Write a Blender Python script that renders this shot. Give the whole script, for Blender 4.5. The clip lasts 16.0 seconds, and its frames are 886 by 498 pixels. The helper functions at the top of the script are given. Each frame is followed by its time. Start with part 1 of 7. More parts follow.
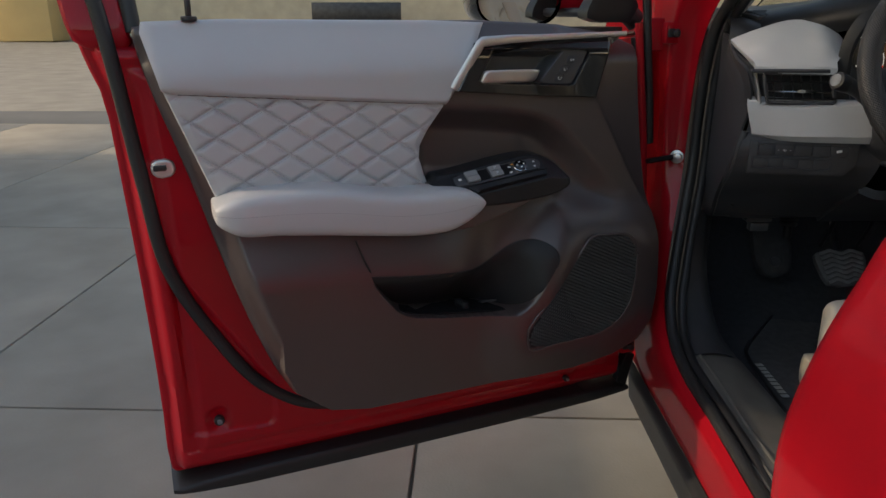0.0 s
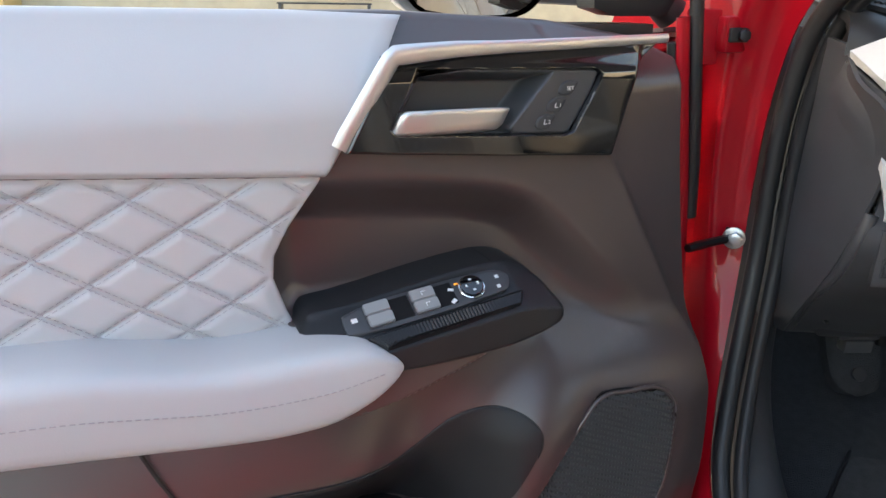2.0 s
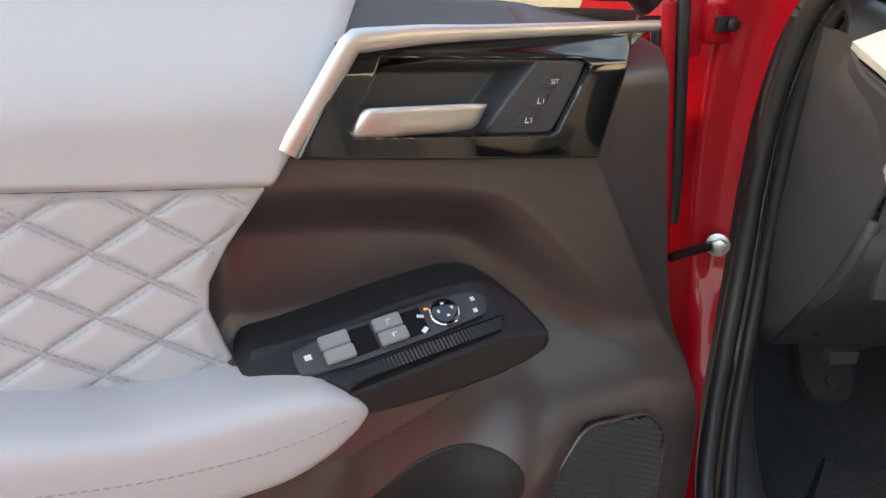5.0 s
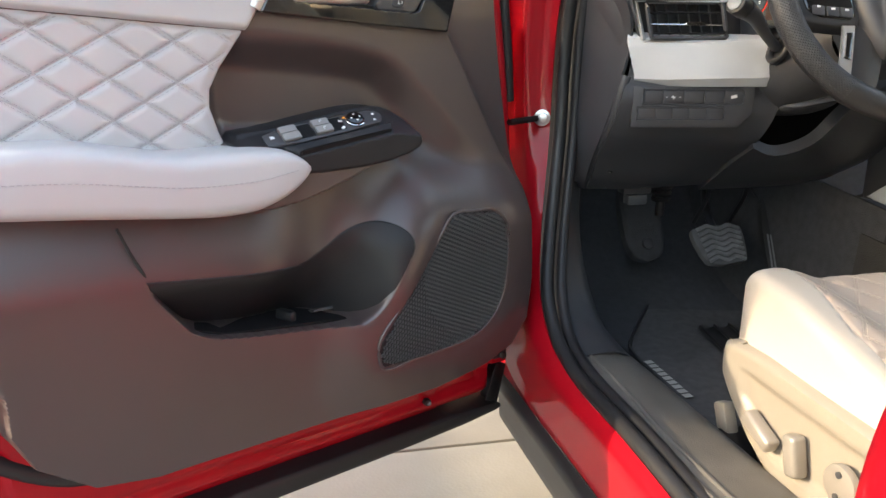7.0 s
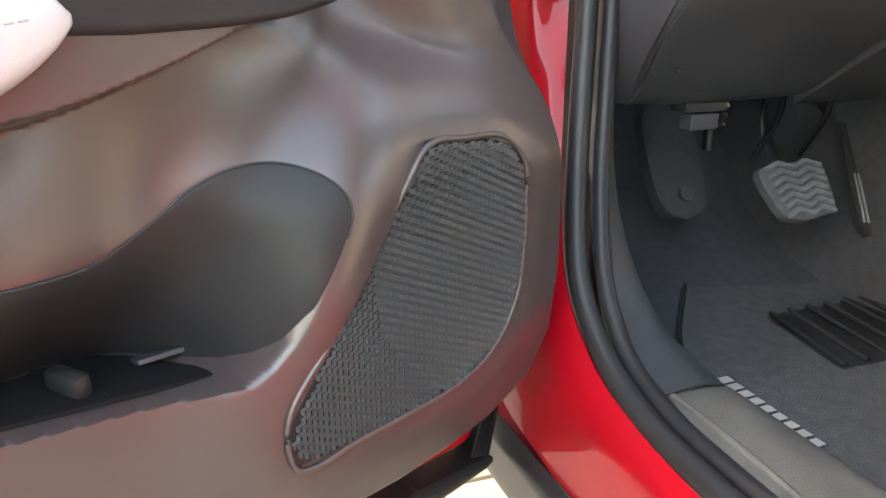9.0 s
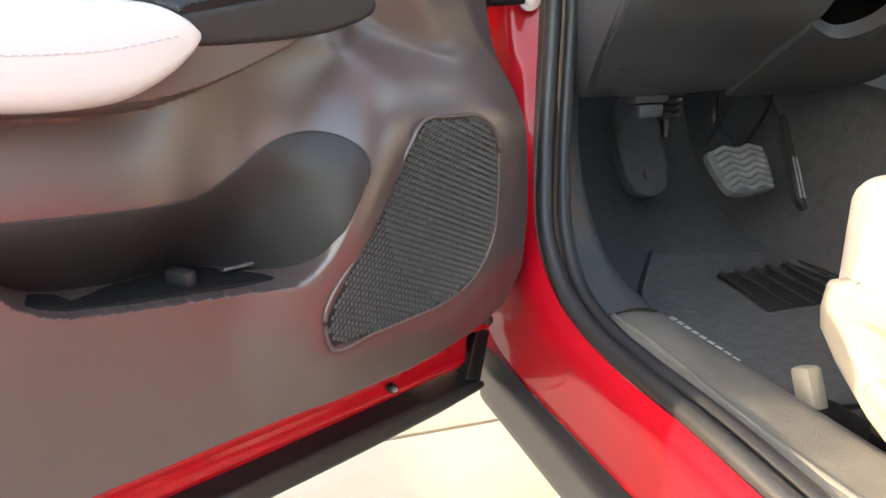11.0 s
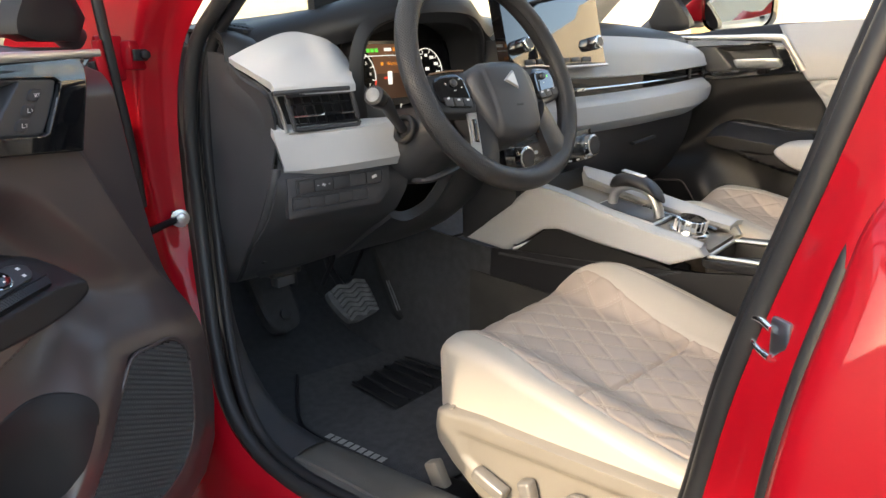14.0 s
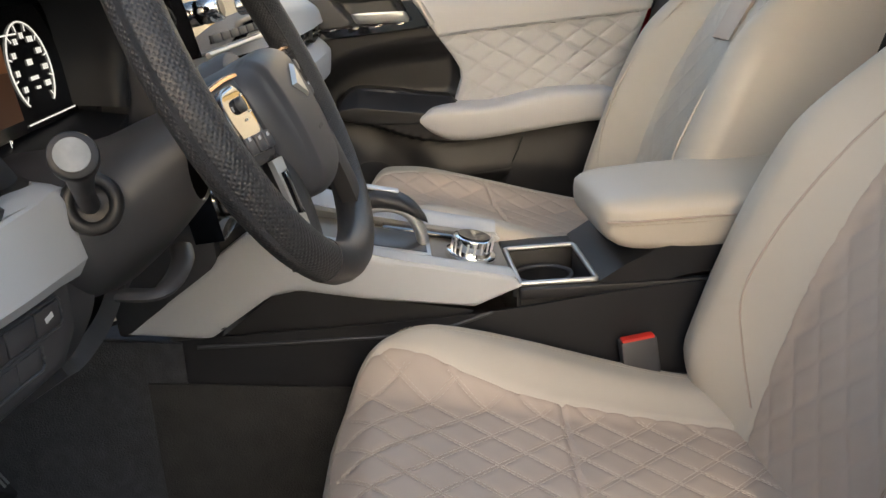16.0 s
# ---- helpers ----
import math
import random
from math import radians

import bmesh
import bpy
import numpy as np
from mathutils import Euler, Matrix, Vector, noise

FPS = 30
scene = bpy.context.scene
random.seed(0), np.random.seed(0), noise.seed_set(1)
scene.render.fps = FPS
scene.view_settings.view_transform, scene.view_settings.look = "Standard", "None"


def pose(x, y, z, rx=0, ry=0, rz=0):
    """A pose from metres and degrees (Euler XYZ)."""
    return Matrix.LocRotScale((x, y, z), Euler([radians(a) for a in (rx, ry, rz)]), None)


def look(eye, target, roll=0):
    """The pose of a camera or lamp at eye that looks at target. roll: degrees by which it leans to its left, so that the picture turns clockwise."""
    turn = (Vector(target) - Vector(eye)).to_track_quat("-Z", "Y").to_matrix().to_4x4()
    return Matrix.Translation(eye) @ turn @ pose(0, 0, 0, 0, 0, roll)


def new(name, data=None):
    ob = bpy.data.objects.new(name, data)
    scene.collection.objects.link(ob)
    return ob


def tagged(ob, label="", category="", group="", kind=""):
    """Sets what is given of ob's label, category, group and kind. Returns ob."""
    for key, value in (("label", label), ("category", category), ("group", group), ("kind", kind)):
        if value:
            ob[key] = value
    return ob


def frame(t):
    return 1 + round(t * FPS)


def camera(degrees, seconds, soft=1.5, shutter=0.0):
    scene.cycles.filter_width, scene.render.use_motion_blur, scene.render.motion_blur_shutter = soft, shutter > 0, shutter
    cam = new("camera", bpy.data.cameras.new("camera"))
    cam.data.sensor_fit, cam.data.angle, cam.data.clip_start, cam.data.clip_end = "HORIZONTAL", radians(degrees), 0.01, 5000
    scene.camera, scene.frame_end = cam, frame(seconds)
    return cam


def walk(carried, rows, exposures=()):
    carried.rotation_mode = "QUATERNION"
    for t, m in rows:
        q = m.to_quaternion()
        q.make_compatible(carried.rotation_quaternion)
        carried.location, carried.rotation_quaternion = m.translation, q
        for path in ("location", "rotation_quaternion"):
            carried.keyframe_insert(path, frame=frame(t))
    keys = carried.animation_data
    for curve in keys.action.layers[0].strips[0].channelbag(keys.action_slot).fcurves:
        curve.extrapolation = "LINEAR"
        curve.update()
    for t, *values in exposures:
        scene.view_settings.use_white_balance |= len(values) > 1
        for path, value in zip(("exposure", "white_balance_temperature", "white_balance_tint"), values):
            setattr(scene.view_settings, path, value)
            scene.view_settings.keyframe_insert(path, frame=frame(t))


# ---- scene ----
cam = camera(61.2, 16.0)
PATH = [
    (0, (-0.004, -0.031, 1.186), (0.002, 1.875, 0.577), 0.0),
    (0.5, (-0.004, 0.133, 1.191), (0.016, 2.034, 0.57), 0.0),
    (1, (0.027, 0.326, 1.189), (0.042, 2.225, 0.561), 0.0),
    (1.5, (0.064, 0.502, 1.19), (0.089, 2.398, 0.557), 0.3),
    (2, (0.091, 0.681, 1.188), (0.166, 2.568, 0.532), 0.9),
    (2.5, (0.102, 0.824, 1.187), (0.214, 2.699, 0.5), 1.2),
    (3, (0.103, 0.925, 1.179), (0.248, 2.789, 0.471), 1.4),
    (3.2, (0.103, 0.95, 1.175), (0.257, 2.812, 0.459), 1.5),
    (5.3, (0.056, 0.701, 1.173), (0.298, 2.579, 0.529), 1.6),
    (5.5, (0.044, 0.58, 1.166), (0.291, 2.467, 0.55), 1.4),
    (6, (0.016, 0.34, 1.135), (0.306, 2.236, 0.571), 0.8),
    (6.5, (-0.001, 0.241, 1.083), (0.382, 2.127, 0.538), 0.4),
    (7, (0.013, 0.324, 1.011), (0.477, 2.192, 0.468), 0.3),
    (7.5, (0.042, 0.519, 0.959), (0.58, 2.363, 0.402), 0.1),
    (8, (0.079, 0.704, 0.891), (0.68, 2.526, 0.326), -0.1),
    (8.5, (0.107, 0.846, 0.845), (0.752, 2.643, 0.248), -0.2),
    (8.7, (0.116, 0.899, 0.849), (0.782, 2.671, 0.202), -0.2),
    (11, (0.058, 0.657, 0.865), (0.676, 2.454, 0.241), -0.8),
    (11.5, (0.014, 0.402, 0.924), (0.583, 2.222, 0.322), -0.9),
    (12, (-0.012, 0.246, 1.001), (0.561, 2.075, 0.429), -1.4),
    (12.5, (-0.052, 0.217, 1.073), (0.673, 1.999, 0.526), -1.5),
    (13, (-0.124, 0.295, 1.095), (0.874, 1.951, 0.582), -1.7),
    (13.5, (-0.186, 0.398, 1.124), (1.085, 1.855, 0.611), -1.4),
    (14, (-0.152, 0.514, 1.126), (1.343, 1.741, 0.617), -2.1),
    (14.5, (-0.026, 0.7, 1.144), (1.649, 1.648, 0.601), -2.4),
    (15, (0.063, 0.855, 1.151), (1.872, 1.464, 0.554), -2.5),
    (15.5, (0.149, 1.029, 1.171), (2.022, 1.26, 0.508), -2.3),
    (16, (0.216, 1.15, 1.171), (2.082, 1.024, 0.463), -2.3),
]
walk(cam, [(t, look(eye, target, roll)) for t, eye, target, roll in PATH],
     exposures=[(0, 1.42, 7900, 10), (0.1, 1.82, 7700, 10), (0.2, 2.17, 7400, 10), (0.3, 2.42, 7350, 10), (0.4, 2.62, 7300, 10), (1, 2.92, 7250, 10), (2, 3.08, 7700, 10), (3, 3.2, 8900, 10), (5.5, 3.12, 8500, 10), (6.5, 3.25, 8200, 10), (7.5, 3.6, 8200, 10), (8.5, 4.5, 8600, 10), (11, 4.35, 8900, 10), (11.5, 3.9, 8300, 10), (12, 3.5, 7900, 10), (13, 3.3, 7800, 10), (14, 2.83, 7700, 10), (16, 2.42, 7400, 10)])

# ---- light ----
SUN_AZ, SUN_EL = 271.0, 20.0        # compass degrees of the sun (0 = +y, 90 = +x) and its height
world = bpy.data.worlds.new("world")
scene.world = world
world.use_nodes = True
wn = world.node_tree.nodes
sky = wn.new("ShaderNodeTexSky")
sky.sky_type, sky.sun_disc = "NISHITA", False
sky.sun_elevation, sky.sun_rotation = radians(SUN_EL), radians(SUN_AZ)
sky.air_density, sky.dust_density, sky.ozone_density = 1.0, 1.5, 1.0
wn["Background"].inputs[1].default_value = 0.12
world.node_tree.links.new(sky.outputs[0], wn["Background"].inputs[0])
sun = new("sun", bpy.data.lights.new("sun", "SUN"))
sun.data.energy, sun.data.angle, sun.data.color = 0.66, radians(0.55), (1.0, 0.9, 0.76)
sun_way = Vector((math.sin(radians(SUN_AZ)) * math.cos(radians(SUN_EL)), math.cos(radians(SUN_AZ)) * math.cos(radians(SUN_EL)), math.sin(radians(SUN_EL))))
sun.matrix_world = look(sun_way * 30, (0, 0, 0))


# ---- materials ----
def material(name, color, rough=0.5, metal=0.0, coat=0.0, grain=0.0, size=400.0, vary=0.08, broad=6.0, spec=0.5, emit=0.0):
    """Principled material: broad mottling of the colour, fine grain as bump, a little uneven gloss."""
    m = bpy.data.materials.new(name)
    m.use_nodes = True
    n, l = m.node_tree.nodes, m.node_tree.links
    p = n["Principled BSDF"]
    p.inputs["Metallic"].default_value = metal
    p.inputs["Coat Weight"].default_value = coat
    p.inputs["Coat Roughness"].default_value = 0.03
    p.inputs["Specular IOR Level"].default_value = spec
    tc = n.new("ShaderNodeTexCoord")
    big = n.new("ShaderNodeTexNoise")
    big.inputs["Scale"].default_value, big.inputs["Detail"].default_value = broad, 5.0
    l.new(tc.outputs["Object"], big.inputs["Vector"])
    ramp = n.new("ShaderNodeValToRGB")
    ramp.color_ramp.elements[0].position, ramp.color_ramp.elements[1].position = 0.3, 0.72
    lo = [c * (1 - vary) for c in color]
    ramp.color_ramp.elements[0].color = (*lo, 1)
    ramp.color_ramp.elements[1].color = (*[min(1, c * (1 + vary)) for c in color], 1)
    l.new(big.outputs["Fac"], ramp.inputs["Fac"])
    l.new(ramp.outputs["Color"], p.inputs["Base Color"])
    rr = n.new("ShaderNodeMapRange")
    rr.inputs["To Min"].default_value, rr.inputs["To Max"].default_value = max(0.01, rough * 0.85), min(1, rough * 1.15)
    l.new(big.outputs["Fac"], rr.inputs["Value"])
    l.new(rr.outputs["Result"], p.inputs["Roughness"])
    if grain:
        fine = n.new("ShaderNodeTexVoronoi" if grain > 0.12 else "ShaderNodeTexNoise")
        fine.inputs["Scale"].default_value = size
        l.new(tc.outputs["Object"], fine.inputs["Vector"])
        bump = n.new("ShaderNodeBump")
        bump.inputs["Strength"].default_value, bump.inputs["Distance"].default_value = grain, 0.001
        l.new(fine.outputs[0], bump.inputs["Height"])
        l.new(bump.outputs["Normal"], p.inputs["Normal"])
    if emit:
        p.inputs["Emission Color"].default_value, p.inputs["Emission Strength"].default_value = (*color, 1), emit
    return m


RED = material("red_paint", (0.41, 0.004, 0.013), 0.45, 0.0, coat=0.5, vary=0.04, broad=3, spec=0.15)
BLACK = material("black_grained_plastic", (0.046, 0.047, 0.052), 0.44, grain=0.10, size=700, vary=0.2, broad=9, spec=0.5)
# Black door trim, with the red reflected from the car mixed into its colour.
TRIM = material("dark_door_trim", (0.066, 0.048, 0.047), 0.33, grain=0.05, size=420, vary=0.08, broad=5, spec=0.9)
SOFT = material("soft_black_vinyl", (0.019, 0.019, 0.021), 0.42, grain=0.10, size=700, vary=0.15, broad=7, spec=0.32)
GLOSS = material("piano_black", (0.006, 0.006, 0.007), 0.05, coat=1.0, vary=0.1)
# Black bars lightened to grey, so their highlight sits in the colour.
GRILLE_MAT = material("grille_plastic_sheen", (0.105, 0.100, 0.096), 0.34, vary=0.1, spec=1.0)
CUP = material("satin_dark_plastic", (0.055, 0.057, 0.062), 0.35, vary=0.1)
WHITE = material("light_grey_leather", (0.50, 0.50, 0.51), 0.42, grain=0.10, size=650, vary=0.04, broad=4)
PADW = material("light_grey_vinyl", (0.52, 0.53, 0.54), 0.45, grain=0.10, size=650, vary=0.04, broad=4)
CREAM = material("cream_leather", (0.50, 0.452, 0.382), 0.42, grain=0.10, size=700, vary=0.05, broad=4)
TAUPE = material("taupe_leather", (0.47, 0.385, 0.315), 0.45, grain=0.10, size=700, vary=0.07, broad=5)
BEIGE = material("beige_plastic", (0.29, 0.256, 0.21), 0.42, grain=0.15, size=700, vary=0.04)
THREAD = material("grey_thread", (0.36, 0.35, 0.37), 0.7, vary=0.1)
THREADC = material("cream_thread", (0.52, 0.45, 0.37), 0.7, vary=0.1)
SILVER = material("satin_silver", (0.66, 0.65, 0.63), 0.38, metal=0.85, vary=0.04)
CHROME = material("chrome", (0.85, 0.84, 0.82), 0.07, metal=1.0, vary=0.03)
BRONZE = material("copper_trim", (0.72, 0.46, 0.3), 0.22, metal=1.0, vary=0.05)
STEEL = material("zinc_steel", (0.55, 0.58, 0.62), 0.3, metal=1.0, vary=0.1, broad=40)
RUBBER = material("black_rubber", (0.022, 0.022, 0.023), 0.45, grain=0.1, size=300, vary=0.15)
# Near-black that puts the shade of deep recesses into the colour.
MATT = material("recess_shade_black", (0.010, 0.010, 0.011), 0.75, grain=0.2, size=500, vary=0.15, spec=0.15)
CLAD = material("grey_black_cladding", (0.10, 0.095, 0.088), 0.42, grain=0.2, size=600, vary=0.12)
SCUFF = material("scuffed_grained_plastic", (0.125, 0.117, 0.104), 0.48, grain=0.3, size=500, vary=0.25, broad=14, spec=0.6)
CARPET = material("charcoal_carpet", (0.068, 0.069, 0.073), 0.95, grain=1.0, size=420, vary=0.14, broad=60, spec=0.1)
MATC = material("black_mat_carpet", (0.092, 0.091, 0.092), 0.95, grain=1.0, size=480, vary=0.16, broad=60, spec=0.1)
WOVEN = material("pale_woven_thread", (0.42, 0.40, 0.37), 0.8, vary=0.1, broad=60)
KICK = material("charcoal_felt", (0.052, 0.050, 0.047), 0.9, grain=0.8, size=420, vary=0.12, broad=30, spec=0.15)
PEDALBASE = material("dull_rubber_pedal", (0.09, 0.095, 0.10), 0.6, grain=0.2, size=300, vary=0.25, broad=40)
PEDAL = material("worn_rubber_pedal", (0.20, 0.21, 0.22), 0.6, grain=0.2, size=300, vary=0.25, broad=40)
ICON = material("white_marking", (0.75, 0.75, 0.75), 0.5, vary=0.02)
BUTTON = material("silver_grey_switch", (0.30, 0.28, 0.26), 0.35, metal=0.5, vary=0.06)
SEATKEY = material("grey_beige_switch", (0.34, 0.31, 0.27), 0.3, metal=0.3, vary=0.05)
BARK_METAL = material("dark_metal", (0.06, 0.06, 0.065), 0.4, metal=0.9, vary=0.2)
REDPL = material("red_plastic", (0.7, 0.03, 0.02), 0.4, vary=0.04)
HEAD = material("grey_pillar_trim", (0.62, 0.61, 0.59), 0.8, grain=0.2, size=900, vary=0.03)
RIM_LEATHER = material("perforated_leather", (0.028, 0.028, 0.030), 0.42, grain=0.9, size=330, vary=0.1)
_n, _l = RIM_LEATHER.node_tree.nodes, RIM_LEATHER.node_tree.links
for _o in [o for o in _n if o.bl_idname == "ShaderNodeTexVoronoi"]:
    _o.voronoi_dimensions = "2D"
    _o.inputs["Randomness"].default_value = 0.0
    _o.inputs["Scale"].default_value = 1.0
    _u = _n.new("ShaderNodeTexCoord")
    _m = _n.new("ShaderNodeMapping")
    _m.inputs["Rotation"].default_value[2] = radians(45)
    _l.new(_u.outputs["UV"], _m.inputs["Vector"])
    _l.new(_m.outputs["Vector"], _o.inputs["Vector"])
    _r = _n.new("ShaderNodeMapRange")
    _r.inputs["From Min"].default_value, _r.inputs["From Max"].default_value = 0.15, 0.42
    _l.new(_o.outputs[0], _r.inputs["Value"])
    for _b in [o for o in _n if o.bl_idname == "ShaderNodeBump"]:
        _b.inputs["Strength"].default_value = 0.7
        _l.new(_r.outputs["Result"], _b.inputs["Height"])
SOFTLEATHER = material("smooth_black_leather", (0.03, 0.029, 0.03), 0.4, grain=0.2, size=700, vary=0.12)
CONC = material("pale_concrete", (0.33, 0.297, 0.248), 0.85, grain=0.5, size=120, vary=0.16, broad=2.2, spec=0.2)
BAND_SHADE = material("grey_ground_shade", (0.17, 0.165, 0.155), 0.9, grain=0.6, size=90, vary=0.2, broad=0.7, spec=0.2)
STONE = material("limestone", (0.50, 0.43, 0.30), 0.9, grain=0.9, size=9, vary=0.25, broad=1.5, spec=0.2)
MORTAR = material("mortar", (0.42, 0.37, 0.28), 0.95, grain=0.5, size=60, vary=0.1, broad=2, spec=0.2)
STUCCO = material("ochre_stucco", (0.50, 0.36, 0.17), 0.9, grain=0.4, size=60, vary=0.06, broad=1, spec=0.2)
PALE = material("pale_stucco", (0.62, 0.57, 0.47), 0.9, grain=0.4, size=60, vary=0.05, broad=1, spec=0.2)
LEAF = material("sunlit_foliage", (0.10, 0.14, 0.035), 0.6, vary=0.4, broad=3)
BARK = material("bark", (0.12, 0.09, 0.06), 0.9, vary=0.3, broad=5)


def glow(name, color, strength):
    m = material(name, color, 0.3, emit=strength, vary=0.0)
    return m


LIT_WHITE = glow("lit_white_marking", (0.9, 0.9, 0.88), 0.15)
LIT_GREEN = glow("lit_green_marking", (0.1, 0.9, 0.08), 0.10)
LIT_AMBER = glow("lit_amber_marking", (1.0, 0.35, 0.03), 0.10)
LIT_RED = glow("lit_red_marking", (1.0, 0.06, 0.03), 0.09)


def glass_like(name, color, rough, transmission):
    m = bpy.data.materials.new(name)
    m.use_nodes = True
    p = m.node_tree.nodes["Principled BSDF"]
    p.inputs["Base Color"].default_value = (*color, 1)
    p.inputs["Roughness"].default_value = rough
    p.inputs["Transmission Weight"].default_value = transmission
    p.inputs["IOR"].default_value = 1.45
    return m


GLASS = glass_like("window_glass", (0.93, 0.97, 0.95), 0.0, 1.0)
DARKGLASS = material("dark_glazing", (0.02, 0.025, 0.025), 0.03, vary=0.2, broad=0.5)
SCREEN = material("black_screen_glass", (0.008, 0.008, 0.009), 0.03, coat=1.0, vary=0.05)
DIAL = material("dark_display", (0.012, 0.011, 0.012), 0.12, vary=0.05)
# Brown reflection on the display, given as a weak glow in two tones.
BROWN_REFLECT = glow("brown_display_field", (0.23, 0.088, 0.036), 0.05)
BROWN_REFLECT_LOW = glow("dark_brown_display_reflection", (0.085, 0.034, 0.016), 0.05)
MIRROR = material("mirror_glass", (0.9, 0.92, 0.92), 0.01, metal=1.0, vary=0.0)


# ---- geometry helpers ----
FLIP = [1]          # -1 while the mirrored door is built


def link_mesh(name, V, F, mat, parent=None, label="", smooth=True, sharp=35):
    V = np.array(V, float).reshape(-1, 3).copy()
    V[:, 0] *= FLIP[0]
    me = bpy.data.meshes.new(name)
    me.from_pydata(V.tolist(), [], [list(map(int, f)) for f in F])
    bm = bmesh.new()
    bm.from_mesh(me)
    bmesh.ops.recalc_face_normals(bm, faces=bm.faces)
    bm.to_mesh(me)
    bm.free()
    if smooth:
        me.shade_smooth()
        me.set_sharp_from_angle(angle=radians(sharp))
    me.materials.append(mat)
    ob = new(name, me)
    ob.parent = parent
    return tagged(ob, label)


def part(name, bm, mat, parent, label="", smooth=True, sharp=35):
    """One bmesh as one mesh object under a thing or a part."""
    bm.verts.index_update()
    V = [v.co[:] for v in bm.verts]
    F = [[v.index for v in f.verts] for f in bm.faces]
    bm.free()
    return link_mesh(name, V, F, mat, parent, label, smooth, sharp)


def thing(name, m, label, category, group="", kind=""):
    ob = new(name)
    ob.empty_display_size = 0.05
    ob.matrix_world = m
    return tagged(ob, label, category, group, kind)


def catmull(P, n, straight=False):
    P = np.array(P, float)
    if len(P) == 1:
        return np.repeat(P, n, 0)
    d = np.r_[0, np.cumsum(np.linalg.norm(np.diff(P, axis=0), axis=1) + 1e-9)]
    t = np.linspace(0, d[-1], n)
    if straight or len(P) == 2:
        return np.stack([np.interp(t, d, P[:, k]) for k in range(P.shape[1])], 1)
    g = np.gradient(P, d, axis=0)
    i = np.clip(np.searchsorted(d, t, side="right") - 1, 0, len(P) - 2)
    h = (d[i + 1] - d[i])[:, None]
    s = ((t - d[i]) / h[:, 0])[:, None]
    return (P[i] * (2 * s**3 - 3 * s**2 + 1) + g[i] * h * (s**3 - 2 * s**2 + s) + P[i + 1] * (-2 * s**3 + 3 * s**2) + g[i + 1] * h * (s**3 - s**2))


def grid_faces(m, n, base=0, wrap=False):
    F = []
    for j in range(m - 1):
        for i in range(n if wrap else n - 1):
            k = (i + 1) % n
            F.append((base + j * n + i, base + j * n + k, base + (j + 1) * n + k, base + (j + 1) * n + i))
    return F


def rim(m, n):
    return [*range(n), *[j * n + n - 1 for j in range(1, m)], *[(m - 1) * n + i for i in range(n - 2, -1, -1)], *[j * n for j in range(m - 2, 0, -1)]]


def skin(name, curves, mat, parent=None, label="", n=28, m=20, thick=0.006, straight=False, across=False, bulge=0.0, sharp=40):
    """A smooth panel through a row of curves, with thickness."""
    C = np.stack([catmull(c, n, straight) for c in curves])
    G = np.stack([catmull(C[:, i], m, across) for i in range(n)], 1)
    du, dv = np.gradient(G, axis=1), np.gradient(G, axis=0)
    N = np.cross(du, dv)
    N /= np.linalg.norm(N, axis=2, keepdims=True) + 1e-12
    if bulge:
        a = np.sin(np.linspace(0, np.pi, n))[None, :, None] * np.sin(np.linspace(0, np.pi, m))[:, None, None]
        G = G + N * a * bulge
    V, F = G.reshape(-1, 3), grid_faces(m, n)
    if thick:
        B = (G - N * thick).reshape(-1, 3)
        k = m * n
        r = rim(m, n)
        F = F + grid_faces(m, n, k) + [(a, b, k + b, k + a) for a, b in zip(r, r[1:] + r[:1])]
        V = np.r_[V, B]
    return link_mesh(name, V, F, mat, parent, label, sharp=sharp)


def tube(name, path, r, mat, parent=None, label="", sides=10, n=0, closed=False, flat=1.0, up=(0, 0, 1), straight=False, taper=None):
    """A rod or hose along a path; flat squeezes it across the up direction."""
    P = np.array(path, float)
    if closed:
        P = np.r_[P, P[:1]]
    P = catmull(P, n or max(8, 6 * len(P)), straight) if (n or not straight) else P
    if closed:
        P = P[:-1]
    T = (np.roll(P, -1, 0) - np.roll(P, 1, 0)) if closed else np.gradient(P, axis=0)
    T /= np.linalg.norm(T, axis=1, keepdims=True) + 1e-12
    u0 = np.array(up, float)
    V = []
    for i, (p, t) in enumerate(zip(P, T)):
        s = np.cross(t, u0)
        if np.linalg.norm(s) < 1e-3:
            s = np.cross(t, (0.3, 1, 0.2))
        s /= np.linalg.norm(s)
        w = np.cross(s, t)
        k = r if taper is None else r * np.interp(i / (len(P) - 1), np.linspace(0, 1, len(taper)), taper)
        for a in np.arange(sides) * 2 * np.pi / sides:
            V.append(p + k * (s * np.cos(a) + w * np.sin(a) * flat))
    m = len(P)
    F = grid_faces(m, sides, wrap=True)
    if closed:
        F += [((m - 1) * sides + i, (m - 1) * sides + (i + 1) % sides, (i + 1) % sides, i) for i in range(sides)]
    else:
        F += [tuple(range(sides - 1, -1, -1)), tuple(range((m - 1) * sides, m * sides))]
    return link_mesh(name, V, F, mat, parent, label, sharp=50)


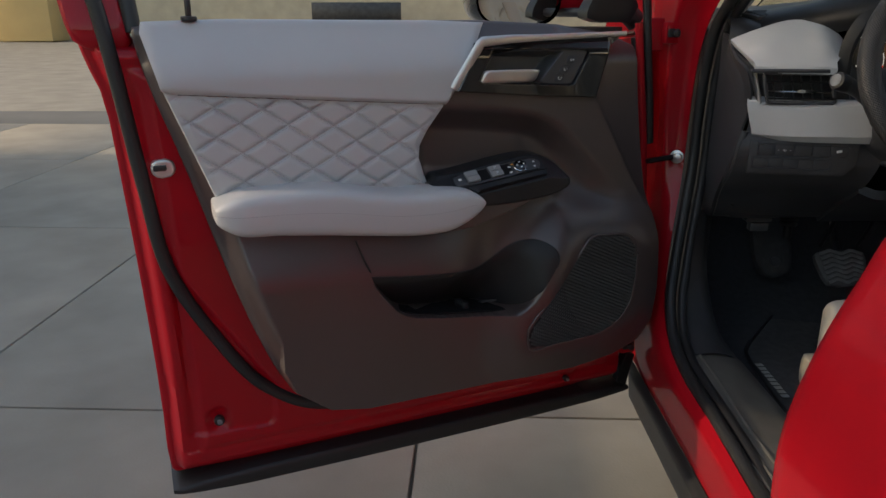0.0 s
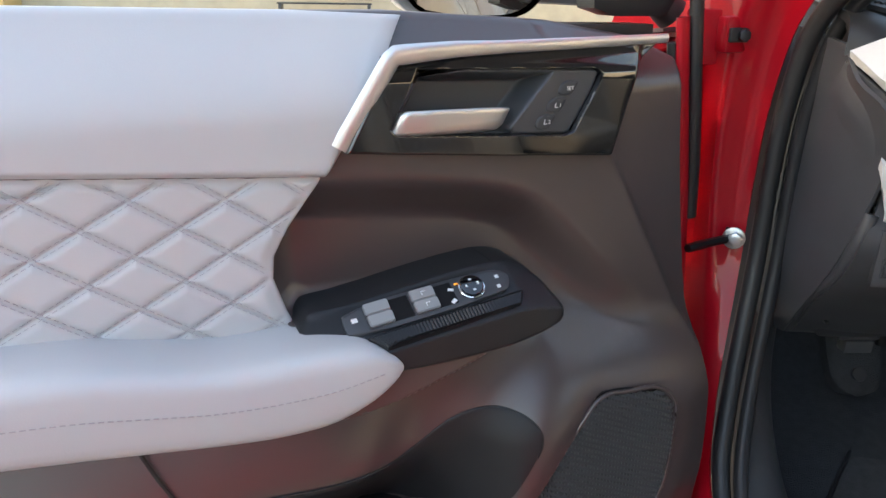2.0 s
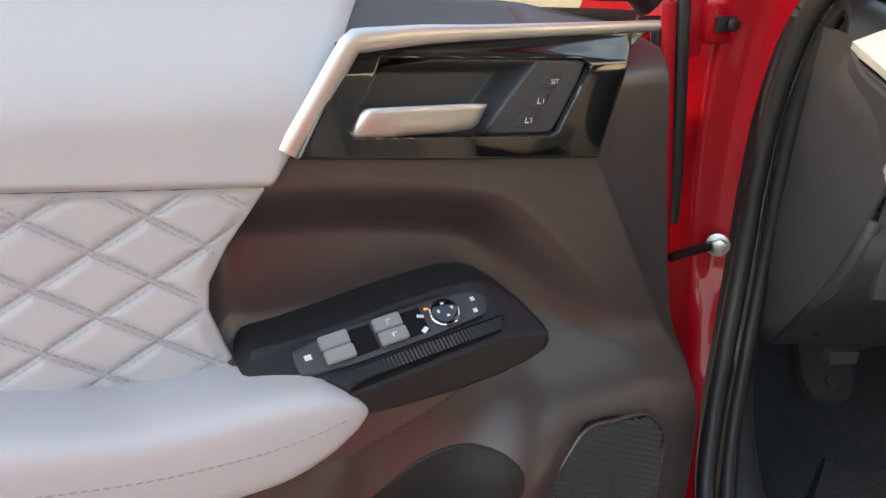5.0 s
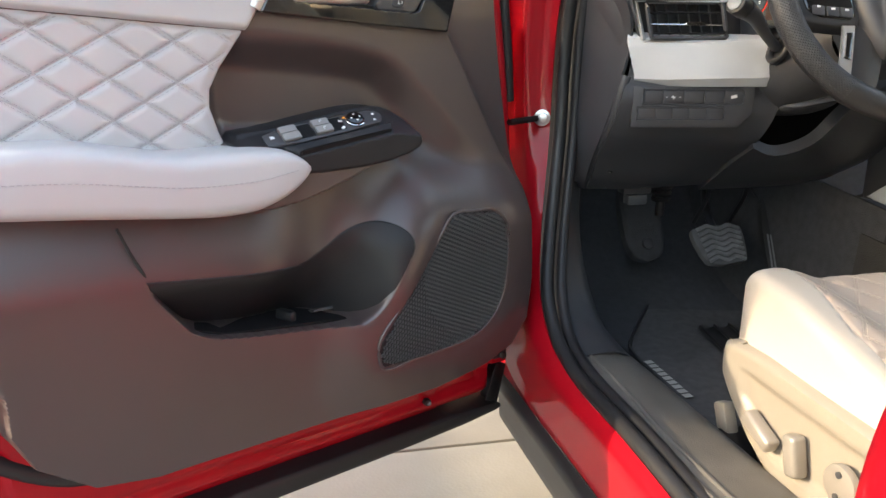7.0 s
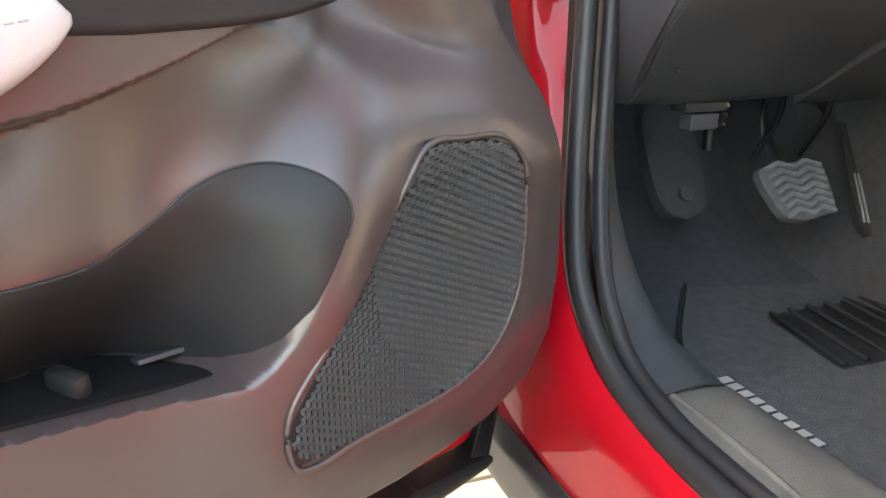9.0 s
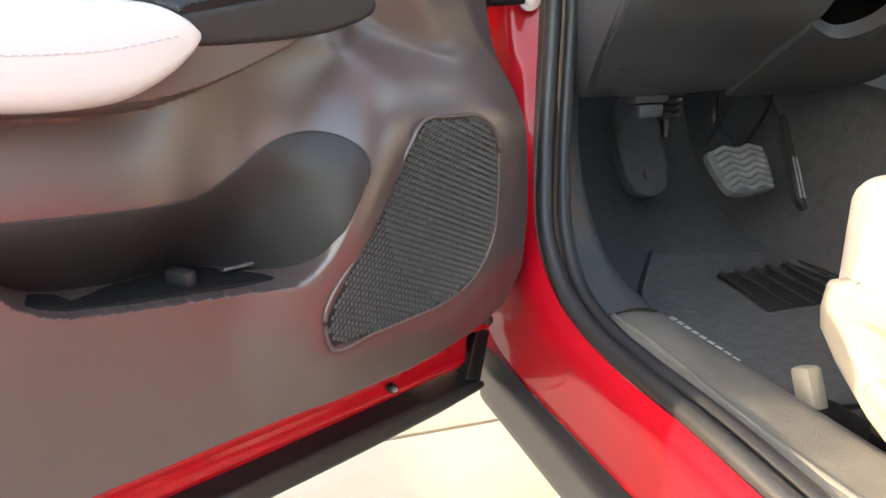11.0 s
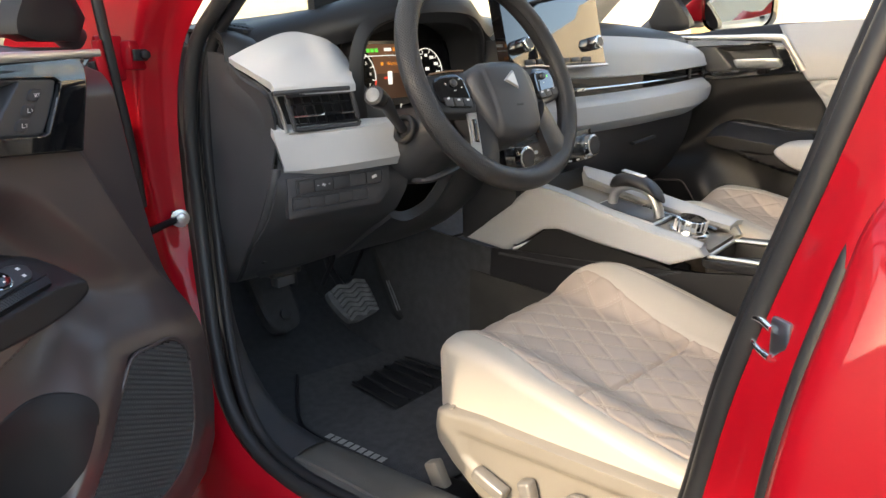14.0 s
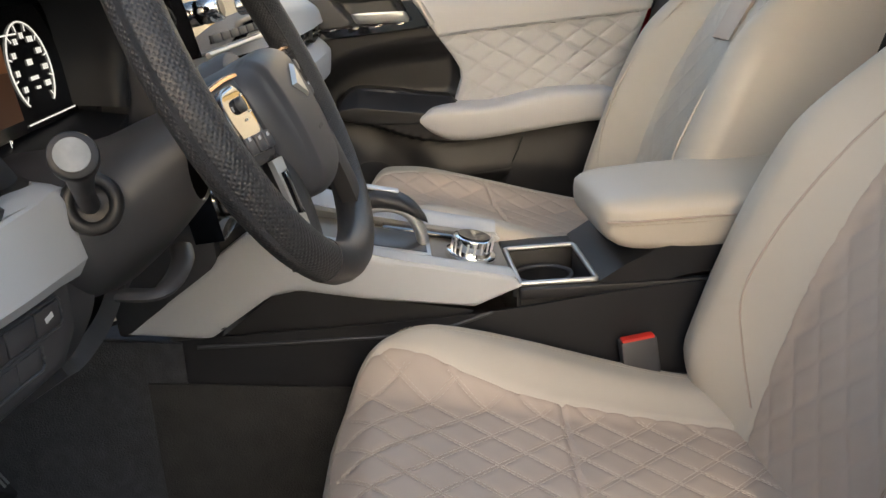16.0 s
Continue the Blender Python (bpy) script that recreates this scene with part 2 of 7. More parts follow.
def rbox(name, centre, size, r, mat, parent=None, label="", m=None, seg=2, shear=None):
    """A block with rounded edges, optionally turned by m about its centre."""
    bm = bmesh.new()
    bmesh.ops.create_cube(bm, size=1)
    for v in bm.verts:
        v.co = Vector((v.co.x * size[0], v.co.y * size[1], v.co.z * size[2]))
        if shear:
            v.co = Vector((v.co.x + shear[0] * v.co.z, v.co.y + shear[1] * v.co.z, v.co.z))
    if r:
        bmesh.ops.bevel(bm, geom=bm.edges[:], offset=r, segments=seg, affect="EDGES", profile=0.5)
    bmesh.ops.transform(bm, matrix=Matrix.Translation(centre) @ (m or Matrix()), verts=bm.verts)
    return part(name, bm, mat, parent, label)


def disc(name, centre, r, h, mat, parent=None, label="", m=None, seg=28, bevel=0.0, r2=None):
    """A round button or knob; its axis is z before m turns it."""
    bm = bmesh.new()
    bmesh.ops.create_cone(bm, cap_ends=True, segments=seg, radius1=r, radius2=r if r2 is None else r2, depth=h)
    if bevel:
        bmesh.ops.bevel(bm, geom=[e for e in bm.edges if len(e.link_faces) == 2 and e.calc_face_angle(0) > 1], offset=bevel, segments=2, affect="EDGES", profile=0.5)
    bmesh.ops.transform(bm, matrix=Matrix.Translation(centre) @ (m or Matrix()), verts=bm.verts)
    return part(name, bm, mat, parent, label)


def chaikin(P, k=2, closed=True):
    P = np.array(P, float)
    for _ in range(k):
        Q = np.roll(P, -1, 0)
        P = np.stack([0.75 * P + 0.25 * Q, 0.25 * P + 0.75 * Q], 1).reshape(-1, P.shape[1])
    return P


def inside_depth(poly, a, b):
    """Signed distance into the outline (positive inside)."""
    P = np.array(poly, float)
    x, y = np.asarray(a, float), np.asarray(b, float)
    best = np.full(x.shape, 1e9)
    odd = np.zeros(x.shape, bool)
    for (x0, y0), (x1, y1) in zip(P, np.roll(P, -1, 0)):
        ex, ey = x1 - x0, y1 - y0
        t = np.clip(((x - x0) * ex + (y - y0) * ey) / (ex * ex + ey * ey + 1e-12), 0, 1)
        best = np.minimum(best, np.hypot(x - x0 - t * ex, y - y0 - t * ey))
        if y0 != y1:
            odd ^= ((y0 > y) != (y1 > y)) & (x < (x1 - x0) * (y - y0) / (y1 - y0) + x0)
    return np.where(odd, best, -best)


def smoothstep(d, lo, hi):
    t = np.clip((d - lo) / (hi - lo), 0, 1)
    return t * t * (3 - 2 * t)


def sheet(name, outline, height, back, mat, parent, label="", nu=40, nv=40, place=lambda a, b, h: (a, h, b), edge=0.004, rounding=2, sharp=45):
    """A panel over an outline: rows between its two sides, raised by height(a, b), with rounded rim and a skirt back to `back`."""
    P = chaikin(outline, rounding) if rounding else np.array(outline, float)
    lo, hi = P[:, 1].min(), P[:, 1].max()
    rows = lo + (hi - lo) * (0.5 - 0.5 * np.cos(np.linspace(0.03, np.pi - 0.03, nv))) * 1.0
    rows = 0.35 * rows + 0.65 * np.linspace(lo + 1e-4, hi - 1e-4, nv)
    rows[0], rows[-1] = lo + 1e-4, hi - 1e-4
    A, B = np.zeros((nv, nu)), np.zeros((nv, nu))
    Q = np.roll(P, -1, 0)
    for j, b in enumerate(rows):
        c = ((P[:, 1] > b) != (Q[:, 1] > b))
        xs = P[c, 0] + (Q[c, 0] - P[c, 0]) * (b - P[c, 1]) / (Q[c, 1] - P[c, 1])
        A[j], B[j] = np.linspace(xs.min(), xs.max(), nu), b
    H = height(A, B) if callable(height) else np.full(A.shape, float(height))
    if edge:
        t = np.clip(1 - np.maximum(inside_depth(P, A, B), 0) / edge, 0, 1)
        H = H - edge * (1 - np.sqrt(1 - t * t * 0.98))
    G = np.stack(place(A, B, H), 2).reshape(-1, 3)
    F = grid_faces(nv, nu)
    if back is not None:
        r = rim(nv, nu)
        K = np.stack(place(A, B, np.full(A.shape, back) if not callable(back) else back(A, B)), 2).reshape(-1, 3)[r]
        k = len(G)
        F = F + [(a, r[(i + 1) % len(r)], k + (i + 1) % len(r), k + i) for i, a in enumerate(r)]
        G = np.r_[G, K]
        if not callable(back):
            F.append(tuple(range(k, k + len(r))))
    return link_mesh(name, G, F, mat, parent, label, sharp=sharp)


def bars(name, lines, mat, parent, label="", place=None, h=0.0004):
    """Small flat marks: (a, b, width, height, turn) in a plane given by place(a, b, rise)."""
    V, F = [], []
    for a, b, w, hgt, turn in lines:
        c, s = math.cos(turn), math.sin(turn)
        k = len(V)
        for rise in (0, h):
            for x, y in ((-w / 2, -hgt / 2), (w / 2, -hgt / 2), (w / 2, hgt / 2), (-w / 2, hgt / 2)):
                V.append(place(a + x * c - y * s, b + x * s + y * c, rise))
        F += [(k + 4, k + 5, k + 6, k + 7), (k, k + 3, k + 2, k + 1)] + [(k + i, k + (i + 1) % 4, k + 4 + (i + 1) % 4, k + 4 + i) for i in range(4)]
    return link_mesh(name, V, F, mat, parent, label, smooth=False)


def words(name, body, size, m, mat, parent, label=""):
    cu = bpy.data.curves.new(name, "FONT")
    cu.body, cu.size, cu.align_x, cu.align_y, cu.extrude = body, size, "CENTER", "CENTER", 0.0002
    tmp = bpy.data.objects.new("tmp", cu)
    scene.collection.objects.link(tmp)
    me = bpy.data.meshes.new_from_object(tmp.evaluated_get(bpy.context.evaluated_depsgraph_get()))
    bpy.data.objects.remove(tmp)
    me.transform(m)
    me.materials.append(mat)
    ob = new(name, me)
    ob.parent = parent
    return tagged(ob, label)


def stitches(name, paths, mat, parent, pitch=0.007, length=0.0045, r=0.0007, label=""):
    """Rows of thread dashes along polylines, as one mesh."""
    V, F = [], []
    for P in paths:
        P = np.array(P, float)
        L = np.r_[0, np.cumsum(np.linalg.norm(np.diff(P, axis=0), axis=1))]
        for t in np.arange(0, L[-1] - length, pitch):
            a = np.array([np.interp(t, L, P[:, k]) for k in range(3)])
            b = np.array([np.interp(t + length, L, P[:, k]) for k in range(3)])
            d = b - a
            s = np.cross(d, (0.3, 0.5, 0.8))
            s *= r / (np.linalg.norm(s) + 1e-12)
            w = np.cross(s, d)
            w *= r / (np.linalg.norm(w) + 1e-12)
            k = len(V)
            V += [a + s, a + w, a - s, a - w, b + s, b + w, b - s, b - w]
            F += [(k + i, k + (i + 1) % 4, k + 4 + (i + 1) % 4, k + 4 + i) for i in range(4)] + [(k, k + 3, k + 2, k + 1), (k + 4, k + 5, k + 6, k + 7)]
    ob = link_mesh(name, V, F, mat, parent, label, smooth=False)
    return ob


# ---- ground and surroundings ----
def ground():
    g = tagged(rbox("ground", (0, 0, -0.13), (600, 600, 0.2), 0, CONC), "pale concrete forecourt reaching to the horizon", "ground", kind="structure")
    # slabs with open joints between them
    me = None
    turn = Matrix.Translation((-0.068, 2.005, 0)) @ Matrix.Rotation(radians(-2.3), 4, "Z")
    for i in range(-4, 3):
        for j in range(-4, 3):
            if me is None:
                ob = rbox("slab", (0, 0, -0.015), (1.543, 1.990, 0.03), 0.004, CONC, g)
                me = ob.data
            else:
                ob = new("slab", me)
                ob.parent = g
            ob.matrix_local = turn @ Matrix.Translation((1.553 * (i + 0.5), 2.0 * (j + 0.5), 0.001))
    return g


def surroundings():
    # Darker grey strip that paints a band of shadow across the forecourt.
    r = tagged(rbox("road", (-6, 8.46, -0.025), (60, 1.75, 0.03), 0.004, BAND_SHADE), "grey strip painted as a shadow across the forecourt", "road", kind="structure")
    w = tagged(rbox("wall_north", (-2, 32.0, 7), (90, 0.6, 14), 0, MORTAR), "rough limestone building wall", "wall", kind="structure")
    rng = random.Random(3)
    me = []
    for k in range(4):
        s = rbox("stone", (0, 0, 0), (1, 0.28, 1), 0.07, STONE, w)
        me.append(s.data)
        s.matrix_local = Matrix.Translation((-26 - k * 0.9, -0.3, -6.4)) @ Matrix.Diagonal((0.85, 1, 0.6, 1))
    z = 0.0
    while z < 2.4:
        h = rng.uniform(0.38, 0.62)
        x = -24.0
        while x < 12:
            l = rng.uniform(0.5, 1.3)
            if rng.random() < 0.9:
                o = new("stone", rng.choice(me))
                o.parent = w
                o.matrix_local = Matrix.Translation((x + l / 2 + 2, -0.34 - rng.uniform(0, 0.1), z + h / 2 - 7)) @ Matrix.Diagonal((l - 0.05, 1, h - 0.05, 1))
            x += l
        z += h
    tagged(rbox("column", (-16.2, 31.0, 4), (2.2, 1.4, 8), 0.04, STUCCO), "square ochre stucco column against the stone wall", "column", kind="structure")
    bench = thing("bench", pose(-3.2, 29.5, 0), "black metal bench with a mesh back beside the wall", "bench")
    rbox("seat", (0, 0, 0.62), (3.4, 0.6, 0.06), 0.02, BARK_METAL, bench)
    rbox("backrest", (0, 0.35, 1.1), (3.4, 0.05, 0.7), 0.02, BARK_METAL, bench)
    for x in (-1.6, 1.6):
        rbox("leg", (x, 0, 0.3), (0.1, 0.6, 0.6), 0.02, BARK_METAL, bench)
    # building on the far side of the car, with glazed bays
    b = tagged(rbox("wall_east", (17.5, 2, 3.2), (1.0, 60, 6.4), 0, PALE), "pale stucco shopfront wall with glazed bays", "wall", kind="structure")
    pane, post = None, None
    for i in range(14):
        y = -20 + i * 2.9
        if pane is None:
            pane = rbox("pane", (0, 0, 0), (0.06, 2.3, 2.7), 0.01, DARKGLASS, b)
            post = rbox("mullion", (0, 0, 0), (0.14, 0.12, 2.9), 0.01, SILVER, b)
            pane.matrix_local, post.matrix_local = Matrix.Translation((-0.55, y - 2, -1.5)), Matrix.Translation((-0.6, y - 2 + 1.3, -1.5))
        else:
            for src, dy, dx in ((pane, 0, -0.55), (post, 1.3, -0.6)):
                o = new(src.name.split(".")[0], src.data)
                o.parent = b
                o.matrix_local = Matrix.Translation((dx, y - 2 + dy, -1.5))
    for y in (5.6, -4.4, 14):
        tagged(rbox("column", (14.2, y, 2.6), (0.7, 0.7, 5.2), 0.03, STUCCO), "square ochre stucco column before the shopfront", "column", group="shopfront columns", kind="structure")
    # Added beam, out of view: keeps the sun off the upper cabin.
    c = tagged(rbox("canopy", (-8.6, -5.8, 4.75), (2.6, 24.2, 0.5), 0.02, PALE), "unseen pale beam added to shade the upper cabin", "canopy", kind="structure")
    # Added wall, out of view, whose shadow covers the ground beside the car.
    tagged(rbox("shade_wall_west", (-5.2, -3.8, 1.0), (0.3, 20.4, 2.0), 0.02, PALE), "unseen low pale wall added to shade the ground", "wall", kind="structure")
    tree_row()


def tree_row():
    rng = random.Random(11)
    for k, (x, y) in enumerate(((-14, -46), (-4, -50), (6, -47), (16, -52), (27, -48), (38, -50))):
        t = thing("tree", pose(x, y, 0), "broad green roadside tree in full leaf", "tree", group="roadside trees")
        tube("trunk", [(0, 0, 0), (0.1, 0.05, 1.5), (-0.1, 0.1, 3.2)], 0.28, BARK, t, taper=(1, 0.75, 0.5))
        for q in range(4):
            a = q * 1.6 + k
            tube("limb", [(-0.1, 0.1, 2.9), (1.1 * math.cos(a), 1.1 * math.sin(a), 4.2), (2.2 * math.cos(a), 2.2 * math.sin(a), 5.2)], 0.13, BARK, t, taper=(1, 0.6, 0.3))
        V, F = [], []
        for _ in range(900):
            d = Vector((rng.gauss(0, 1), rng.gauss(0, 1), rng.gauss(0, 0.7))).normalized() * rng.uniform(0.5, 1.0)
            c = Vector((d.x * 3.6, d.y * 3.6, 5.0 + d.z * 2.6 + 0.5 * math.sin(3 * d.x + k)))
            s = rng.uniform(0.18, 0.42)
            e = Euler((rng.uniform(0, 6), rng.uniform(0, 6), rng.uniform(0, 6))).to_matrix()
            i = len(V)
            V += [c + e @ Vector(v) * s for v in ((-1, -0.5, 0), (0.2, -0.8, 0.25), (1, 0.3, 0), (-0.2, 0.8, -0.25))]
            F += [(i, i + 1, i + 2), (i, i + 2, i + 3)]
        link_mesh("crown", [v[:] for v in V], F, LEAF, t, smooth=False)


ground()
surroundings()


# ---- front doors: u runs from the hinge to the latch, w towards the cabin, z up ----
PANEL = [(0.075, 1.168), (0.064, 1.015), (0.035, 0.766), (0.021, 0.60), (0.026, 0.52), (0.065, 0.468), (0.134, 0.445), (0.243, 0.430), (0.50, 0.427), (0.70, 0.425),
         (0.78, 0.438), (0.848, 0.49), (0.894, 0.594), (0.940, 0.738), (0.966, 0.836), (0.998, 0.950), (1.033, 1.056), (1.054, 1.148), (1.046, 1.166)]
LEDGE = [(0.96, 0.842), (0.75, 0.855), (0.56, 0.873), (0.40, 0.896), (0.335, 0.902), (0.304, 0.892), (0.286, 0.880), (0.299, 0.860), (0.334, 0.845), (0.392, 0.818), (0.456, 0.796), (0.50, 0.786), (0.54, 0.783), (0.60, 0.786), (0.716, 0.800), (0.93, 0.828)]
GRILLE = [(0.212, 0.747), (0.112, 0.736), (0.106, 0.65), (0.117, 0.575), (0.168, 0.527), (0.268, 0.517), (0.388, 0.515), (0.292, 0.65), (0.228, 0.741)]
SCOOP = [(0.60, 1.014), (0.511, 1.010), (0.40, 1.000), (0.324, 0.986), (0.285, 0.968), (0.235, 0.920), (0.165, 0.850), (0.115, 0.800), (0.165, 0.775), (0.26, 0.80), (0.30, 0.84), (0.45, 0.85), (0.60, 0.85)]
QUILT = [(0.523, 1.022), (0.561, 0.972), (0.576, 0.945), (0.578, 0.922), (0.567, 0.888), (0.545, 0.835), (0.935, 0.835), (0.948, 0.875), (1.016, 1.06)]
UPPER = [(0.431, 1.166), (0.525, 1.019), (0.77, 1.038), (1.017, 1.057), (1.040, 1.15), (1.036, 1.168), (0.906, 1.171), (0.68, 1.169)]


BEZEL = [(0.455, 1.121), (0.160, 1.131), (0.182, 1.112), (0.200, 1.074), (0.214, 1.027), (0.35, 1.036), (0.495, 1.048)]
SMOOTH_LEDGE, SMOOTH_SCOOP, SMOOTH_GRILLE = (chaikin(p, 2) for p in (LEDGE, SCOOP, GRILLE))


def ledge_top(u):
    return np.interp(u, [0.28, 0.335, 0.56, 0.75, 0.96], [0.904, 0.911, 0.880, 0.859, 0.836])


def ledge_height(u, z):
    """The armrest ledge: a slope that faces up, then a rounded front."""
    return np.minimum(0.150, 0.098 + 1.6 * np.maximum(ledge_top(u) - z, 0))


OPENING = [(0.694, 0.712), (0.677, 0.709), (0.57, 0.699), (0.51, 0.695), (0.462, 0.694), (0.430, 0.708), (0.388, 0.736), (0.350, 0.745), (0.318, 0.737), (0.299, 0.718), (0.301, 0.695), (0.345, 0.624), (0.378, 0.597), (0.41, 0.594), (0.587, 0.613), (0.63, 0.628), (0.656, 0.659)]
SMOOTH_OPENING = chaikin(OPENING, 1)


def pocket_seam(u):
    """Height of the joint between the pocket's upper wall and its black liner."""
    return np.interp(u, [0.46, 0.51, 0.57, 0.677, 0.70], [0.693, 0.695, 0.699, 0.709, 0.713])


def trim_swell(u, z, deep=False):
    """The door trim's own surface: scoop, swell round the speaker and the facet that turns away towards the hinge."""
    w = 0.088 - 0.055 * smoothstep(z, 1.08, 1.18) + 0.033 * smoothstep(-z, -0.83, -0.70)
    w = w - 0.040 * smoothstep(inside_depth(SMOOTH_SCOOP, u, z), -0.014, 0.048) * smoothstep(z + 0.25 * (u - 0.2), 0.73, 0.93)
    w = w + 0.021 * smoothstep(inside_depth(SMOOTH_GRILLE, u, z), -0.11, -0.012) * smoothstep(-z, -0.89, -0.74)
    along = np.clip((0.775 - z) / 0.16, 0, 1)
    w = w + 0.009 * np.exp(-((u - 0.275 - 0.05 * along) / 0.045) ** 2) * smoothstep(z, 0.56, 0.66) * (1 - smoothstep(z, 0.76, 0.83))
    w = w - 0.003 * np.exp(-((u - 0.215) / 0.06) ** 2 - ((z - 0.812) / 0.04) ** 2)
    # the bottle holder is hollowed out of the wall behind the armrest, right up to the ledge
    w = w - 0.024 * np.exp(-((u - 0.435 - 0.22 * (0.70 - z)) / 0.060) ** 2) * (1 - smoothstep(z, 0.72, 0.82)) * (1.0 if deep else smoothstep(z - 0.11 * np.clip(u - 0.38, 0, 1), 0.586, 0.612))
    away = np.maximum(0.509 * (z - 1.02) - 0.861 * (u - 0.205), 0)
    return w - 0.034 * (1 - np.exp(-away / 0.07)) * smoothstep(away, 0, 0.012)


def liner_fall(u, z):
    """How far the pocket's liner falls away below its joint."""
    rise = 0.05 * smoothstep(0.47 - u, 0, 0.10)
    a = np.maximum(0.696 + rise + 0.06 * np.maximum(u - 0.50, 0) - z, 0)
    soft = 0.010 + 0.03 * smoothstep(0.50 - u, 0, 0.10)
    return 0.90 * (np.sqrt(a * a + soft ** 2) - soft) * smoothstep(u, 0.32, 0.47)


def liner_height(u, z):
    return np.maximum(trim_swell(u, z, True) + 0.0008 - liner_fall(u, z), 0.028)


def trim_height(u, z):
    """Depth of the dark door trim with the armrest's ledge, the pocket and the cut-outs for pads and bezel."""
    w = trim_swell(u, z) - 0.018 * smoothstep(inside_depth(SMOOTH_GRILLE, u, z), 0.002, 0.006)
    k = smoothstep(inside_depth(SMOOTH_LEDGE, u, z), -0.007, 0.009)
    w = w * (1 - k) + np.maximum(w, ledge_height(u, z)) * k
    wall = liner_height(u, z) - 0.0018 - 0.008 * smoothstep(liner_fall(u, z), 0.002, 0.02)
    w = w + (np.minimum(wall, w) - w) * smoothstep(inside_depth(SMOOTH_OPENING, u, z), -0.003, 0.005)
    for cut in (QUILT, UPPER, BEZEL):
        w = w + (np.minimum(w, 0.034) - w) * smoothstep(inside_depth(cut, u, z), 0.004, 0.014)
    p = inside_depth(PANEL, u, z)
    return np.maximum(0.012, w - 0.05 * (1 - smoothstep(p, 0.0, 0.014 + 0.026 * (u > 0.86))) * (1 - smoothstep(z, 1.1, 1.16)))


def quilt_height(u, z):
    a, b = (u - 0.899) / 0.0805, (z - 1.003 - 0.082 * (u - 0.899)) / 0.0505
    g1, g2 = np.abs((a + b + 0.5) % 1 - 0.5), np.abs((a - b + 0.5) % 1 - 0.5)
    g = np.minimum(g1, g2)
    top = smoothstep(1.018 + 0.082 * (u - 0.52) - z, 0.0, 0.006) * smoothstep(inside_depth(QUILT, u, z), 0.0, 0.016)
    return 0.087 + 0.0044 * (1 - (1 - np.clip(g * 3.8, 0, 1)) ** 2.6) * top - 0.004 * smoothstep(-z, -0.93, -0.85)


def front_door(m, label, detail):
    door = new("front_door")
    door.parent, door.matrix_local = CAR, m
    tagged(door, label)
    # painted shell with its inner return, and the lower rubber strip
    outline = [(0.0, 0.300), (0.55, 0.292), (1.06, 0.285), (1.078, 0.30), (1.077, 0.47), (1.086, 0.70), (1.097, 0.90), (1.106, 1.04), (1.128, 1.10), (1.140, 1.15), (0.05, 1.135), (0.03, 0.80), (0.0, 0.45)]

    def shell_height(u, z):
        d = inside_depth(outline, u, z)
        return -0.034 + 0.034 * smoothstep(d, 0.012, 0.030) + 0.008 * smoothstep(d, 0.055, 0.075) - 0.006 * smoothstep(0.028 - np.hypot(u - 0.976, (z - 0.412)), 0, 0.012) - 0.005 * smoothstep(inside_depth([(0.05, 0.358), (0.16, 0.352), (0.16, 0.376), (0.06, 0.386)], u, z), 0, 0.006) \
            - 0.007 * smoothstep(inside_depth([(1.035, 0.380), (0.875, 0.376), (0.862, 0.392), (0.86, 0.47), (1.035, 0.75)], u, z), 0, 0.007) + 0.005 * smoothstep(0.350 - z, 0, 0.006) * smoothstep(d, 0.03, 0.04) \
            + 0.004 * smoothstep(0.012 - np.abs(d - 0.040), 0, 0.008) * smoothstep(z, 0.45, 0.6)

    sheet("shell", outline, shell_height, -0.115, RED, door, "glossy red painted steel shell", 190, 150, edge=0.006, rounding=1)
    sheet("lower_strip", [(-0.008, 0.272), (0.5, 0.258), (1.074, 0.252), (1.077, 0.287), (0.5, 0.296), (0.0, 0.304)], 0.012, -0.10, RUBBER, door, "black rubber lower door strip", 60, 8, edge=0.008, rounding=1)
    tube("door_seal", [(1.112, -0.012, 1.30), (1.110, -0.004, 1.24), (1.101, 0.000, 1.195), (1.089, 0.004, 1.12), (1.080, 0.004, 1.05), (1.061, 0.004, 0.893), (1.036, 0.006, 0.733), (0.968, 0.006, 0.592), (0.881, 0.006, 0.468), (0.799, 0.006, 0.413), (0.70, 0.006, 0.396), (0.40, 0.006, 0.392), (0.12, 0.006, 0.398)],
         0.0125, RUBBER, door, "black rubber weather seal", n=90, flat=0.75, up=(0, 1, 0))
    # Same trim on both doors; the far one is darkened to stand for shade.
    sheet("trim_panel", PANEL, trim_height, 0.0, TRIM if detail else SOFT, door, "dark moulded trim panel toned for the light on each door", 400 if detail else 150, 380 if detail else 140, edge=0.006)
    sheet("upper_pad", UPPER, lambda u, z: 0.099 - 0.052 * smoothstep(z, 1.07, 1.19) - 0.004 * (1 - smoothstep(z - 1.019 - 0.08 * (u - 0.52), 0, 0.006)), 0.02, WHITE, door, "smooth light grey leather upper pad", 60, 30, edge=0.006, rounding=0)
    sheet("quilted_panel", QUILT, quilt_height, 0.02, WHITE, door, "light grey leather quilted in diamonds", 330 if detail else 200, 170 if detail else 110, edge=0.004, rounding=0)
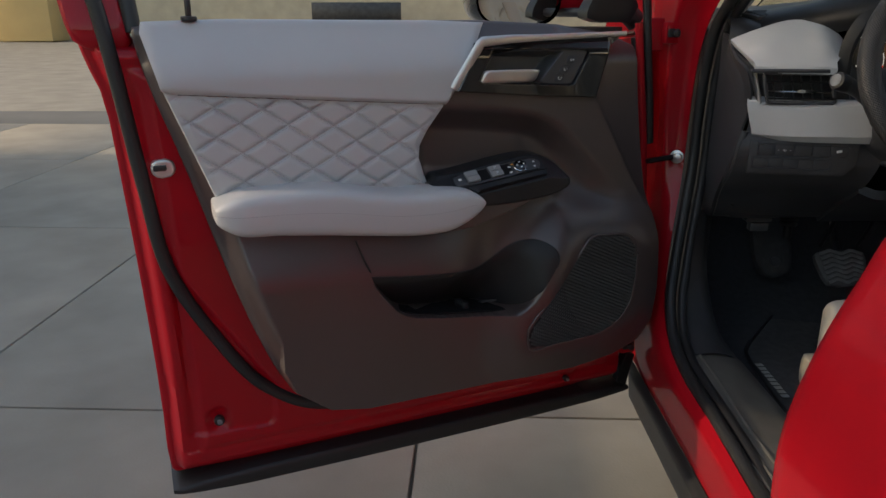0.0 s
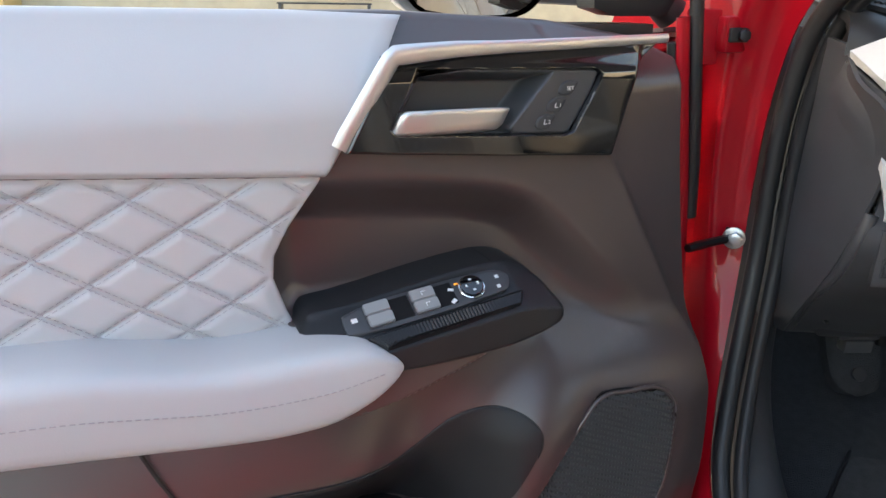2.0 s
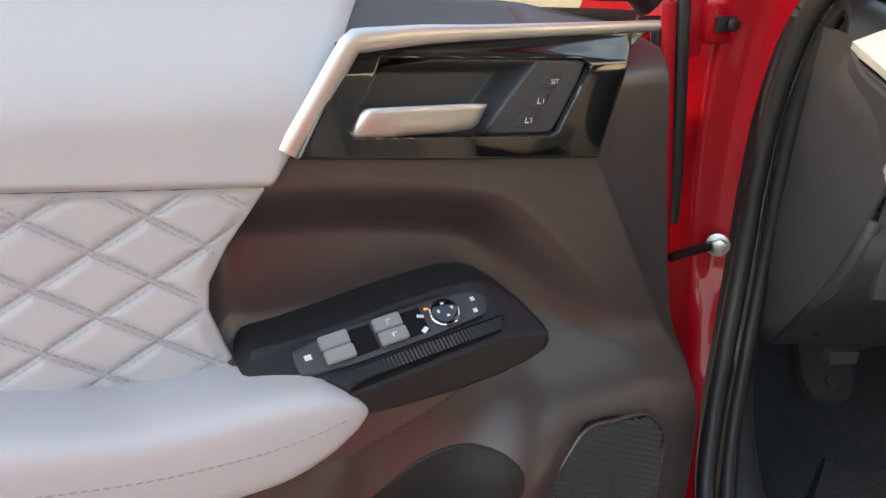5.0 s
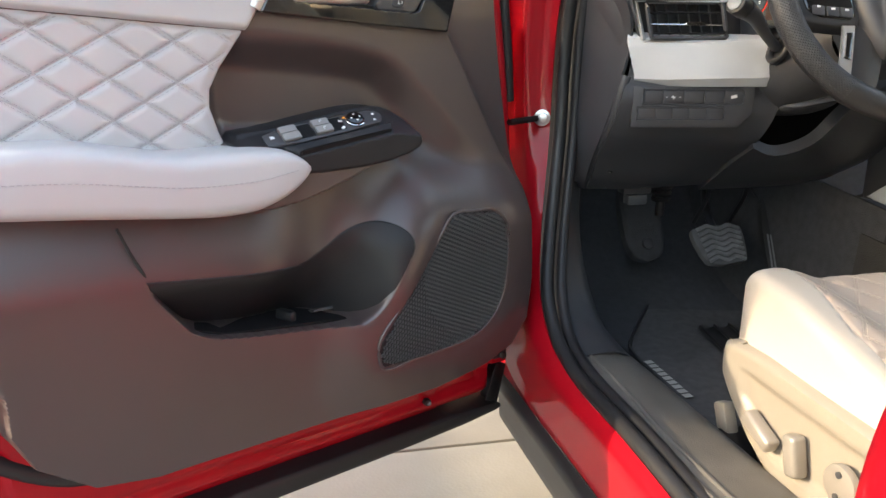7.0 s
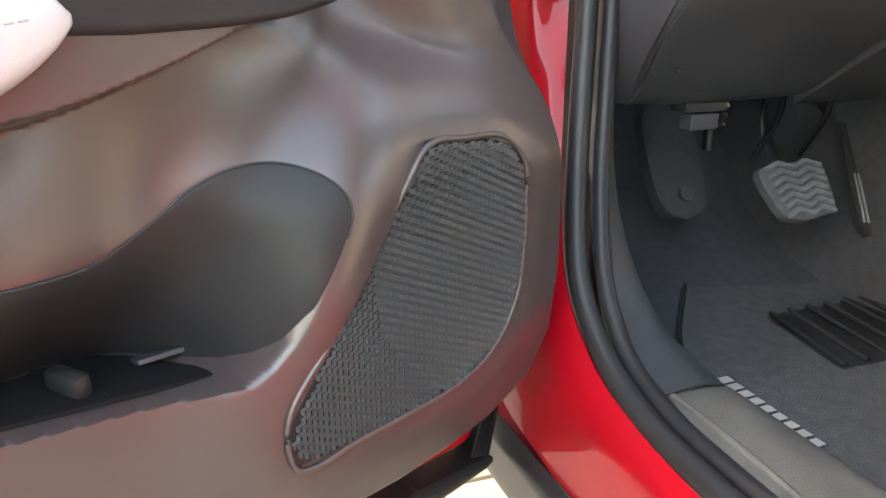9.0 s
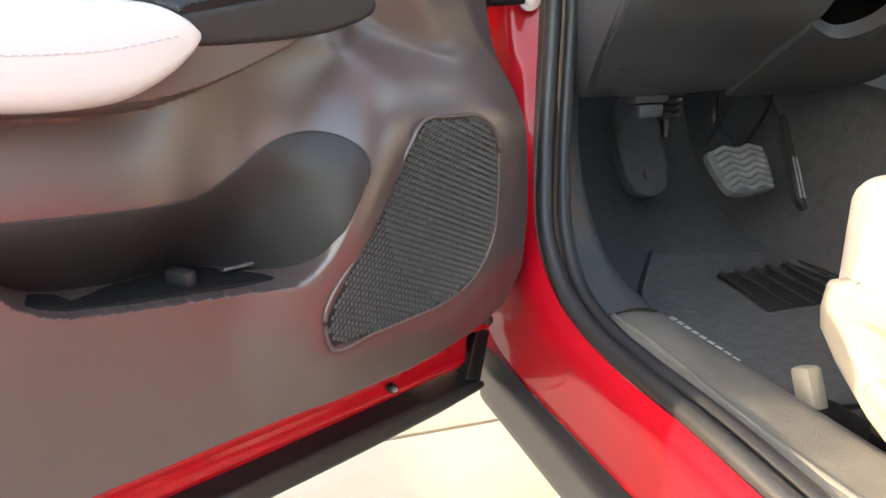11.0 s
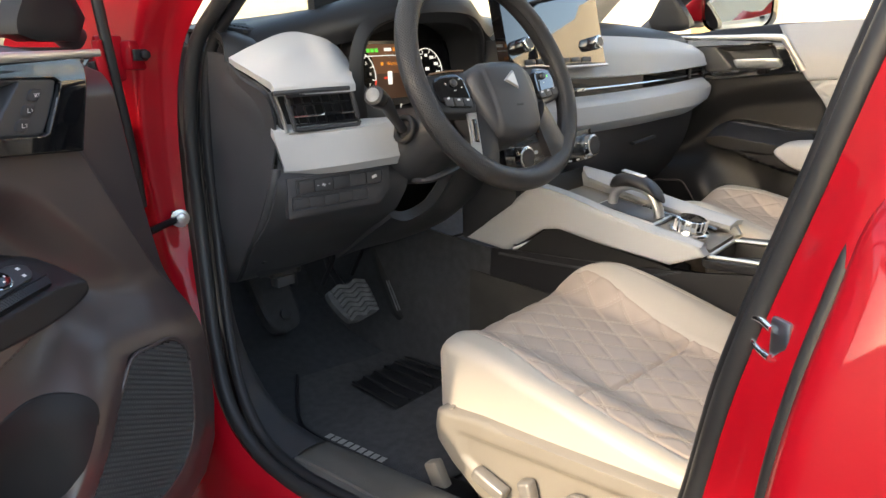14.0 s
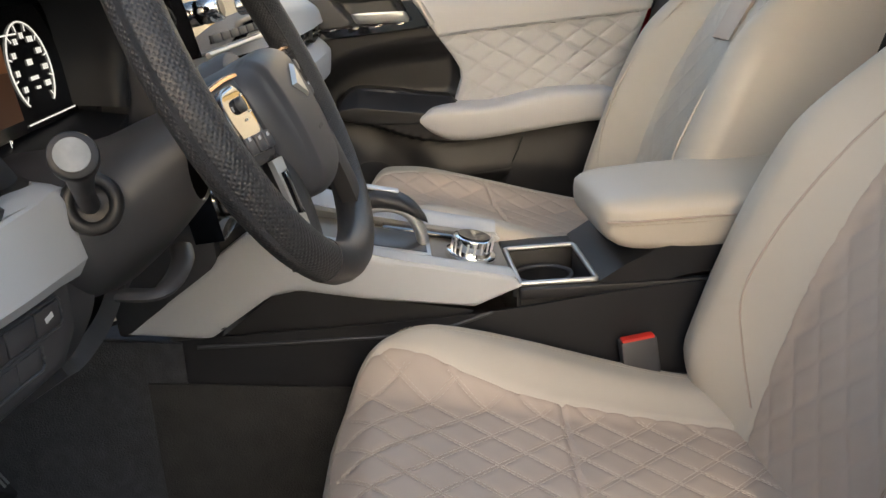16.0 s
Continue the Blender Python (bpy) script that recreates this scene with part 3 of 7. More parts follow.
    # armrest pad: sections along u
    st = [(0.958, 0.856, 0.862, 0.10, 0.13), (0.950, 0.838, 0.879, 0.05, 0.150), (0.93, 0.826, 0.888, 0.05, 0.160), (0.85, 0.817, 0.895, 0.05, 0.166), (0.75, 0.806, 0.892, 0.05, 0.168), (0.70, 0.800, 0.882, 0.05, 0.168), (0.65, 0.794, 0.873, 0.05, 0.168),
          (0.585, 0.789, 0.872, 0.05, 0.168), (0.54, 0.793, 0.872, 0.05, 0.168), (0.505, 0.808, 0.868, 0.06, 0.167), (0.483, 0.825, 0.857, 0.08, 0.164), (0.473, 0.838, 0.846, 0.11, 0.160)]
    st = catmull(st, 60)
    V = []
    for u, z0, z1, w0, w1 in st:
        for a in np.arange(28) * 2 * np.pi / 28:
            c, s = math.cos(a), math.sin(a)
            V.append((u, (w0 + w1) / 2 + (w1 - w0) / 2 * math.copysign(abs(c) ** 0.38, c), (z0 + z1) / 2 + (z1 - z0) / 2 * math.copysign(abs(s) ** 0.45, s)))
    arm = link_mesh("armrest_pad", V, grid_faces(60, 28, wrap=True) + [tuple(range(27, -1, -1)), tuple(range(59 * 28, 60 * 28))], WHITE, door, "padded light grey leather armrest", sharp=70)
    # switch bracket on the ledge
    tilt = Matrix.Translation((0.43, 0.1225, 0.888)) @ Matrix.Rotation(radians(7.9), 4, "Y") @ Matrix.Rotation(radians(-32), 4, "X")
    tl = np.array(tilt)

    def on_plate(a, b, h):
        a, b, h = np.broadcast_arrays(a, b, h)
        return tuple(tl[k, 0] * a + tl[k, 1] * b + tl[k, 2] * h + tl[k, 3] for k in range(3))

    sheet("switch_bracket", [(0.562, 0.886), (0.51, 0.889), (0.39, 0.911), (0.335, 0.915), (0.305, 0.903), (0.284, 0.868), (0.293, 0.852), (0.358, 0.836), (0.474, 0.832), (0.56, 0.84)], lambda u, z: np.minimum(ledge_height(u, z), 0.150) + 0.005, 0.04, SOFT, door, "grained black switch bracket", 70, 40, edge=0.006, rounding=1)
    if detail:
        pl = sheet("switch_plate", [(-0.094, -0.010), (-0.086, 0.012), (-0.06, 0.015), (0.088, 0.015), (0.092, 0.0), (0.088, -0.02), (-0.07, -0.02)], 0.0025, -0.002, BLACK, door, "black window switch plate", 30, 10, place=on_plate, edge=0.002, rounding=1)
        for a, b, wd, hg in ((0.055, 0.0045, 0.026, 0.0125), (0.055, -0.0095, 0.026, 0.0125), (0.006, 0.0045, 0.026, 0.0125), (0.006, -0.0095, 0.026, 0.0125)):
            bm = bmesh.new()
            bmesh.ops.create_cube(bm, size=1)
            bmesh.ops.scale(bm, vec=(wd, hg, 0.006), verts=bm.verts)
            bmesh.ops.bevel(bm, geom=bm.edges[:], offset=0.0011, segments=2, affect="EDGES")
            bmesh.ops.transform(bm, matrix=tilt @ Matrix.Translation((a, b, 0.005)) @ Matrix.Rotation(radians(-10), 4, "X"), verts=bm.verts)
            part("window_switch", bm, BUTTON, pl, "silver-grey rocker switch")
        # Flat near-black patches painted as the shade of wells between the switches.
        for a in (0.031, -0.017):
            rbox("switch_well", tilt @ Vector((a, -0.0025, 0.0022)), (0.021, 0.026, 0.002), 0.0006, MATT, pl, "near-black patch for shade in the switch well", m=tilt.to_3x3().to_4x4())
        for b in (0.0045, -0.0095):
            bars("window_symbol", [(0.007, b + 0.001, 0.0008, 0.004, 0), (0.005, b - 0.001, 0.0045, 0.0008, 0)], ICON, pl, "pale window symbol", place=lambda a, b, h: on_plate(a, b, 0.0086 + h))
        disc("mirror_dial", tilt @ Vector((-0.047, -0.002, 0.005)), 0.0125, 0.006, GLOSS, pl, "round mirror control", m=tilt.to_3x3().to_4x4(), bevel=0.0015)
        V = [tilt @ Vector((-0.047 + 0.0132 * math.cos(a), -0.002 + 0.0132 * math.sin(a), 0.004)) for a in np.arange(20) * math.pi / 10]
        tube("dial_ring", [v[:] for v in V], 0.0011, CHROME, pl, closed=True, sides=6)
        for a, b, wd, hg, tn in ((-0.047, 0.0045, 0.003, 0.002, 0), (-0.047, -0.0085, 0.003, 0.002, 0), (-0.0535, -0.002, 0.002, 0.003, 0), (-0.0405, -0.002, 0.002, 0.003, 0), (-0.023, 0.008, 0.006, 0.004, 0.5), (-0.025, -0.006, 0.006, 0.003, -0.4), (-0.075, 0.006, 0.004, 0.004, 0), (-0.078, -0.006, 0.004, 0.004, 0), (0.080, -0.003, 0.006, 0.005, 0)):
            bars("switch_symbol", [(a, b, wd, hg, tn)], ICON, pl, "white switch symbol", place=lambda a, b, h: on_plate(a, b, 0.0032 + h + (0.005 if abs(a + 0.047) < 0.01 else 0)))
        sheet("knurled_strip", [(-0.098, 0.018), (-0.088, 0.033), (0.060, 0.037), (0.075, 0.019)], lambda a, b: 0.0035 + 0.0007 * np.sin(2 * np.pi * a / 0.0036), -0.01, SOFT, door, "ribbed black strip beside the switches", 300, 8, place=on_plate, edge=0.002, rounding=0)
        bars("indicator", [(-0.033, -0.011, 0.004, 0.0018, 0)], LIT_AMBER, pl, "amber indicator", place=lambda a, b, h: on_plate(a, b, 0.0032 + h))
    # release handle bezel: gloss frame, satin cup, lever and memory keys
    RECESS = [(0.436, 1.1165), (0.236, 1.1125), (0.229, 1.106), (0.260, 1.049), (0.270, 1.0455), (0.458, 1.0565), (0.464, 1.062)]
    CUPAREA = [(0.430, 1.1135), (0.287, 1.1095), (0.338, 1.0505), (0.454, 1.0585), (0.459, 1.064)]
    bz = sheet("handle_bezel", [(0.463, 1.127), (0.140, 1.138), (0.166, 1.121), (0.190, 1.080), (0.206, 1.019), (0.35, 1.029), (0.508, 1.042)], lambda u, z: 0.105 - 0.010 * smoothstep(z, 1.10, 1.14) - 0.012 * smoothstep(0.205 - u + 0.28 * (1.03 - z), -0.004, 0.012) - 0.040 * smoothstep(inside_depth(RECESS, u, z), -0.001, 0.006), 0.04, GLOSS, door, "piano-black release bezel", 300 if detail else 90, 150 if detail else 46, edge=0.003, rounding=0)
    tube("bezel_strip", [(0.512, 0.098, 1.046), (0.462, 0.106, 1.130), (0.40, 0.104, 1.1345), (0.22, 0.098, 1.139), (0.136, 0.088, 1.141)], 0.0062, SILVER, bz, "satin silver strip", straight=True, n=60, flat=0.4, taper=(1.6, 1.5, 1, 0.9, 0.8), sides=8, up=(0, 1, 0))
    sheet("handle_recess", RECESS, lambda u, z: 0.0985 - 0.030 * smoothstep(inside_depth(CUPAREA, u, z), -0.002, 0.012), 0.03, CUP, bz, "dark satin handle recess", 160 if detail else 50, 80 if detail else 30, edge=0.003, rounding=1)
    # lever
    L = catmull([(0.4600, 0.094, 1.0665, 0.0090), (0.4575, 0.100, 1.0668, 0.0115), (0.44, 0.104, 1.0668, 0.0125), (0.40, 0.105, 1.0668, 0.0125), (0.36, 0.104, 1.0665, 0.0120), (0.345, 0.101, 1.0660, 0.0110), (0.338, 0.092, 1.0655, 0.0095)], 40)
    V = []
    for u, w, z, r in L:
        for a in np.arange(14) * 2 * np.pi / 14:
            V.append((u - 0.55 * r * math.sin(a), w + 0.0045 * math.cos(a) + 0.25 * r * math.sin(a), z + r * math.copysign(abs(math.sin(a)) ** 0.6, math.sin(a))))
    link_mesh("release_lever", V, grid_faces(40, 14, wrap=True) + [tuple(range(13, -1, -1)), tuple(range(39 * 14, 40 * 14))], SILVER, bz, "satin silver release lever", sharp=60)
    if detail:
        for (u, z), body in (((0.266, 1.0935), "SET"), ((0.279, 1.0765), "1"), ((0.291, 1.0600), "2")):
            key = sheet("memory_button", [(u + 0.0085, z + 0.0078), (u - 0.0115, z + 0.0072), (u - 0.0075, z + 0.001), (u - 0.0025, z - 0.0078), (u + 0.0155, z - 0.0072)], 0.1003, 0.09, BLACK, bz, "dark seat memory key", 10, 10, edge=0.0012, rounding=1)
            words("button_text", body, 0.0058, Matrix.Translation((u - 0.0005 - (0.002 if len(body) == 1 else 0), 0.1008, z - 0.0005)) @ Matrix.Rotation(radians(180), 4, "Z") @ Matrix.Rotation(radians(90), 4, "X"), ICON, key, "white lettering")
            if len(body) == 1:
                bars("seat_symbol", [(u + 0.0035, z, 0.0009, 0.005, 0.25), (u + 0.0022, z - 0.0022, 0.0035, 0.0009, 0)], ICON, key, "white seat symbol", place=lambda a, b, h: (a, 0.1006 + h, b))
                bars("key_lamp", [(u - 0.001, z + 0.0052, 0.004, 0.0014, 0)], CUP, key, "unlit key lamp", place=lambda a, b, h: (a, 0.1005 + h, b))
    # speaker grille with zigzag ribs

    def in_round(u, z):
        return 0.098 - np.hypot(u - 0.180, (z - 0.645) * 0.88)

    gr = sheet("speaker_grille", GRILLE, lambda u, z: 0.1428 - 0.009 * smoothstep(in_round(u, z), 0, 0.002), 0.10, SOFT, door, "black speaker grille with zigzag perforations", 160 if detail else 60, 140 if detail else 60, edge=0.001, rounding=1, sharp=60)
    if detail:
        # Added near-black sheet: paints the shade inside the grille's holes.
        sheet("hole_shade", [(0.180 + 0.096 * math.cos(a), 0.645 + 0.107 * math.sin(a)) for a in np.arange(40) * math.pi / 20 if inside_depth(SMOOTH_GRILLE, np.array([0.180 + 0.096 * math.cos(a)]), np.array([0.645 + 0.107 * math.sin(a)]))[0] > 0.002], 0.1345, 0.12, MATT, gr, "near-black sheet for the shade in the grille holes", 20, 20, edge=0, rounding=0)
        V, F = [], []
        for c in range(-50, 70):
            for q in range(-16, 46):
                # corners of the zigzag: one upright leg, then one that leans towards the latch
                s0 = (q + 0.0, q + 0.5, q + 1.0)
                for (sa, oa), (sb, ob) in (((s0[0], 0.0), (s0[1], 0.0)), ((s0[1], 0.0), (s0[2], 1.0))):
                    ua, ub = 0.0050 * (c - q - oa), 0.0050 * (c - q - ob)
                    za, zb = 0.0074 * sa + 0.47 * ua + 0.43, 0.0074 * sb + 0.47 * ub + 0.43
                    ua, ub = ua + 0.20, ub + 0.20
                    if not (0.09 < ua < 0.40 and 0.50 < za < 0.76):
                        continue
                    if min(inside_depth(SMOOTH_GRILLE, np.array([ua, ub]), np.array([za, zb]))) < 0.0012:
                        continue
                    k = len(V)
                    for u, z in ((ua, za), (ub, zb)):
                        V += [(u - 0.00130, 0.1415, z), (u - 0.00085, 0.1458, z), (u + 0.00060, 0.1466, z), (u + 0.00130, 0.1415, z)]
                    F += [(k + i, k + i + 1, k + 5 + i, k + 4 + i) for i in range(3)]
        tagged(link_mesh("zigzag_lattice", V, F, GRILLE_MAT, gr, "black zigzag bars with their sheen painted grey", smooth=False), kind="stuff")
    P = chaikin(GRILLE, 1)
    tube("grille_rim", [(a, 0.1435, b) for a, b in P], 0.0026, TRIM, gr, closed=True, sides=8, n=110)
    # black liner of the pocket with the bottle holder
    liner = [(0.690, 0.7105), (0.677, 0.709), (0.57, 0.699), (0.51, 0.695), (0.462, 0.694), (0.430, 0.708), (0.388, 0.736), (0.350, 0.745), (0.318, 0.737), (0.299, 0.718), (0.301, 0.695), (0.345, 0.624), (0.378, 0.588), (0.41, 0.584), (0.590, 0.602), (0.638, 0.620), (0.664, 0.658)]
    sheet("pocket_liner", [(z, u) for u, z in liner], lambda z, u: liner_height(u, z), 0.005, SOFT, door, "grained black pocket liner with a bottle holder", 110 if detail else 50, 170 if detail else 60, place=lambda a, b, h: (b, h, a), edge=0.0008, rounding=1)
    # Floor coloured almost black to paint the shade inside the pocket.
    sheet("pocket_floor", [(0.375, 0.020), (0.650, 0.020), (0.638, 0.106), (0.385, 0.106)], lambda u, w: np.interp(u, [0.38, 0.45, 0.587, 0.64], [0.594, 0.602, 0.616, 0.634]), lambda u, w: np.interp(u, [0.38, 0.45, 0.587, 0.64], [0.590, 0.598, 0.612, 0.630]), MATT, door, "pocket floor in near-black for its shade", 30, 10, place=lambda a, b, h: (a, b, h), edge=0.001, rounding=0)
    if detail:
        rbox("hook", (0.486, 0.080, 0.612), (0.014, 0.034, 0.018), 0.005, SOFT, door, "small black divider in the pocket", m=Matrix.Rotation(radians(20), 4, "Z"))
        rbox("moulded_mark", (0.420, 0.062, 0.602), (0.034, 0.022, 0.004), 0.001, CUP, door, "raised recycling mark on the pocket floor", m=Matrix.Rotation(radians(18), 4, "X"))
    tube("panel_seam", [(0.716, 0.121, 0.786), (0.70, 0.119, 0.745), (0.686, 0.117, 0.715)], 0.0022, RUBBER, door, "dark joint line", sides=6)
    tube("pocket_seam", [(u, float(liner_height(np.array([u]), np.array([float(pocket_seam(u))]))[0]), float(pocket_seam(u))) for u in (0.688, 0.63, 0.584, 0.543, 0.50, 0.470)], 0.0011, RUBBER, door, "thin joint above the pocket", sides=6)
    arch = chaikin([(0.462, 0.694), (0.430, 0.708), (0.388, 0.736), (0.350, 0.745), (0.318, 0.737), (0.299, 0.718), (0.301, 0.695), (0.320, 0.664)], 1)[:13]
    tube("arch_joint", [(a, float(liner_height(np.array([a]), np.array([b]))[0]) - 0.0004, b) for a, b in arch], 0.0010, RUBBER, door, "thin joint round the bottle holder", sides=6)
    # stitching
    S = [[(u, 0.0975 + 0.001, 1.023 + 0.08 * (u - 0.52) + 0.0045) for u in np.linspace(0.527, 1.01, 90)]]
    for fam in (1, -1):
        for c in range(-14, 16):
            for off in (-0.055, 0.055):
                pts = []
                for u in np.linspace(0.52, 1.02, 120):
                    a = (u - 0.899) / 0.0805
                    z = 1.003 + 0.082 * (u - 0.899) + 0.0505 * ((c + off) - a) * fam
                    if inside_depth(QUILT, np.array([u]), np.array([z]))[0] > 0.006 and z < 1.015 + 0.08 * (u - 0.52) and z > 0.85:
                        pts.append((u, float(quilt_height(np.array([u]), np.array([z]))[0]) + 0.0006, z))
                if len(pts) > 2:
                    S.append(pts)
    if detail:
        q = stitches("stitching", S, THREAD, door, r=0.00042, label="double rows of grey stitching")
        tagged(q, kind="stuff")
        tagged(stitches("armrest_stitching", [[(u, w1 * 0.995 + 0.001, 0.5 * (a + b) + 0.003) for u, a, b, w0, w1 in st[3:55]]], THREAD, door, label="grey armrest stitching"), kind="stuff")
    # latch, plugs, lock pin
    if detail:
        la = sheet("latch_plate", [(1.048, 0.917), (1.044, 0.938), (1.014, 0.940), (1.004, 0.925), (1.010, 0.908), (1.035, 0.904)], 0.018, -0.02, SILVER, door, "bright steel door latch", 12, 12, edge=0.004, rounding=1)
        rbox("latch_slot", (1.032, 0.0165, 0.924), (0.022, 0.01, 0.010), 0.002, RUBBER, la)
        for u, z, r in ((0.181, 0.348, 0.007), (0.976, 0.412, 0.010)):
            g = disc("drain_plug", (u, 0.008, z), r, 0.012, RUBBER, door, "black rubber grommet", m=Matrix.Rotation(radians(90), 4, "X"), bevel=0.002)
            disc("plug_core", (u, 0.0155, z), r * 0.5, 0.005, PEDAL, g, m=Matrix.Rotation(radians(90), 4, "X"))
    tube("hinge_side_seal", [(0.050, 0.0, 1.13), (0.030, 0.002, 1.0), (0.010, 0.004, 0.80), (-0.004, 0.004, 0.62), (-0.002, 0.004, 0.50), (0.03, 0.006, 0.42), (0.12, 0.006, 0.398)], 0.011, RUBBER, door, "black rubber seal along the hinge side", n=50, flat=0.75, up=(0, 1, 0))
    if detail:
        tube("hinge_flange", [(0.052, 0.012, 1.16), (0.040, 0.014, 1.06), (0.026, 0.016, 0.95), (0.014, 0.016, 0.84), (0.004, 0.014, 0.74)], 0.010, RED, door, "red painted flange on the hinge side", n=40, flat=0.6, up=(0, 1, 0))
        tube("flange_seal", [(0.036, 0.010, 1.22), (0.026, 0.012, 1.12), (0.014, 0.012, 1.03), (0.004, 0.010, 0.96), (-0.004, 0.006, 0.90)], 0.0095, RUBBER, door, "soft black seal along the flange", n=40, flat=0.8, up=(0, 1, 0))
    if detail:
        bkt = rbox("hinge_bracket", (0.004, -0.012, 0.338), (0.006, 0.05, 0.085), 0.002, BARK_METAL, door, "dark folded hinge bracket", m=Matrix.Rotation(radians(-14), 4, "Y"))
        rbox("bracket_flange", (0.016, 0.010, 0.345), (0.026, 0.005, 0.080), 0.002, BARK_METAL, bkt, m=Matrix.Rotation(radians(-18), 4, "Y"))
        rbox("hinge_lug", (0.020, -0.006, 0.400), (0.040, 0.030, 0.030), 0.006, RED, door, "red painted hinge lug")
    pin = disc("lock_pin_boot", (0.962, 0.048, 1.172), 0.013, 0.008, RUBBER, door, "black lock pin boot", bevel=0.002)
    disc("lock_pin", (0.962, 0.048, 1.190), 0.005, 0.034, RUBBER, pin, bevel=0.002)
    # window frame
    sheet("rear_window_frame", [(1.046, 1.12), (1.136, 1.12), (1.156, 1.18), (1.160, 1.26), (1.130, 1.42), (1.07, 1.61), (1.02, 1.61), (1.055, 1.42), (1.068, 1.26), (1.060, 1.17)], lambda u, z: -0.010 - 0.22 * np.clip(z - 1.16, 0, 1), lambda u, z: -0.06 - 0.22 * np.clip(z - 1.16, 0, 1), RED if detail else BLACK, door, "painted rear window frame", 16, 40, edge=0.008, rounding=1)
    tube("frame_rubber", [(1.048, -0.016, 1.15), (1.056, -0.035, 1.26), (1.044, -0.070, 1.42), (1.005, -0.105, 1.60)], 0.014, RUBBER, door, "black window channel rubber", flat=0.8, up=(0, 1, 0))
    tube("top_window_frame", [(1.03, -0.10, 1.60), (0.80, -0.12, 1.62), (0.50, -0.11, 1.52), (0.22, -0.09, 1.34), (0.0, -0.07, 1.16)], 0.024, BLACK, door, "black upper window frame", flat=0.8, up=(0, 1, 0))
    sheet("mirror_triangle", [(0.02, 1.16), (0.17, 1.16), (0.16, 1.20), (0.09, 1.29)], -0.01, -0.05, SOFT, door, "black mirror mounting triangle", 10, 10, edge=0.004, rounding=1)
    sheet("belt_weatherstrip", [(0.08, 1.135), (1.05, 1.14), (1.05, 1.158), (0.08, 1.155)], -0.004, -0.06, RUBBER, door, "black belt weatherstrip", 20, 4, edge=0.004, rounding=0)
    part_mirror(door)
    return door


def part_mirror(door):
    def loop(sc, w, du=0.0):
        return [(0.255 + du + sc * 0.105 * math.copysign(abs(math.cos(a)) ** 0.6, math.cos(a)), w, 1.225 + sc * 0.075 * math.copysign(abs(math.sin(a)) ** 0.65, math.sin(a))) for a in np.arange(32) * 2 * math.pi / 32]
    secs = [loop(1.0, -0.145), loop(1.04, -0.165), loop(0.98, -0.22), loop(0.72, -0.27), loop(0.2, -0.295)]
    V = [v for s in secs for v in s]
    h = link_mesh("mirror_housing", V, grid_faces(5, 32, wrap=True) + [tuple(range(4 * 32, 5 * 32))], GLOSS, door, "black door mirror housing", sharp=60)
    V = loop(0.93, -0.150)
    link_mesh("mirror_glass", V, [tuple(range(32))], MIRROR, h, "mirror glass", smooth=False)
    rbox("mirror_cap", (0.105, -0.20, 1.232), (0.10, 0.09, 0.095), 0.02, RED, h, "red painted mirror cap")
    rbox("mirror_arm", (0.095, -0.13, 1.18), (0.09, 0.16, 0.02), 0.008, BLACK, h)
    return h


CAR = thing("car", Matrix(), "red painted car with its driver door open", "car")
DOOR_POSE = pose(0.4594, 1.6525, 0, 0, 0, 202)
front_door(DOOR_POSE, "open red car door with quilted light grey leather trim", True)
FLIP[0] = -1
front_door(pose(2.068, 1.549, 0, 0, 0, 90), "closed passenger car door with quilted light grey trim", False)
FLIP[0] = 1


# ---- car body round the driver's doorway ----
AP = [(0.50, 1.30, 0.474), (0.50, 1.18, 0.472), (0.50, 0.95, 0.458), (0.488, 0.84, 0.475), (0.475, 0.775, 0.56), (0.465, 0.735, 0.68), (0.46, 0.70, 0.84), (0.46, 0.645, 1.02), (0.47, 0.61, 1.14), (0.52, 0.54, 1.35), (0.60, 0.50, 1.55),
      (0.65, 0.56, 1.61), (0.68, 0.80, 1.62), (0.67, 1.00, 1.57), (0.63, 1.30, 1.385), (0.585, 1.545, 1.215), (0.577, 1.615, 1.15), (0.574, 1.648, 1.05), (0.572, 1.655, 0.95), (0.567, 1.648, 0.83), (0.552, 1.625, 0.74), (0.533, 1.592, 0.64), (0.515, 1.545, 0.56), (0.505, 1.47, 0.505), (0.50, 1.38, 0.48)]


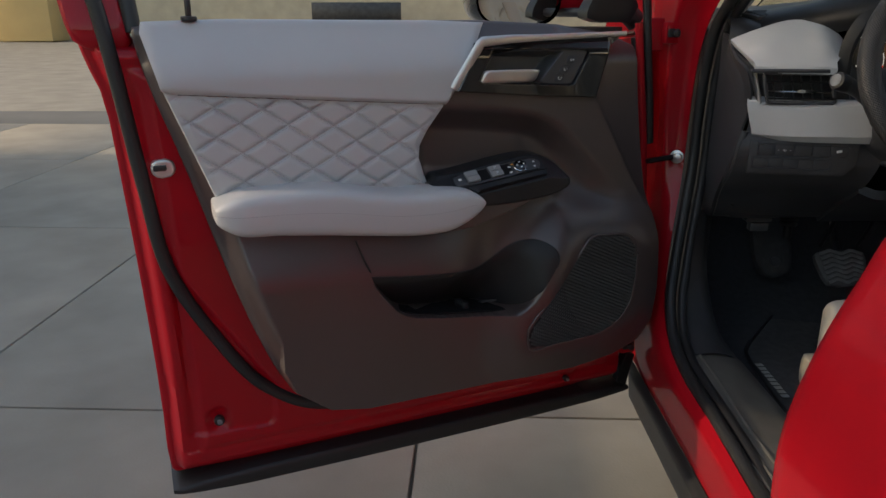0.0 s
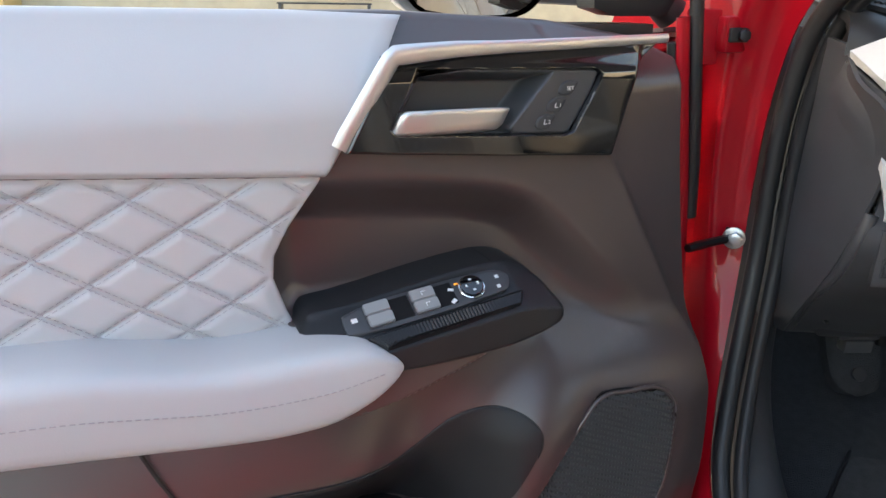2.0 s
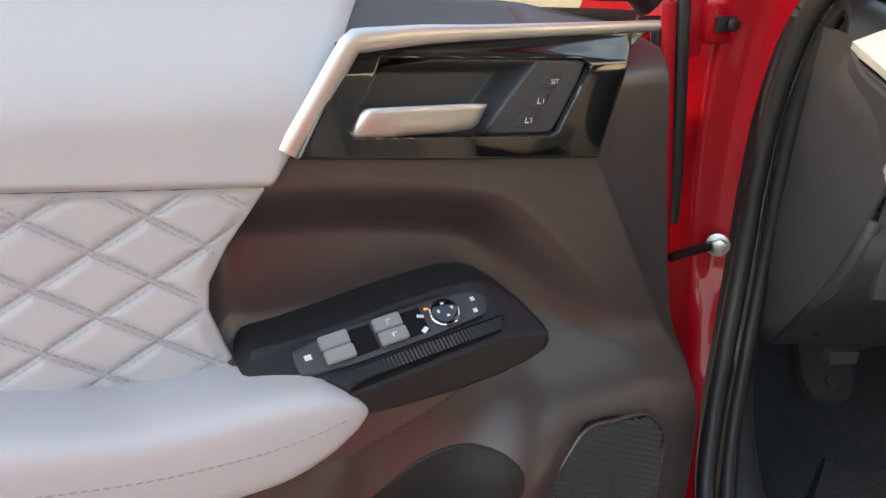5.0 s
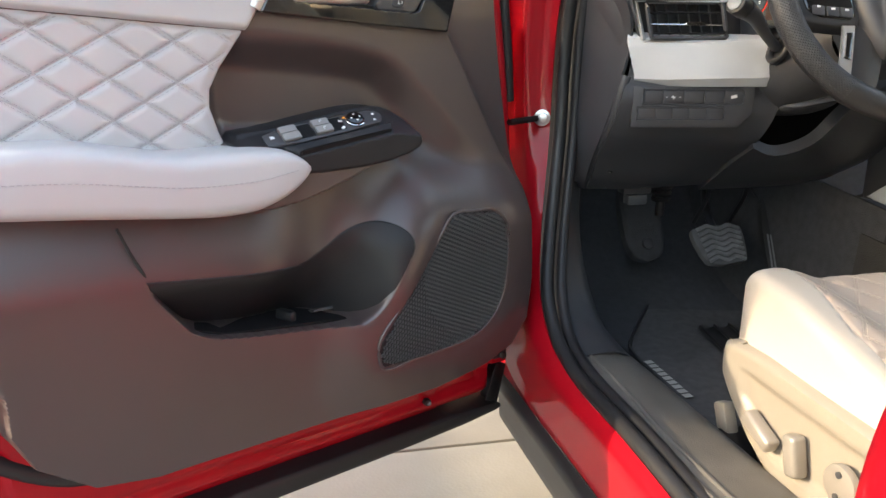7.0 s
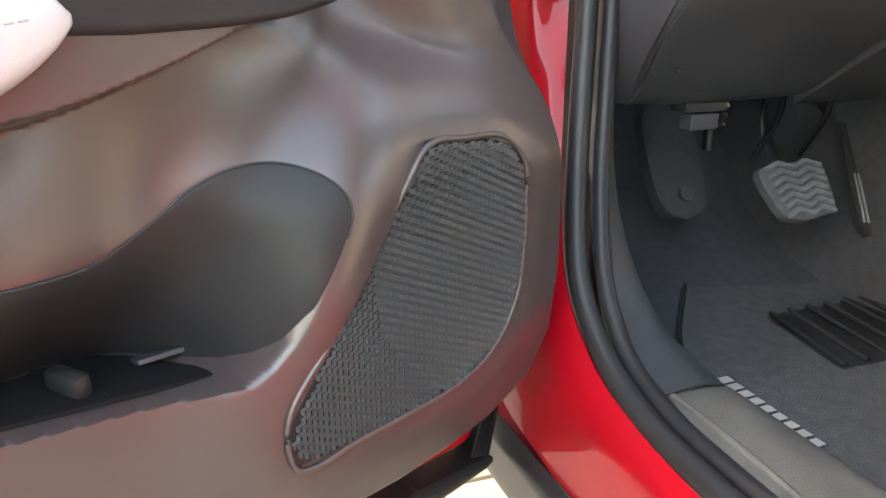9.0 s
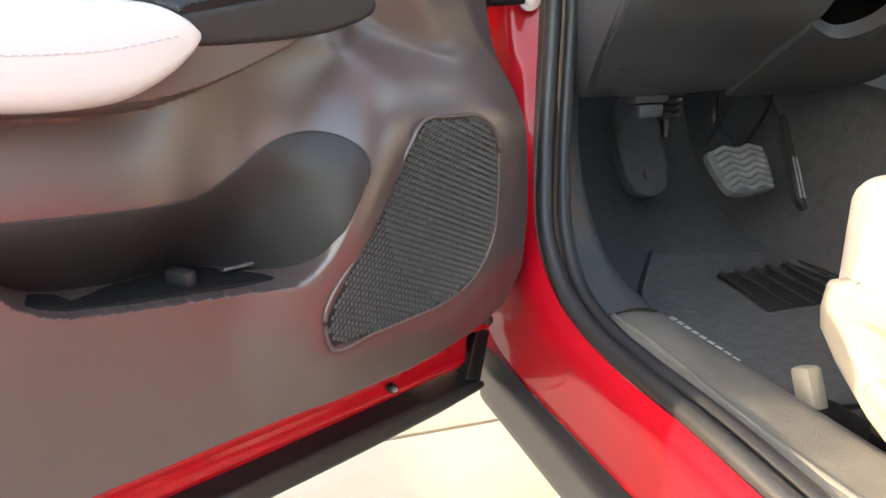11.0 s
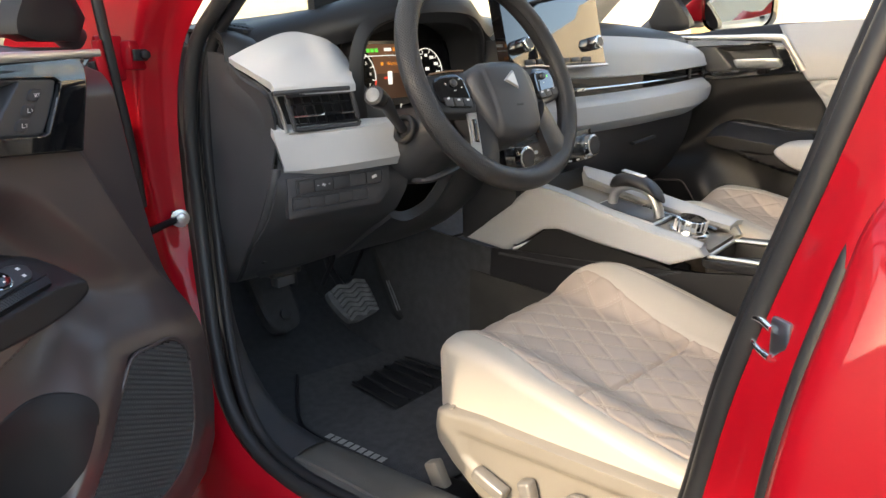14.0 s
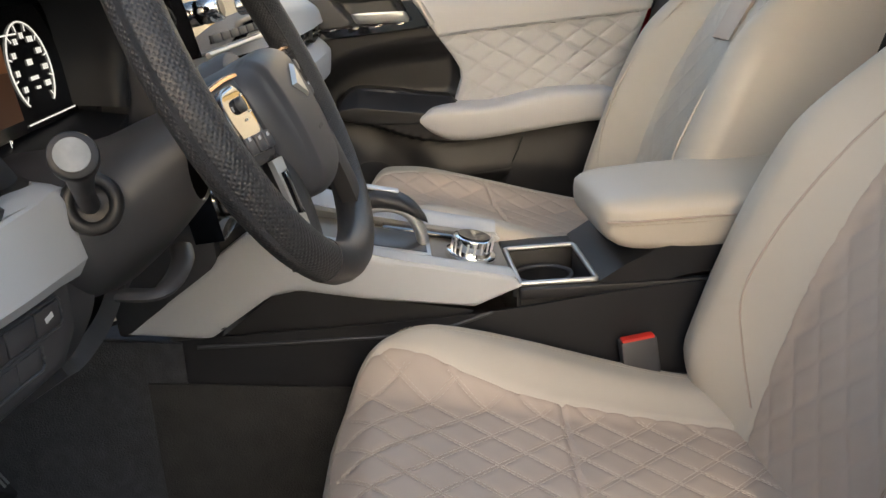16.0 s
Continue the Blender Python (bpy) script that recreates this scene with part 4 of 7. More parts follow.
def car_body():
    car = CAR
    # hinge pillar and sill: from the seal edge to the outer edge
    inner = [(0.489, 0.55, 0.45), (0.489, 0.95, 0.452), (0.489, 1.18, 0.466), (0.489, 1.36, 0.473), (0.493, 1.475, 0.50), (0.503, 1.555, 0.555), (0.519, 1.602, 0.64), (0.538, 1.638, 0.74), (0.553, 1.664, 0.83), (0.558, 1.672, 0.95), (0.56, 1.664, 1.05), (0.563, 1.63, 1.15), (0.57, 1.56, 1.225), (0.612, 1.31, 1.40), (0.65, 1.02, 1.585), (0.66, 0.80, 1.64)]
    outer = [(0.486, 0.55, 0.335), (0.486, 0.95, 0.335), (0.486, 1.18, 0.335), (0.486, 1.36, 0.335), (0.486, 1.56, 0.338), (0.484, 1.68, 0.37), (0.478, 1.712, 0.52), (0.473, 1.722, 0.68), (0.462, 1.735, 0.83), (0.448, 1.745, 0.95), (0.438, 1.745, 1.05), (0.432, 1.735, 1.15), (0.45, 1.67, 1.26), (0.52, 1.40, 1.45), (0.58, 1.08, 1.64), (0.60, 0.80, 1.70)]
    outer = [(x + 0.026 * (0.6 < z < 1.2), y - 0.022 * (0.6 < z < 1.2), z) for x, y, z in outer]
    mid = [tuple(0.5 * np.array(a) + 0.5 * np.array(b) + np.array((-0.010, -0.004, 0.006))) for a, b in zip(inner, outer)]
    turn = lambda z: float(smoothstep(z, 0.70, 0.95) * (1 - smoothstep(z, 1.30, 1.50)))
    outer = [(x + 0.050 * turn(z), y + 0.070 * turn(z), z) for x, y, z in outer]
    fold = [tuple(0.93 * np.array(a) + 0.07 * np.array(b)) for a, b in zip(mid, outer)]
    inn2 = [tuple(0.9 * np.array(a) + 0.1 * np.array(b) + np.array((-0.008, -0.003, 0.004))) for a, b in zip(inner, outer)]
    skin("door_pillar", [inner, inn2, mid, fold, outer], RED, car, "glossy red door pillar and sill", n=130, m=26, thick=0.004)
    far = [(0.50, 1.56, 0.30), (0.49, 1.90, 0.37), (0.46, 1.95, 0.55), (0.44, 1.97, 0.70), (0.42, 1.98, 0.85), (0.40, 1.99, 0.95), (0.40, 1.99, 1.05), (0.42, 1.97, 1.15), (0.44, 1.85, 1.28)]
    skin("fender_inner", [outer[4:13], [tuple(0.5 * np.array(a) + 0.5 * np.array(b) + np.array((0.03, 0, 0))) for a, b in zip(outer[4:13], far)], far], RED, car, "red painted cavity behind the door hinges", n=40, m=10, thick=0.004)
    # hinge brackets, check strap bolt
    for x, y, z in ((0.500, 1.672, 1.138), (0.440, 1.612, 0.425)):
        h = rbox("door_hinge", (x, y, z), (0.038, 0.022, 0.046), 0.005, RED, car, "red painted door hinge", m=Matrix.Rotation(radians(20), 4, "Z"))
        rbox("hinge_leaf", (x - 0.036, y + 0.010, z - 0.004), (0.045, 0.012, 0.070), 0.004, RED, h)
        rbox("hinge_slot", (x + 0.002, y - 0.016, z), (0.030, 0.006, 0.018), 0.002, RUBBER, h, "dark hinge slot", m=Matrix.Rotation(radians(20), 4, "Z"))
        disc("hinge_bolt", (x + 0.006, y - 0.020, z), 0.008, 0.016, BARK_METAL, h, "dark hinge bolt", m=Matrix.Rotation(radians(90), 4, "X"), seg=6, bevel=0.001)
    rbox("wiring_boot", (0.462, 1.715, 1.005), (0.035, 0.04, 0.055), 0.010, RED, car, "red painted cable boot")
    tube("check_strap", [(0.455, 1.615, 0.865), (0.49, 1.635, 0.866), (0.535, 1.655, 0.868)], 0.006, BARK_METAL, car, "black door check strap", sides=6)
    b = rbox("check_bracket", (0.531, 1.658, 0.868), (0.018, 0.008, 0.026), 0.003, BARK_METAL, car, "dark check strap bracket", m=Matrix.Rotation(radians(-30), 4, "Z"))
    disc("bolt_head", (0.532, 1.646, 0.868), 0.0105, 0.013, STEEL, b, "zinc hexagon bolt", m=Matrix.Rotation(radians(-25), 4, "Z") @ Matrix.Rotation(radians(90), 4, "X"), seg=6, bevel=0.001)
    disc("washer", (0.532, 1.651, 0.868), 0.0155, 0.004, STEEL, b, "zinc washer", m=Matrix.Rotation(radians(-25), 4, "Z") @ Matrix.Rotation(radians(90), 4, "X"), seg=20, bevel=0.001)
    # rubber seal with a second lip
    tube("doorway_seal", AP, 0.0125, RUBBER, car, "black rubber doorway seal", n=170, closed=True, sides=10)
    tube("seal_lip", [(x + 0.022, y + (0.012 if y < 0.8 else -0.014 if y > 1.5 else 0), z + (0.004 if z < 0.6 else 0)) for x, y, z in AP], 0.010, SOFT, car, "black trim lip inside the seal", n=170, closed=True, sides=10)
    # plastic cladding below the sill
    c0 = [[(0.484, y, 0.334) for y in (-0.6, 0.6, 1.5, 1.70)], [(0.474, y, 0.322) for y in (-0.6, 0.6, 1.5, 1.70)], [(0.474, y, 0.30) for y in (-0.6, 0.6, 1.5, 1.70)], [(0.484, y, 0.285) for y in (-0.6, 0.6, 1.5, 1.70)]]
    skin("cladding_top", c0, RUBBER, car, "black upper strip of the sill cladding", n=20, m=8, thick=0.003, straight=True)
    c1 = [[(0.482, y, 0.287) for y in (-0.6, 0.6, 1.5, 1.72)], [(0.486, y, 0.25) for y in (-0.6, 0.6, 1.5, 1.72)], [(0.492, y, 0.212) for y in (-0.6, 0.6, 1.5, 1.72)], [(0.52, y, 0.198) for y in (-0.6, 0.6, 1.5, 1.72)], [(0.62, y, 0.20) for y in (-0.6, 0.6, 1.5, 1.72)]]
    skin("sill_cladding", c1, CLAD, car, "grey-black plastic sill cladding", n=20, m=14, thick=0.004, straight=True)
    # inner sill trim: ridged top, then down to the floor
    ys = (0.62, 0.95, 1.18, 1.34, 1.45)
    tops = [[(0.512, y, 0.462 + 0.012 * (y > 1.3)) for y in ys], [(0.535, y, 0.466 + 0.012 * (y > 1.3)) for y in ys], [(0.60, y, 0.462 + 0.01 * (y > 1.3)) for y in ys], [(0.648, y, 0.452) for y in ys], [(0.668, y, 0.425) for y in ys], [(0.678, y, 0.375) for y in ys]]
    skin("sill_trim", tops, SCUFF, car, "black plastic sill scuff trim", n=40, m=24, thick=0.004)
    for dx in (0.0, 0.022):
        tube("scuff_rib", [(0.528 + dx, y, 0.470 + 0.012 * (y > 1.3)) for y in ys], 0.004, SCUFF, car, "raised rib of the sill trim", sides=8)
    # kick panel from the sill up to the dash end
    k0 = [(0.525, 1.42, 0.482), (0.535, 1.50, 0.51), (0.548, 1.56, 0.57), (0.563, 1.60, 0.65), (0.580, 1.632, 0.745)]
    k1 = [(0.60, 1.43, 0.48), (0.60, 1.53, 0.51), (0.60, 1.60, 0.58), (0.605, 1.64, 0.66), (0.612, 1.66, 0.745)]
    k2 = [(0.655, 1.46, 0.44), (0.65, 1.60, 0.46), (0.65, 1.70, 0.53), (0.65, 1.76, 0.62), (0.65, 1.80, 0.745)]
    k3 = [(0.68, 1.50, 0.37), (0.675, 1.66, 0.38), (0.67, 1.80, 0.42), (0.67, 1.92, 0.50), (0.67, 2.02, 0.70)]
    skin("kick_panel", [k0, k1, k2, k3], BLACK, car, "black kick panel trim", n=40, m=24, thick=0.004)
    # pillar trim below the screen and the black part of the pillar beside the dash
    p0 = [(0.592, 1.645, 0.745), (0.592, 1.66, 0.85), (0.592, 1.662, 0.95), (0.594, 1.655, 1.05), (0.598, 1.63, 1.13)]
    p1 = [(0.60, 1.72, 0.745), (0.605, 1.74, 0.85), (0.61, 1.74, 0.95), (0.61, 1.74, 1.05), (0.62, 1.72, 1.16)]
    skin("pillar_trim_lower", [p0, p1], BLACK, car, "black lower pillar trim", n=20, m=6, thick=0.004)
    q0 = [(0.603, 1.60, 1.165), (0.612, 1.535, 1.225), (0.65, 1.30, 1.39), (0.69, 1.00, 1.575), (0.70, 0.80, 1.63)]
    q1 = [(0.625, 1.645, 1.155), (0.64, 1.58, 1.215), (0.68, 1.33, 1.40), (0.72, 1.01, 1.59), (0.74, 0.80, 1.645)]
    q2 = [(0.645, 1.70, 1.165), (0.66, 1.63, 1.225), (0.70, 1.38, 1.41), (0.74, 1.03, 1.60), (0.78, 0.80, 1.655)]
    skin("pillar_trim", [q0, q1, q2], HEAD, car, "light grey windscreen pillar trim", n=30, m=10, thick=0.004)
    mir = [[(2.50 - x, y, z) for x, y, z in c] for c in (q0, q1, q2)]
    skin("pillar_trim", mir, HEAD, car, "light grey windscreen pillar trim", n=30, m=10, thick=0.004)
    # rear pillar of the doorway: black trim inside, red face outside
    r0 = [(0.478, 0.83, 0.46), (0.462, 0.765, 0.56), (0.452, 0.725, 0.68), (0.447, 0.69, 0.84), (0.447, 0.635, 1.02), (0.458, 0.60, 1.14), (0.508, 0.53, 1.35), (0.59, 0.49, 1.56)]
    r1 = [(0.425, 0.70, 0.42), (0.415, 0.675, 0.56), (0.405, 0.66, 0.68), (0.405, 0.635, 0.84), (0.41, 0.60, 1.00), (0.435, 0.56, 1.12), (0.49, 0.49, 1.35), (0.575, 0.45, 1.57)]
    r2 = [(0.40, 0.60, 0.40), (0.40, 0.60, 0.56), (0.40, 0.60, 0.68), (0.41, 0.57, 0.84), (0.42, 0.54, 1.00), (0.45, 0.50, 1.12), (0.50, 0.43, 1.35), (0.58, 0.38, 1.57)]
    skin("rear_pillar", [r0, r1, r2], RED, car, "red rear doorway pillar", n=40, m=10, thick=0.004)
    t0 = [(0.482, 0.82, 0.47), (0.472, 0.755, 0.58), (0.470, 0.715, 0.70), (0.472, 0.675, 0.86), (0.474, 0.62, 1.04), (0.49, 0.575, 1.18), (0.54, 0.52, 1.36), (0.62, 0.48, 1.56)]
    t1 = [(0.60, 0.70, 0.47), (0.57, 0.66, 0.58), (0.56, 0.62, 0.70), (0.56, 0.58, 0.86), (0.56, 0.53, 1.04), (0.575, 0.48, 1.18), (0.61, 0.42, 1.36), (0.68, 0.38, 1.56)]
    skin("rear_pillar_trim", [t0, t1], BLACK, car, "black rear pillar trim", n=40, m=8, thick=0.004)
    skin("rear_pillar_trim", [[(2.50 - x - 0.02 * (z < 1.3), y - 0.10, z) for x, y, z in t0], [(2.50 - x - 0.06, y - 0.13, z) for x, y, z in t1]], BLACK, car, "black rear pillar trim", n=40, m=8, thick=0.004)
    # striker
    st = rbox("striker_plate", (0.425, 0.655, 0.898), (0.006, 0.022, 0.044), 0.003, STEEL, car, "steel striker plate", m=Matrix.Rotation(radians(-35), 4, "Z"))
    tube("striker_loop", [(0.425, 0.662, 0.886), (0.442, 0.676, 0.886), (0.452, 0.684, 0.890), (0.452, 0.684, 0.906), (0.442, 0.676, 0.910), (0.425, 0.662, 0.910)], 0.0036, CHROME, st, "bright steel striker loop", n=24)
    # floor, tunnel side and firewall carpet
    skin("floor_carpet", [[(0.66, y, 0.372) for y in (-0.4, 0.6, 1.4, 1.72)] + [(0.66, 1.95, 0.46), (0.66, 2.12, 0.66), (0.66, 2.16, 0.90)], [(1.25, y, 0.372) for y in (-0.4, 0.6, 1.4, 1.72)] + [(1.25, 1.95, 0.46), (1.25, 2.12, 0.66), (1.25, 2.16, 0.90)],
                          [(1.95, y, 0.372) for y in (-0.4, 0.6, 1.4, 1.72)] + [(1.95, 1.95, 0.46), (1.95, 2.12, 0.66), (1.95, 2.16, 0.90)]], CARPET, car, "charcoal floor carpet", n=60, m=12, thick=0.01, across=True)
    skin("tunnel_carpet", [[(1.155, 1.45, 0.70), (1.15, 1.75, 0.74), (1.15, 2.15, 0.80)], [(1.145, 1.45, 0.55), (1.14, 1.75, 0.58), (1.13, 2.12, 0.62)], [(1.13, 1.45, 0.37), (1.12, 1.75, 0.37), (1.10, 1.98, 0.45)]], CARPET, car, "charcoal carpet on the transmission tunnel", n=24, m=16, thick=0.01)
    rbox("footwell_wall", (0.655, 1.99, 0.76), (0.014, 0.50, 0.86), 0.004, BLACK, car, "black footwell side wall")
    rbox("firewall", (1.28, 2.19, 0.85), (1.34, 0.03, 0.66), 0.004, CARPET, car, "charcoal firewall lining")
    # roof, rear wall, far sill: they close the cabin
    roof = [[(0.60, 0.82, 1.70), (0.62, 0.3, 1.72), (0.62, -0.6, 1.70), (0.66, -1.75, 1.54)], [(1.25, 0.95, 1.74), (1.25, 0.3, 1.77), (1.25, -0.6, 1.76), (1.25, -1.85, 1.60)], [(1.90, 0.82, 1.70), (1.88, 0.3, 1.72), (1.88, -0.6, 1.70), (1.84, -1.75, 1.54)]]
    skin("roof", roof, RED, car, "red roof panel", n=20, m=16, thick=0.03)
    skin("headliner", [[(x, y, z - 0.05) for x, y, z in c] for c in roof], HEAD, car, "light grey headliner", n=20, m=16, thick=0.004)
    rbox("rear_bulkhead", (1.25, -0.55, 0.95), (1.5, 0.12, 1.2), 0.03, CREAM, car, "cream rear seat backrest")
    rbox("rear_bench", (1.25, -0.22, 0.60), (1.4, 0.55, 0.24), 0.05, CREAM, car, "cream rear seat cushion")
    skin("far_side", [[(2.03, -0.7, 1.14), (2.03, 0.5, 1.14)], [(2.09, -0.7, 0.9), (2.09, 0.5, 0.9)], [(2.06, -0.7, 0.35), (2.06, 0.5, 0.35)]], BLACK, car, "black rear door trim on the far side", n=10, m=8)
    rbox("far_sill", (2.0, 0.9, 0.40), (0.12, 1.7, 0.14), 0.02, BLACK, car, "black sill trim on the far side")
    # windscreen
    ws = skin("windscreen", [[(0.70, 1.72, 1.19), (1.25, 1.92, 1.19), (1.80, 1.72, 1.19)], [(0.76, 0.86, 1.67), (1.25, 0.98, 1.70), (1.74, 0.86, 1.67)]], GLASS, car, "clear windscreen glass", n=20, m=10, thick=0.004)
    ws.visible_shadow = False
    skin("wiper_cowl", [[(0.45, 1.80, 1.14), (1.25, 2.02, 1.15), (2.05, 1.80, 1.14)], [(0.45, 2.05, 1.12), (1.25, 2.30, 1.14), (2.05, 2.05, 1.12)]], BLACK, car, "black cowl below the windscreen", n=20, m=6)
    return car


def rear_door():
    d = new("rear_door")
    d.parent = CAR
    tagged(d, "closed glossy red rear car door")
    prof = [(0.415, 0.30, 0.60), (0.385, 0.40, 0.628), (0.360, 0.52, 0.640), (0.343, 0.66, 0.643), (0.340, 0.78, 0.640), (0.356, 0.88, 0.627), (0.375, 0.955, 0.611), (0.390, 1.005, 0.600), (0.398, 1.020, 0.594), (0.430, 1.045, 0.578), (0.450, 1.075, 0.560), (0.455, 1.10, 0.55)]
    cur = []
    for x, z, y in prof:
        cur.append([(x + 0.075, y - 0.03, z), (x + 0.030, y + 0.001, z), (x + 0.006, y + 0.002, z), (x, y - 0.010, z), (x - 0.004, y - 0.06, z), (x - 0.010, y - 0.3, z), (x - 0.012, y - 0.7, z), (x + 0.0, -0.45, z)])
    skin("outer_skin", cur, RED, d, "glossy red door skin with a shoulder crease", n=70, m=60, thick=0.003, sharp=60)
    tube("front_edge_seal", [(x + 0.034, y + 0.006, z) for x, z, y in prof], 0.008, RUBBER, d, "black edge seal", n=50, sides=8)
    skin("window_trim", [[(0.452, 0.555, 1.095), (0.45, 0.2, 1.095), (0.46, -0.45, 1.10)], [(0.50, 0.47, 1.33), (0.50, 0.2, 1.35), (0.51, -0.45, 1.36)], [(0.58, 0.40, 1.56), (0.58, 0.2, 1.58), (0.59, -0.45, 1.57)]], DARKGLASS, d, "dark tinted rear window", n=20, m=12, thick=0.006)
    tube("belt_moulding", [(0.446, 0.56, 1.098), (0.443, 0.2, 1.10), (0.455, -0.45, 1.105)], 0.010, GLOSS, d, "black belt moulding")
    return d


def rear_quarter():
    """Painted side behind the rear door with its wheel arch, and the wheel in it."""
    q = new("rear_quarter")
    q.parent = CAR
    tagged(q, "glossy red rear quarter of the car")
    xs = ((0.30, 0.425), (0.45, 0.372), (0.62, 0.342), (0.80, 0.338), (0.95, 0.372), (1.02, 0.396), (1.10, 0.45))
    ys = np.linspace(-0.46, -2.15, 40)
    V = []
    for y in ys:
        arch = 0.36 + math.sqrt(max(0.0, 0.40 ** 2 - (y + 1.32) ** 2)) if abs(y + 1.32) < 0.40 else 0.0
        for z, x in xs:
            zz = max(z, arch if arch > 0.3 else z)
            V.append((float(np.interp(zz, [a for a, b in xs], [b for a, b in xs])) + 0.10 * max(0, -1.6 - y) ** 1.5, y, zz + 0.0004 * z))
    link_mesh("quarter_panel", V, grid_faces(40, 7), RED, q, "glossy red quarter panel", sharp=60)
    tube("arch_moulding", [(0.345, -1.32 + 0.41 * math.cos(a), 0.36 + 0.41 * math.sin(a)) for a in np.linspace(-0.15, math.pi + 0.15, 24)], 0.03, RUBBER, q, "black wheel arch moulding", sides=8)
    wheel = disc("wheel", (0.46, -1.32, 0.36), 0.355, 0.22, RUBBER, q, "black tyre on a silver rim", m=Matrix.Rotation(radians(90), 4, "Y"), seg=40, bevel=0.03)
    disc("rim_face", (0.362, -1.32, 0.36), 0.235, 0.02, SILVER, wheel, "silver rim", m=Matrix.Rotation(radians(90), 4, "Y"), seg=40, bevel=0.006)
    for k in range(5):
        a = k * 2 * math.pi / 5
        rbox("rim_slot", (0.350, -1.32 + 0.14 * math.cos(a), 0.36 + 0.14 * math.sin(a)), (0.006, 0.11, 0.06), 0.002, RUBBER, wheel, m=Matrix.Rotation(a, 4, "X"))
    skin("side_glass", [[(0.455, -0.46, 1.11), (0.475, -1.3, 1.12), (0.56, -2.0, 1.14)], [(0.59, -0.46, 1.56), (0.61, -1.2, 1.54), (0.66, -1.75, 1.48)]], DARKGLASS, q, "dark tinted quarter window", n=16, m=8, thick=0.006)
    skin("tailgate", [[(0.50, -2.12, 0.45), (1.25, -2.25, 0.45), (2.00, -2.12, 0.45)], [(0.52, -2.13, 1.05), (1.25, -2.25, 1.08), (1.98, -2.13, 1.05)], [(0.64, -1.75, 1.50), (1.25, -1.85, 1.55), (1.86, -1.75, 1.50)]], RED, q, "red tailgate", n=20, m=12, thick=0.02)


def front_fender():
    """Painted wing ahead of the hinges; it shades the cavity behind them."""
    f = new("front_fender")
    f.parent = CAR
    tagged(f, "glossy red front wing of the car")
    skin("wing_panel", [[(0.415, 1.775, 0.34), (0.385, 1.775, 0.62), (0.388, 1.775, 0.90), (0.425, 1.790, 1.10)], [(0.41, 2.05, 0.36), (0.375, 2.05, 0.62), (0.380, 2.05, 0.90), (0.430, 2.05, 1.11)], [(0.43, 2.20, 0.78), (0.375, 2.22, 0.82), (0.380, 2.25, 0.92), (0.440, 2.30, 1.10)]], RED, f, "glossy red wing panel", n=24, m=14, thick=0.004)
    skin("wing_top", [[(0.424, 1.790, 1.10), (0.430, 2.05, 1.11), (0.440, 2.30, 1.10)], [(0.56, 1.80, 1.135), (0.57, 2.05, 1.13), (0.58, 2.30, 1.11)]], RED, f, "upper edge of the red wing", n=16, m=6, thick=0.004)


car_body()
rear_door()
front_fender()
rear_quarter()


# ---- dashboard ----
def flat_on(m):
    """Places (a, b, rise) on the plane of m: a along x, b along y, rise along z."""
    t = np.array(m)

    def place(a, b, h):
        a, b, h = np.broadcast_arrays(a, b, h)
        return tuple(t[k, 0] * a + t[k, 1] * b + t[k, 2] * h + t[k, 3] for k in range(3))
    return place


def facing(x, y, z, tilt=0.0, yaw=0.0):
    """A frame whose z looks back towards the driver: x right, y up."""
    return Matrix.Translation((x, y, z)) @ Matrix.Rotation(radians(yaw), 4, "Z") @ Matrix.Rotation(radians(90 - tilt), 4, "X")


def vent(parent, m, w, h, slant, label):
    """Louvred air outlet in the plane of m."""
    v = sheet("air_vent", [(-w / 2 - slant, h / 2), (w / 2 - slant, h / 2), (w / 2 + slant, -h / 2), (-w / 2 + slant, -h / 2)], -0.028, -0.04, RUBBER, parent, label, 8, 8, place=flat_on(m), edge=0, rounding=0)
    cor = [(-w / 2 - slant, h / 2), (w / 2 - slant, h / 2), (w / 2 + slant, -h / 2), (-w / 2 + slant, -h / 2)]
    tube("vent_frame", [(m @ Vector((*c, 0.0)))[:] for c in cor], 0.0042, BLACK, v, closed=True, straight=True, n=40, sides=6)
    k = 7
    for i in range(1, k):
        a = -w / 2 + w * i / k
        tube("vane", [(m @ Vector((a - slant, h / 2, -0.014)))[:], (m @ Vector((a + slant, -h / 2, -0.014)))[:]], 0.006, BLACK, v, straight=True, n=2, sides=4, flat=0.25)
    for q in (0.21, -0.12, -0.36):
        b = h * q
        s = -slant * 2 * q
        tube("louvre", [(m @ Vector((-w / 2 + s, b, -0.004)))[:], (m @ Vector((w / 2 + s, b, -0.004)))[:]], 0.0032, SOFT, v, straight=True, n=2, sides=6, flat=0.6)
    b = -0.12 * h
    tube("vent_bar", [(m @ Vector((-w / 2 + slant * 0.24 + 0.004, b, -0.001)))[:], (m @ Vector((w / 2 + slant * 0.24, b, -0.001)))[:]], 0.0014, CHROME, v, straight=True, n=2, sides=6)
    bm = bmesh.new()
    bmesh.ops.create_cube(bm, size=1)
    bmesh.ops.scale(bm, vec=(0.036, 0.006, 0.008), verts=bm.verts)
    bmesh.ops.bevel(bm, geom=bm.edges[:], offset=0.0018, segments=2, affect="EDGES")
    bmesh.ops.transform(bm, matrix=m @ Matrix.Translation((0.014, b + 0.001, 0.002)), verts=bm.verts)
    part("vent_tab", bm, CHROME, v, "chrome vent tab")
    return v


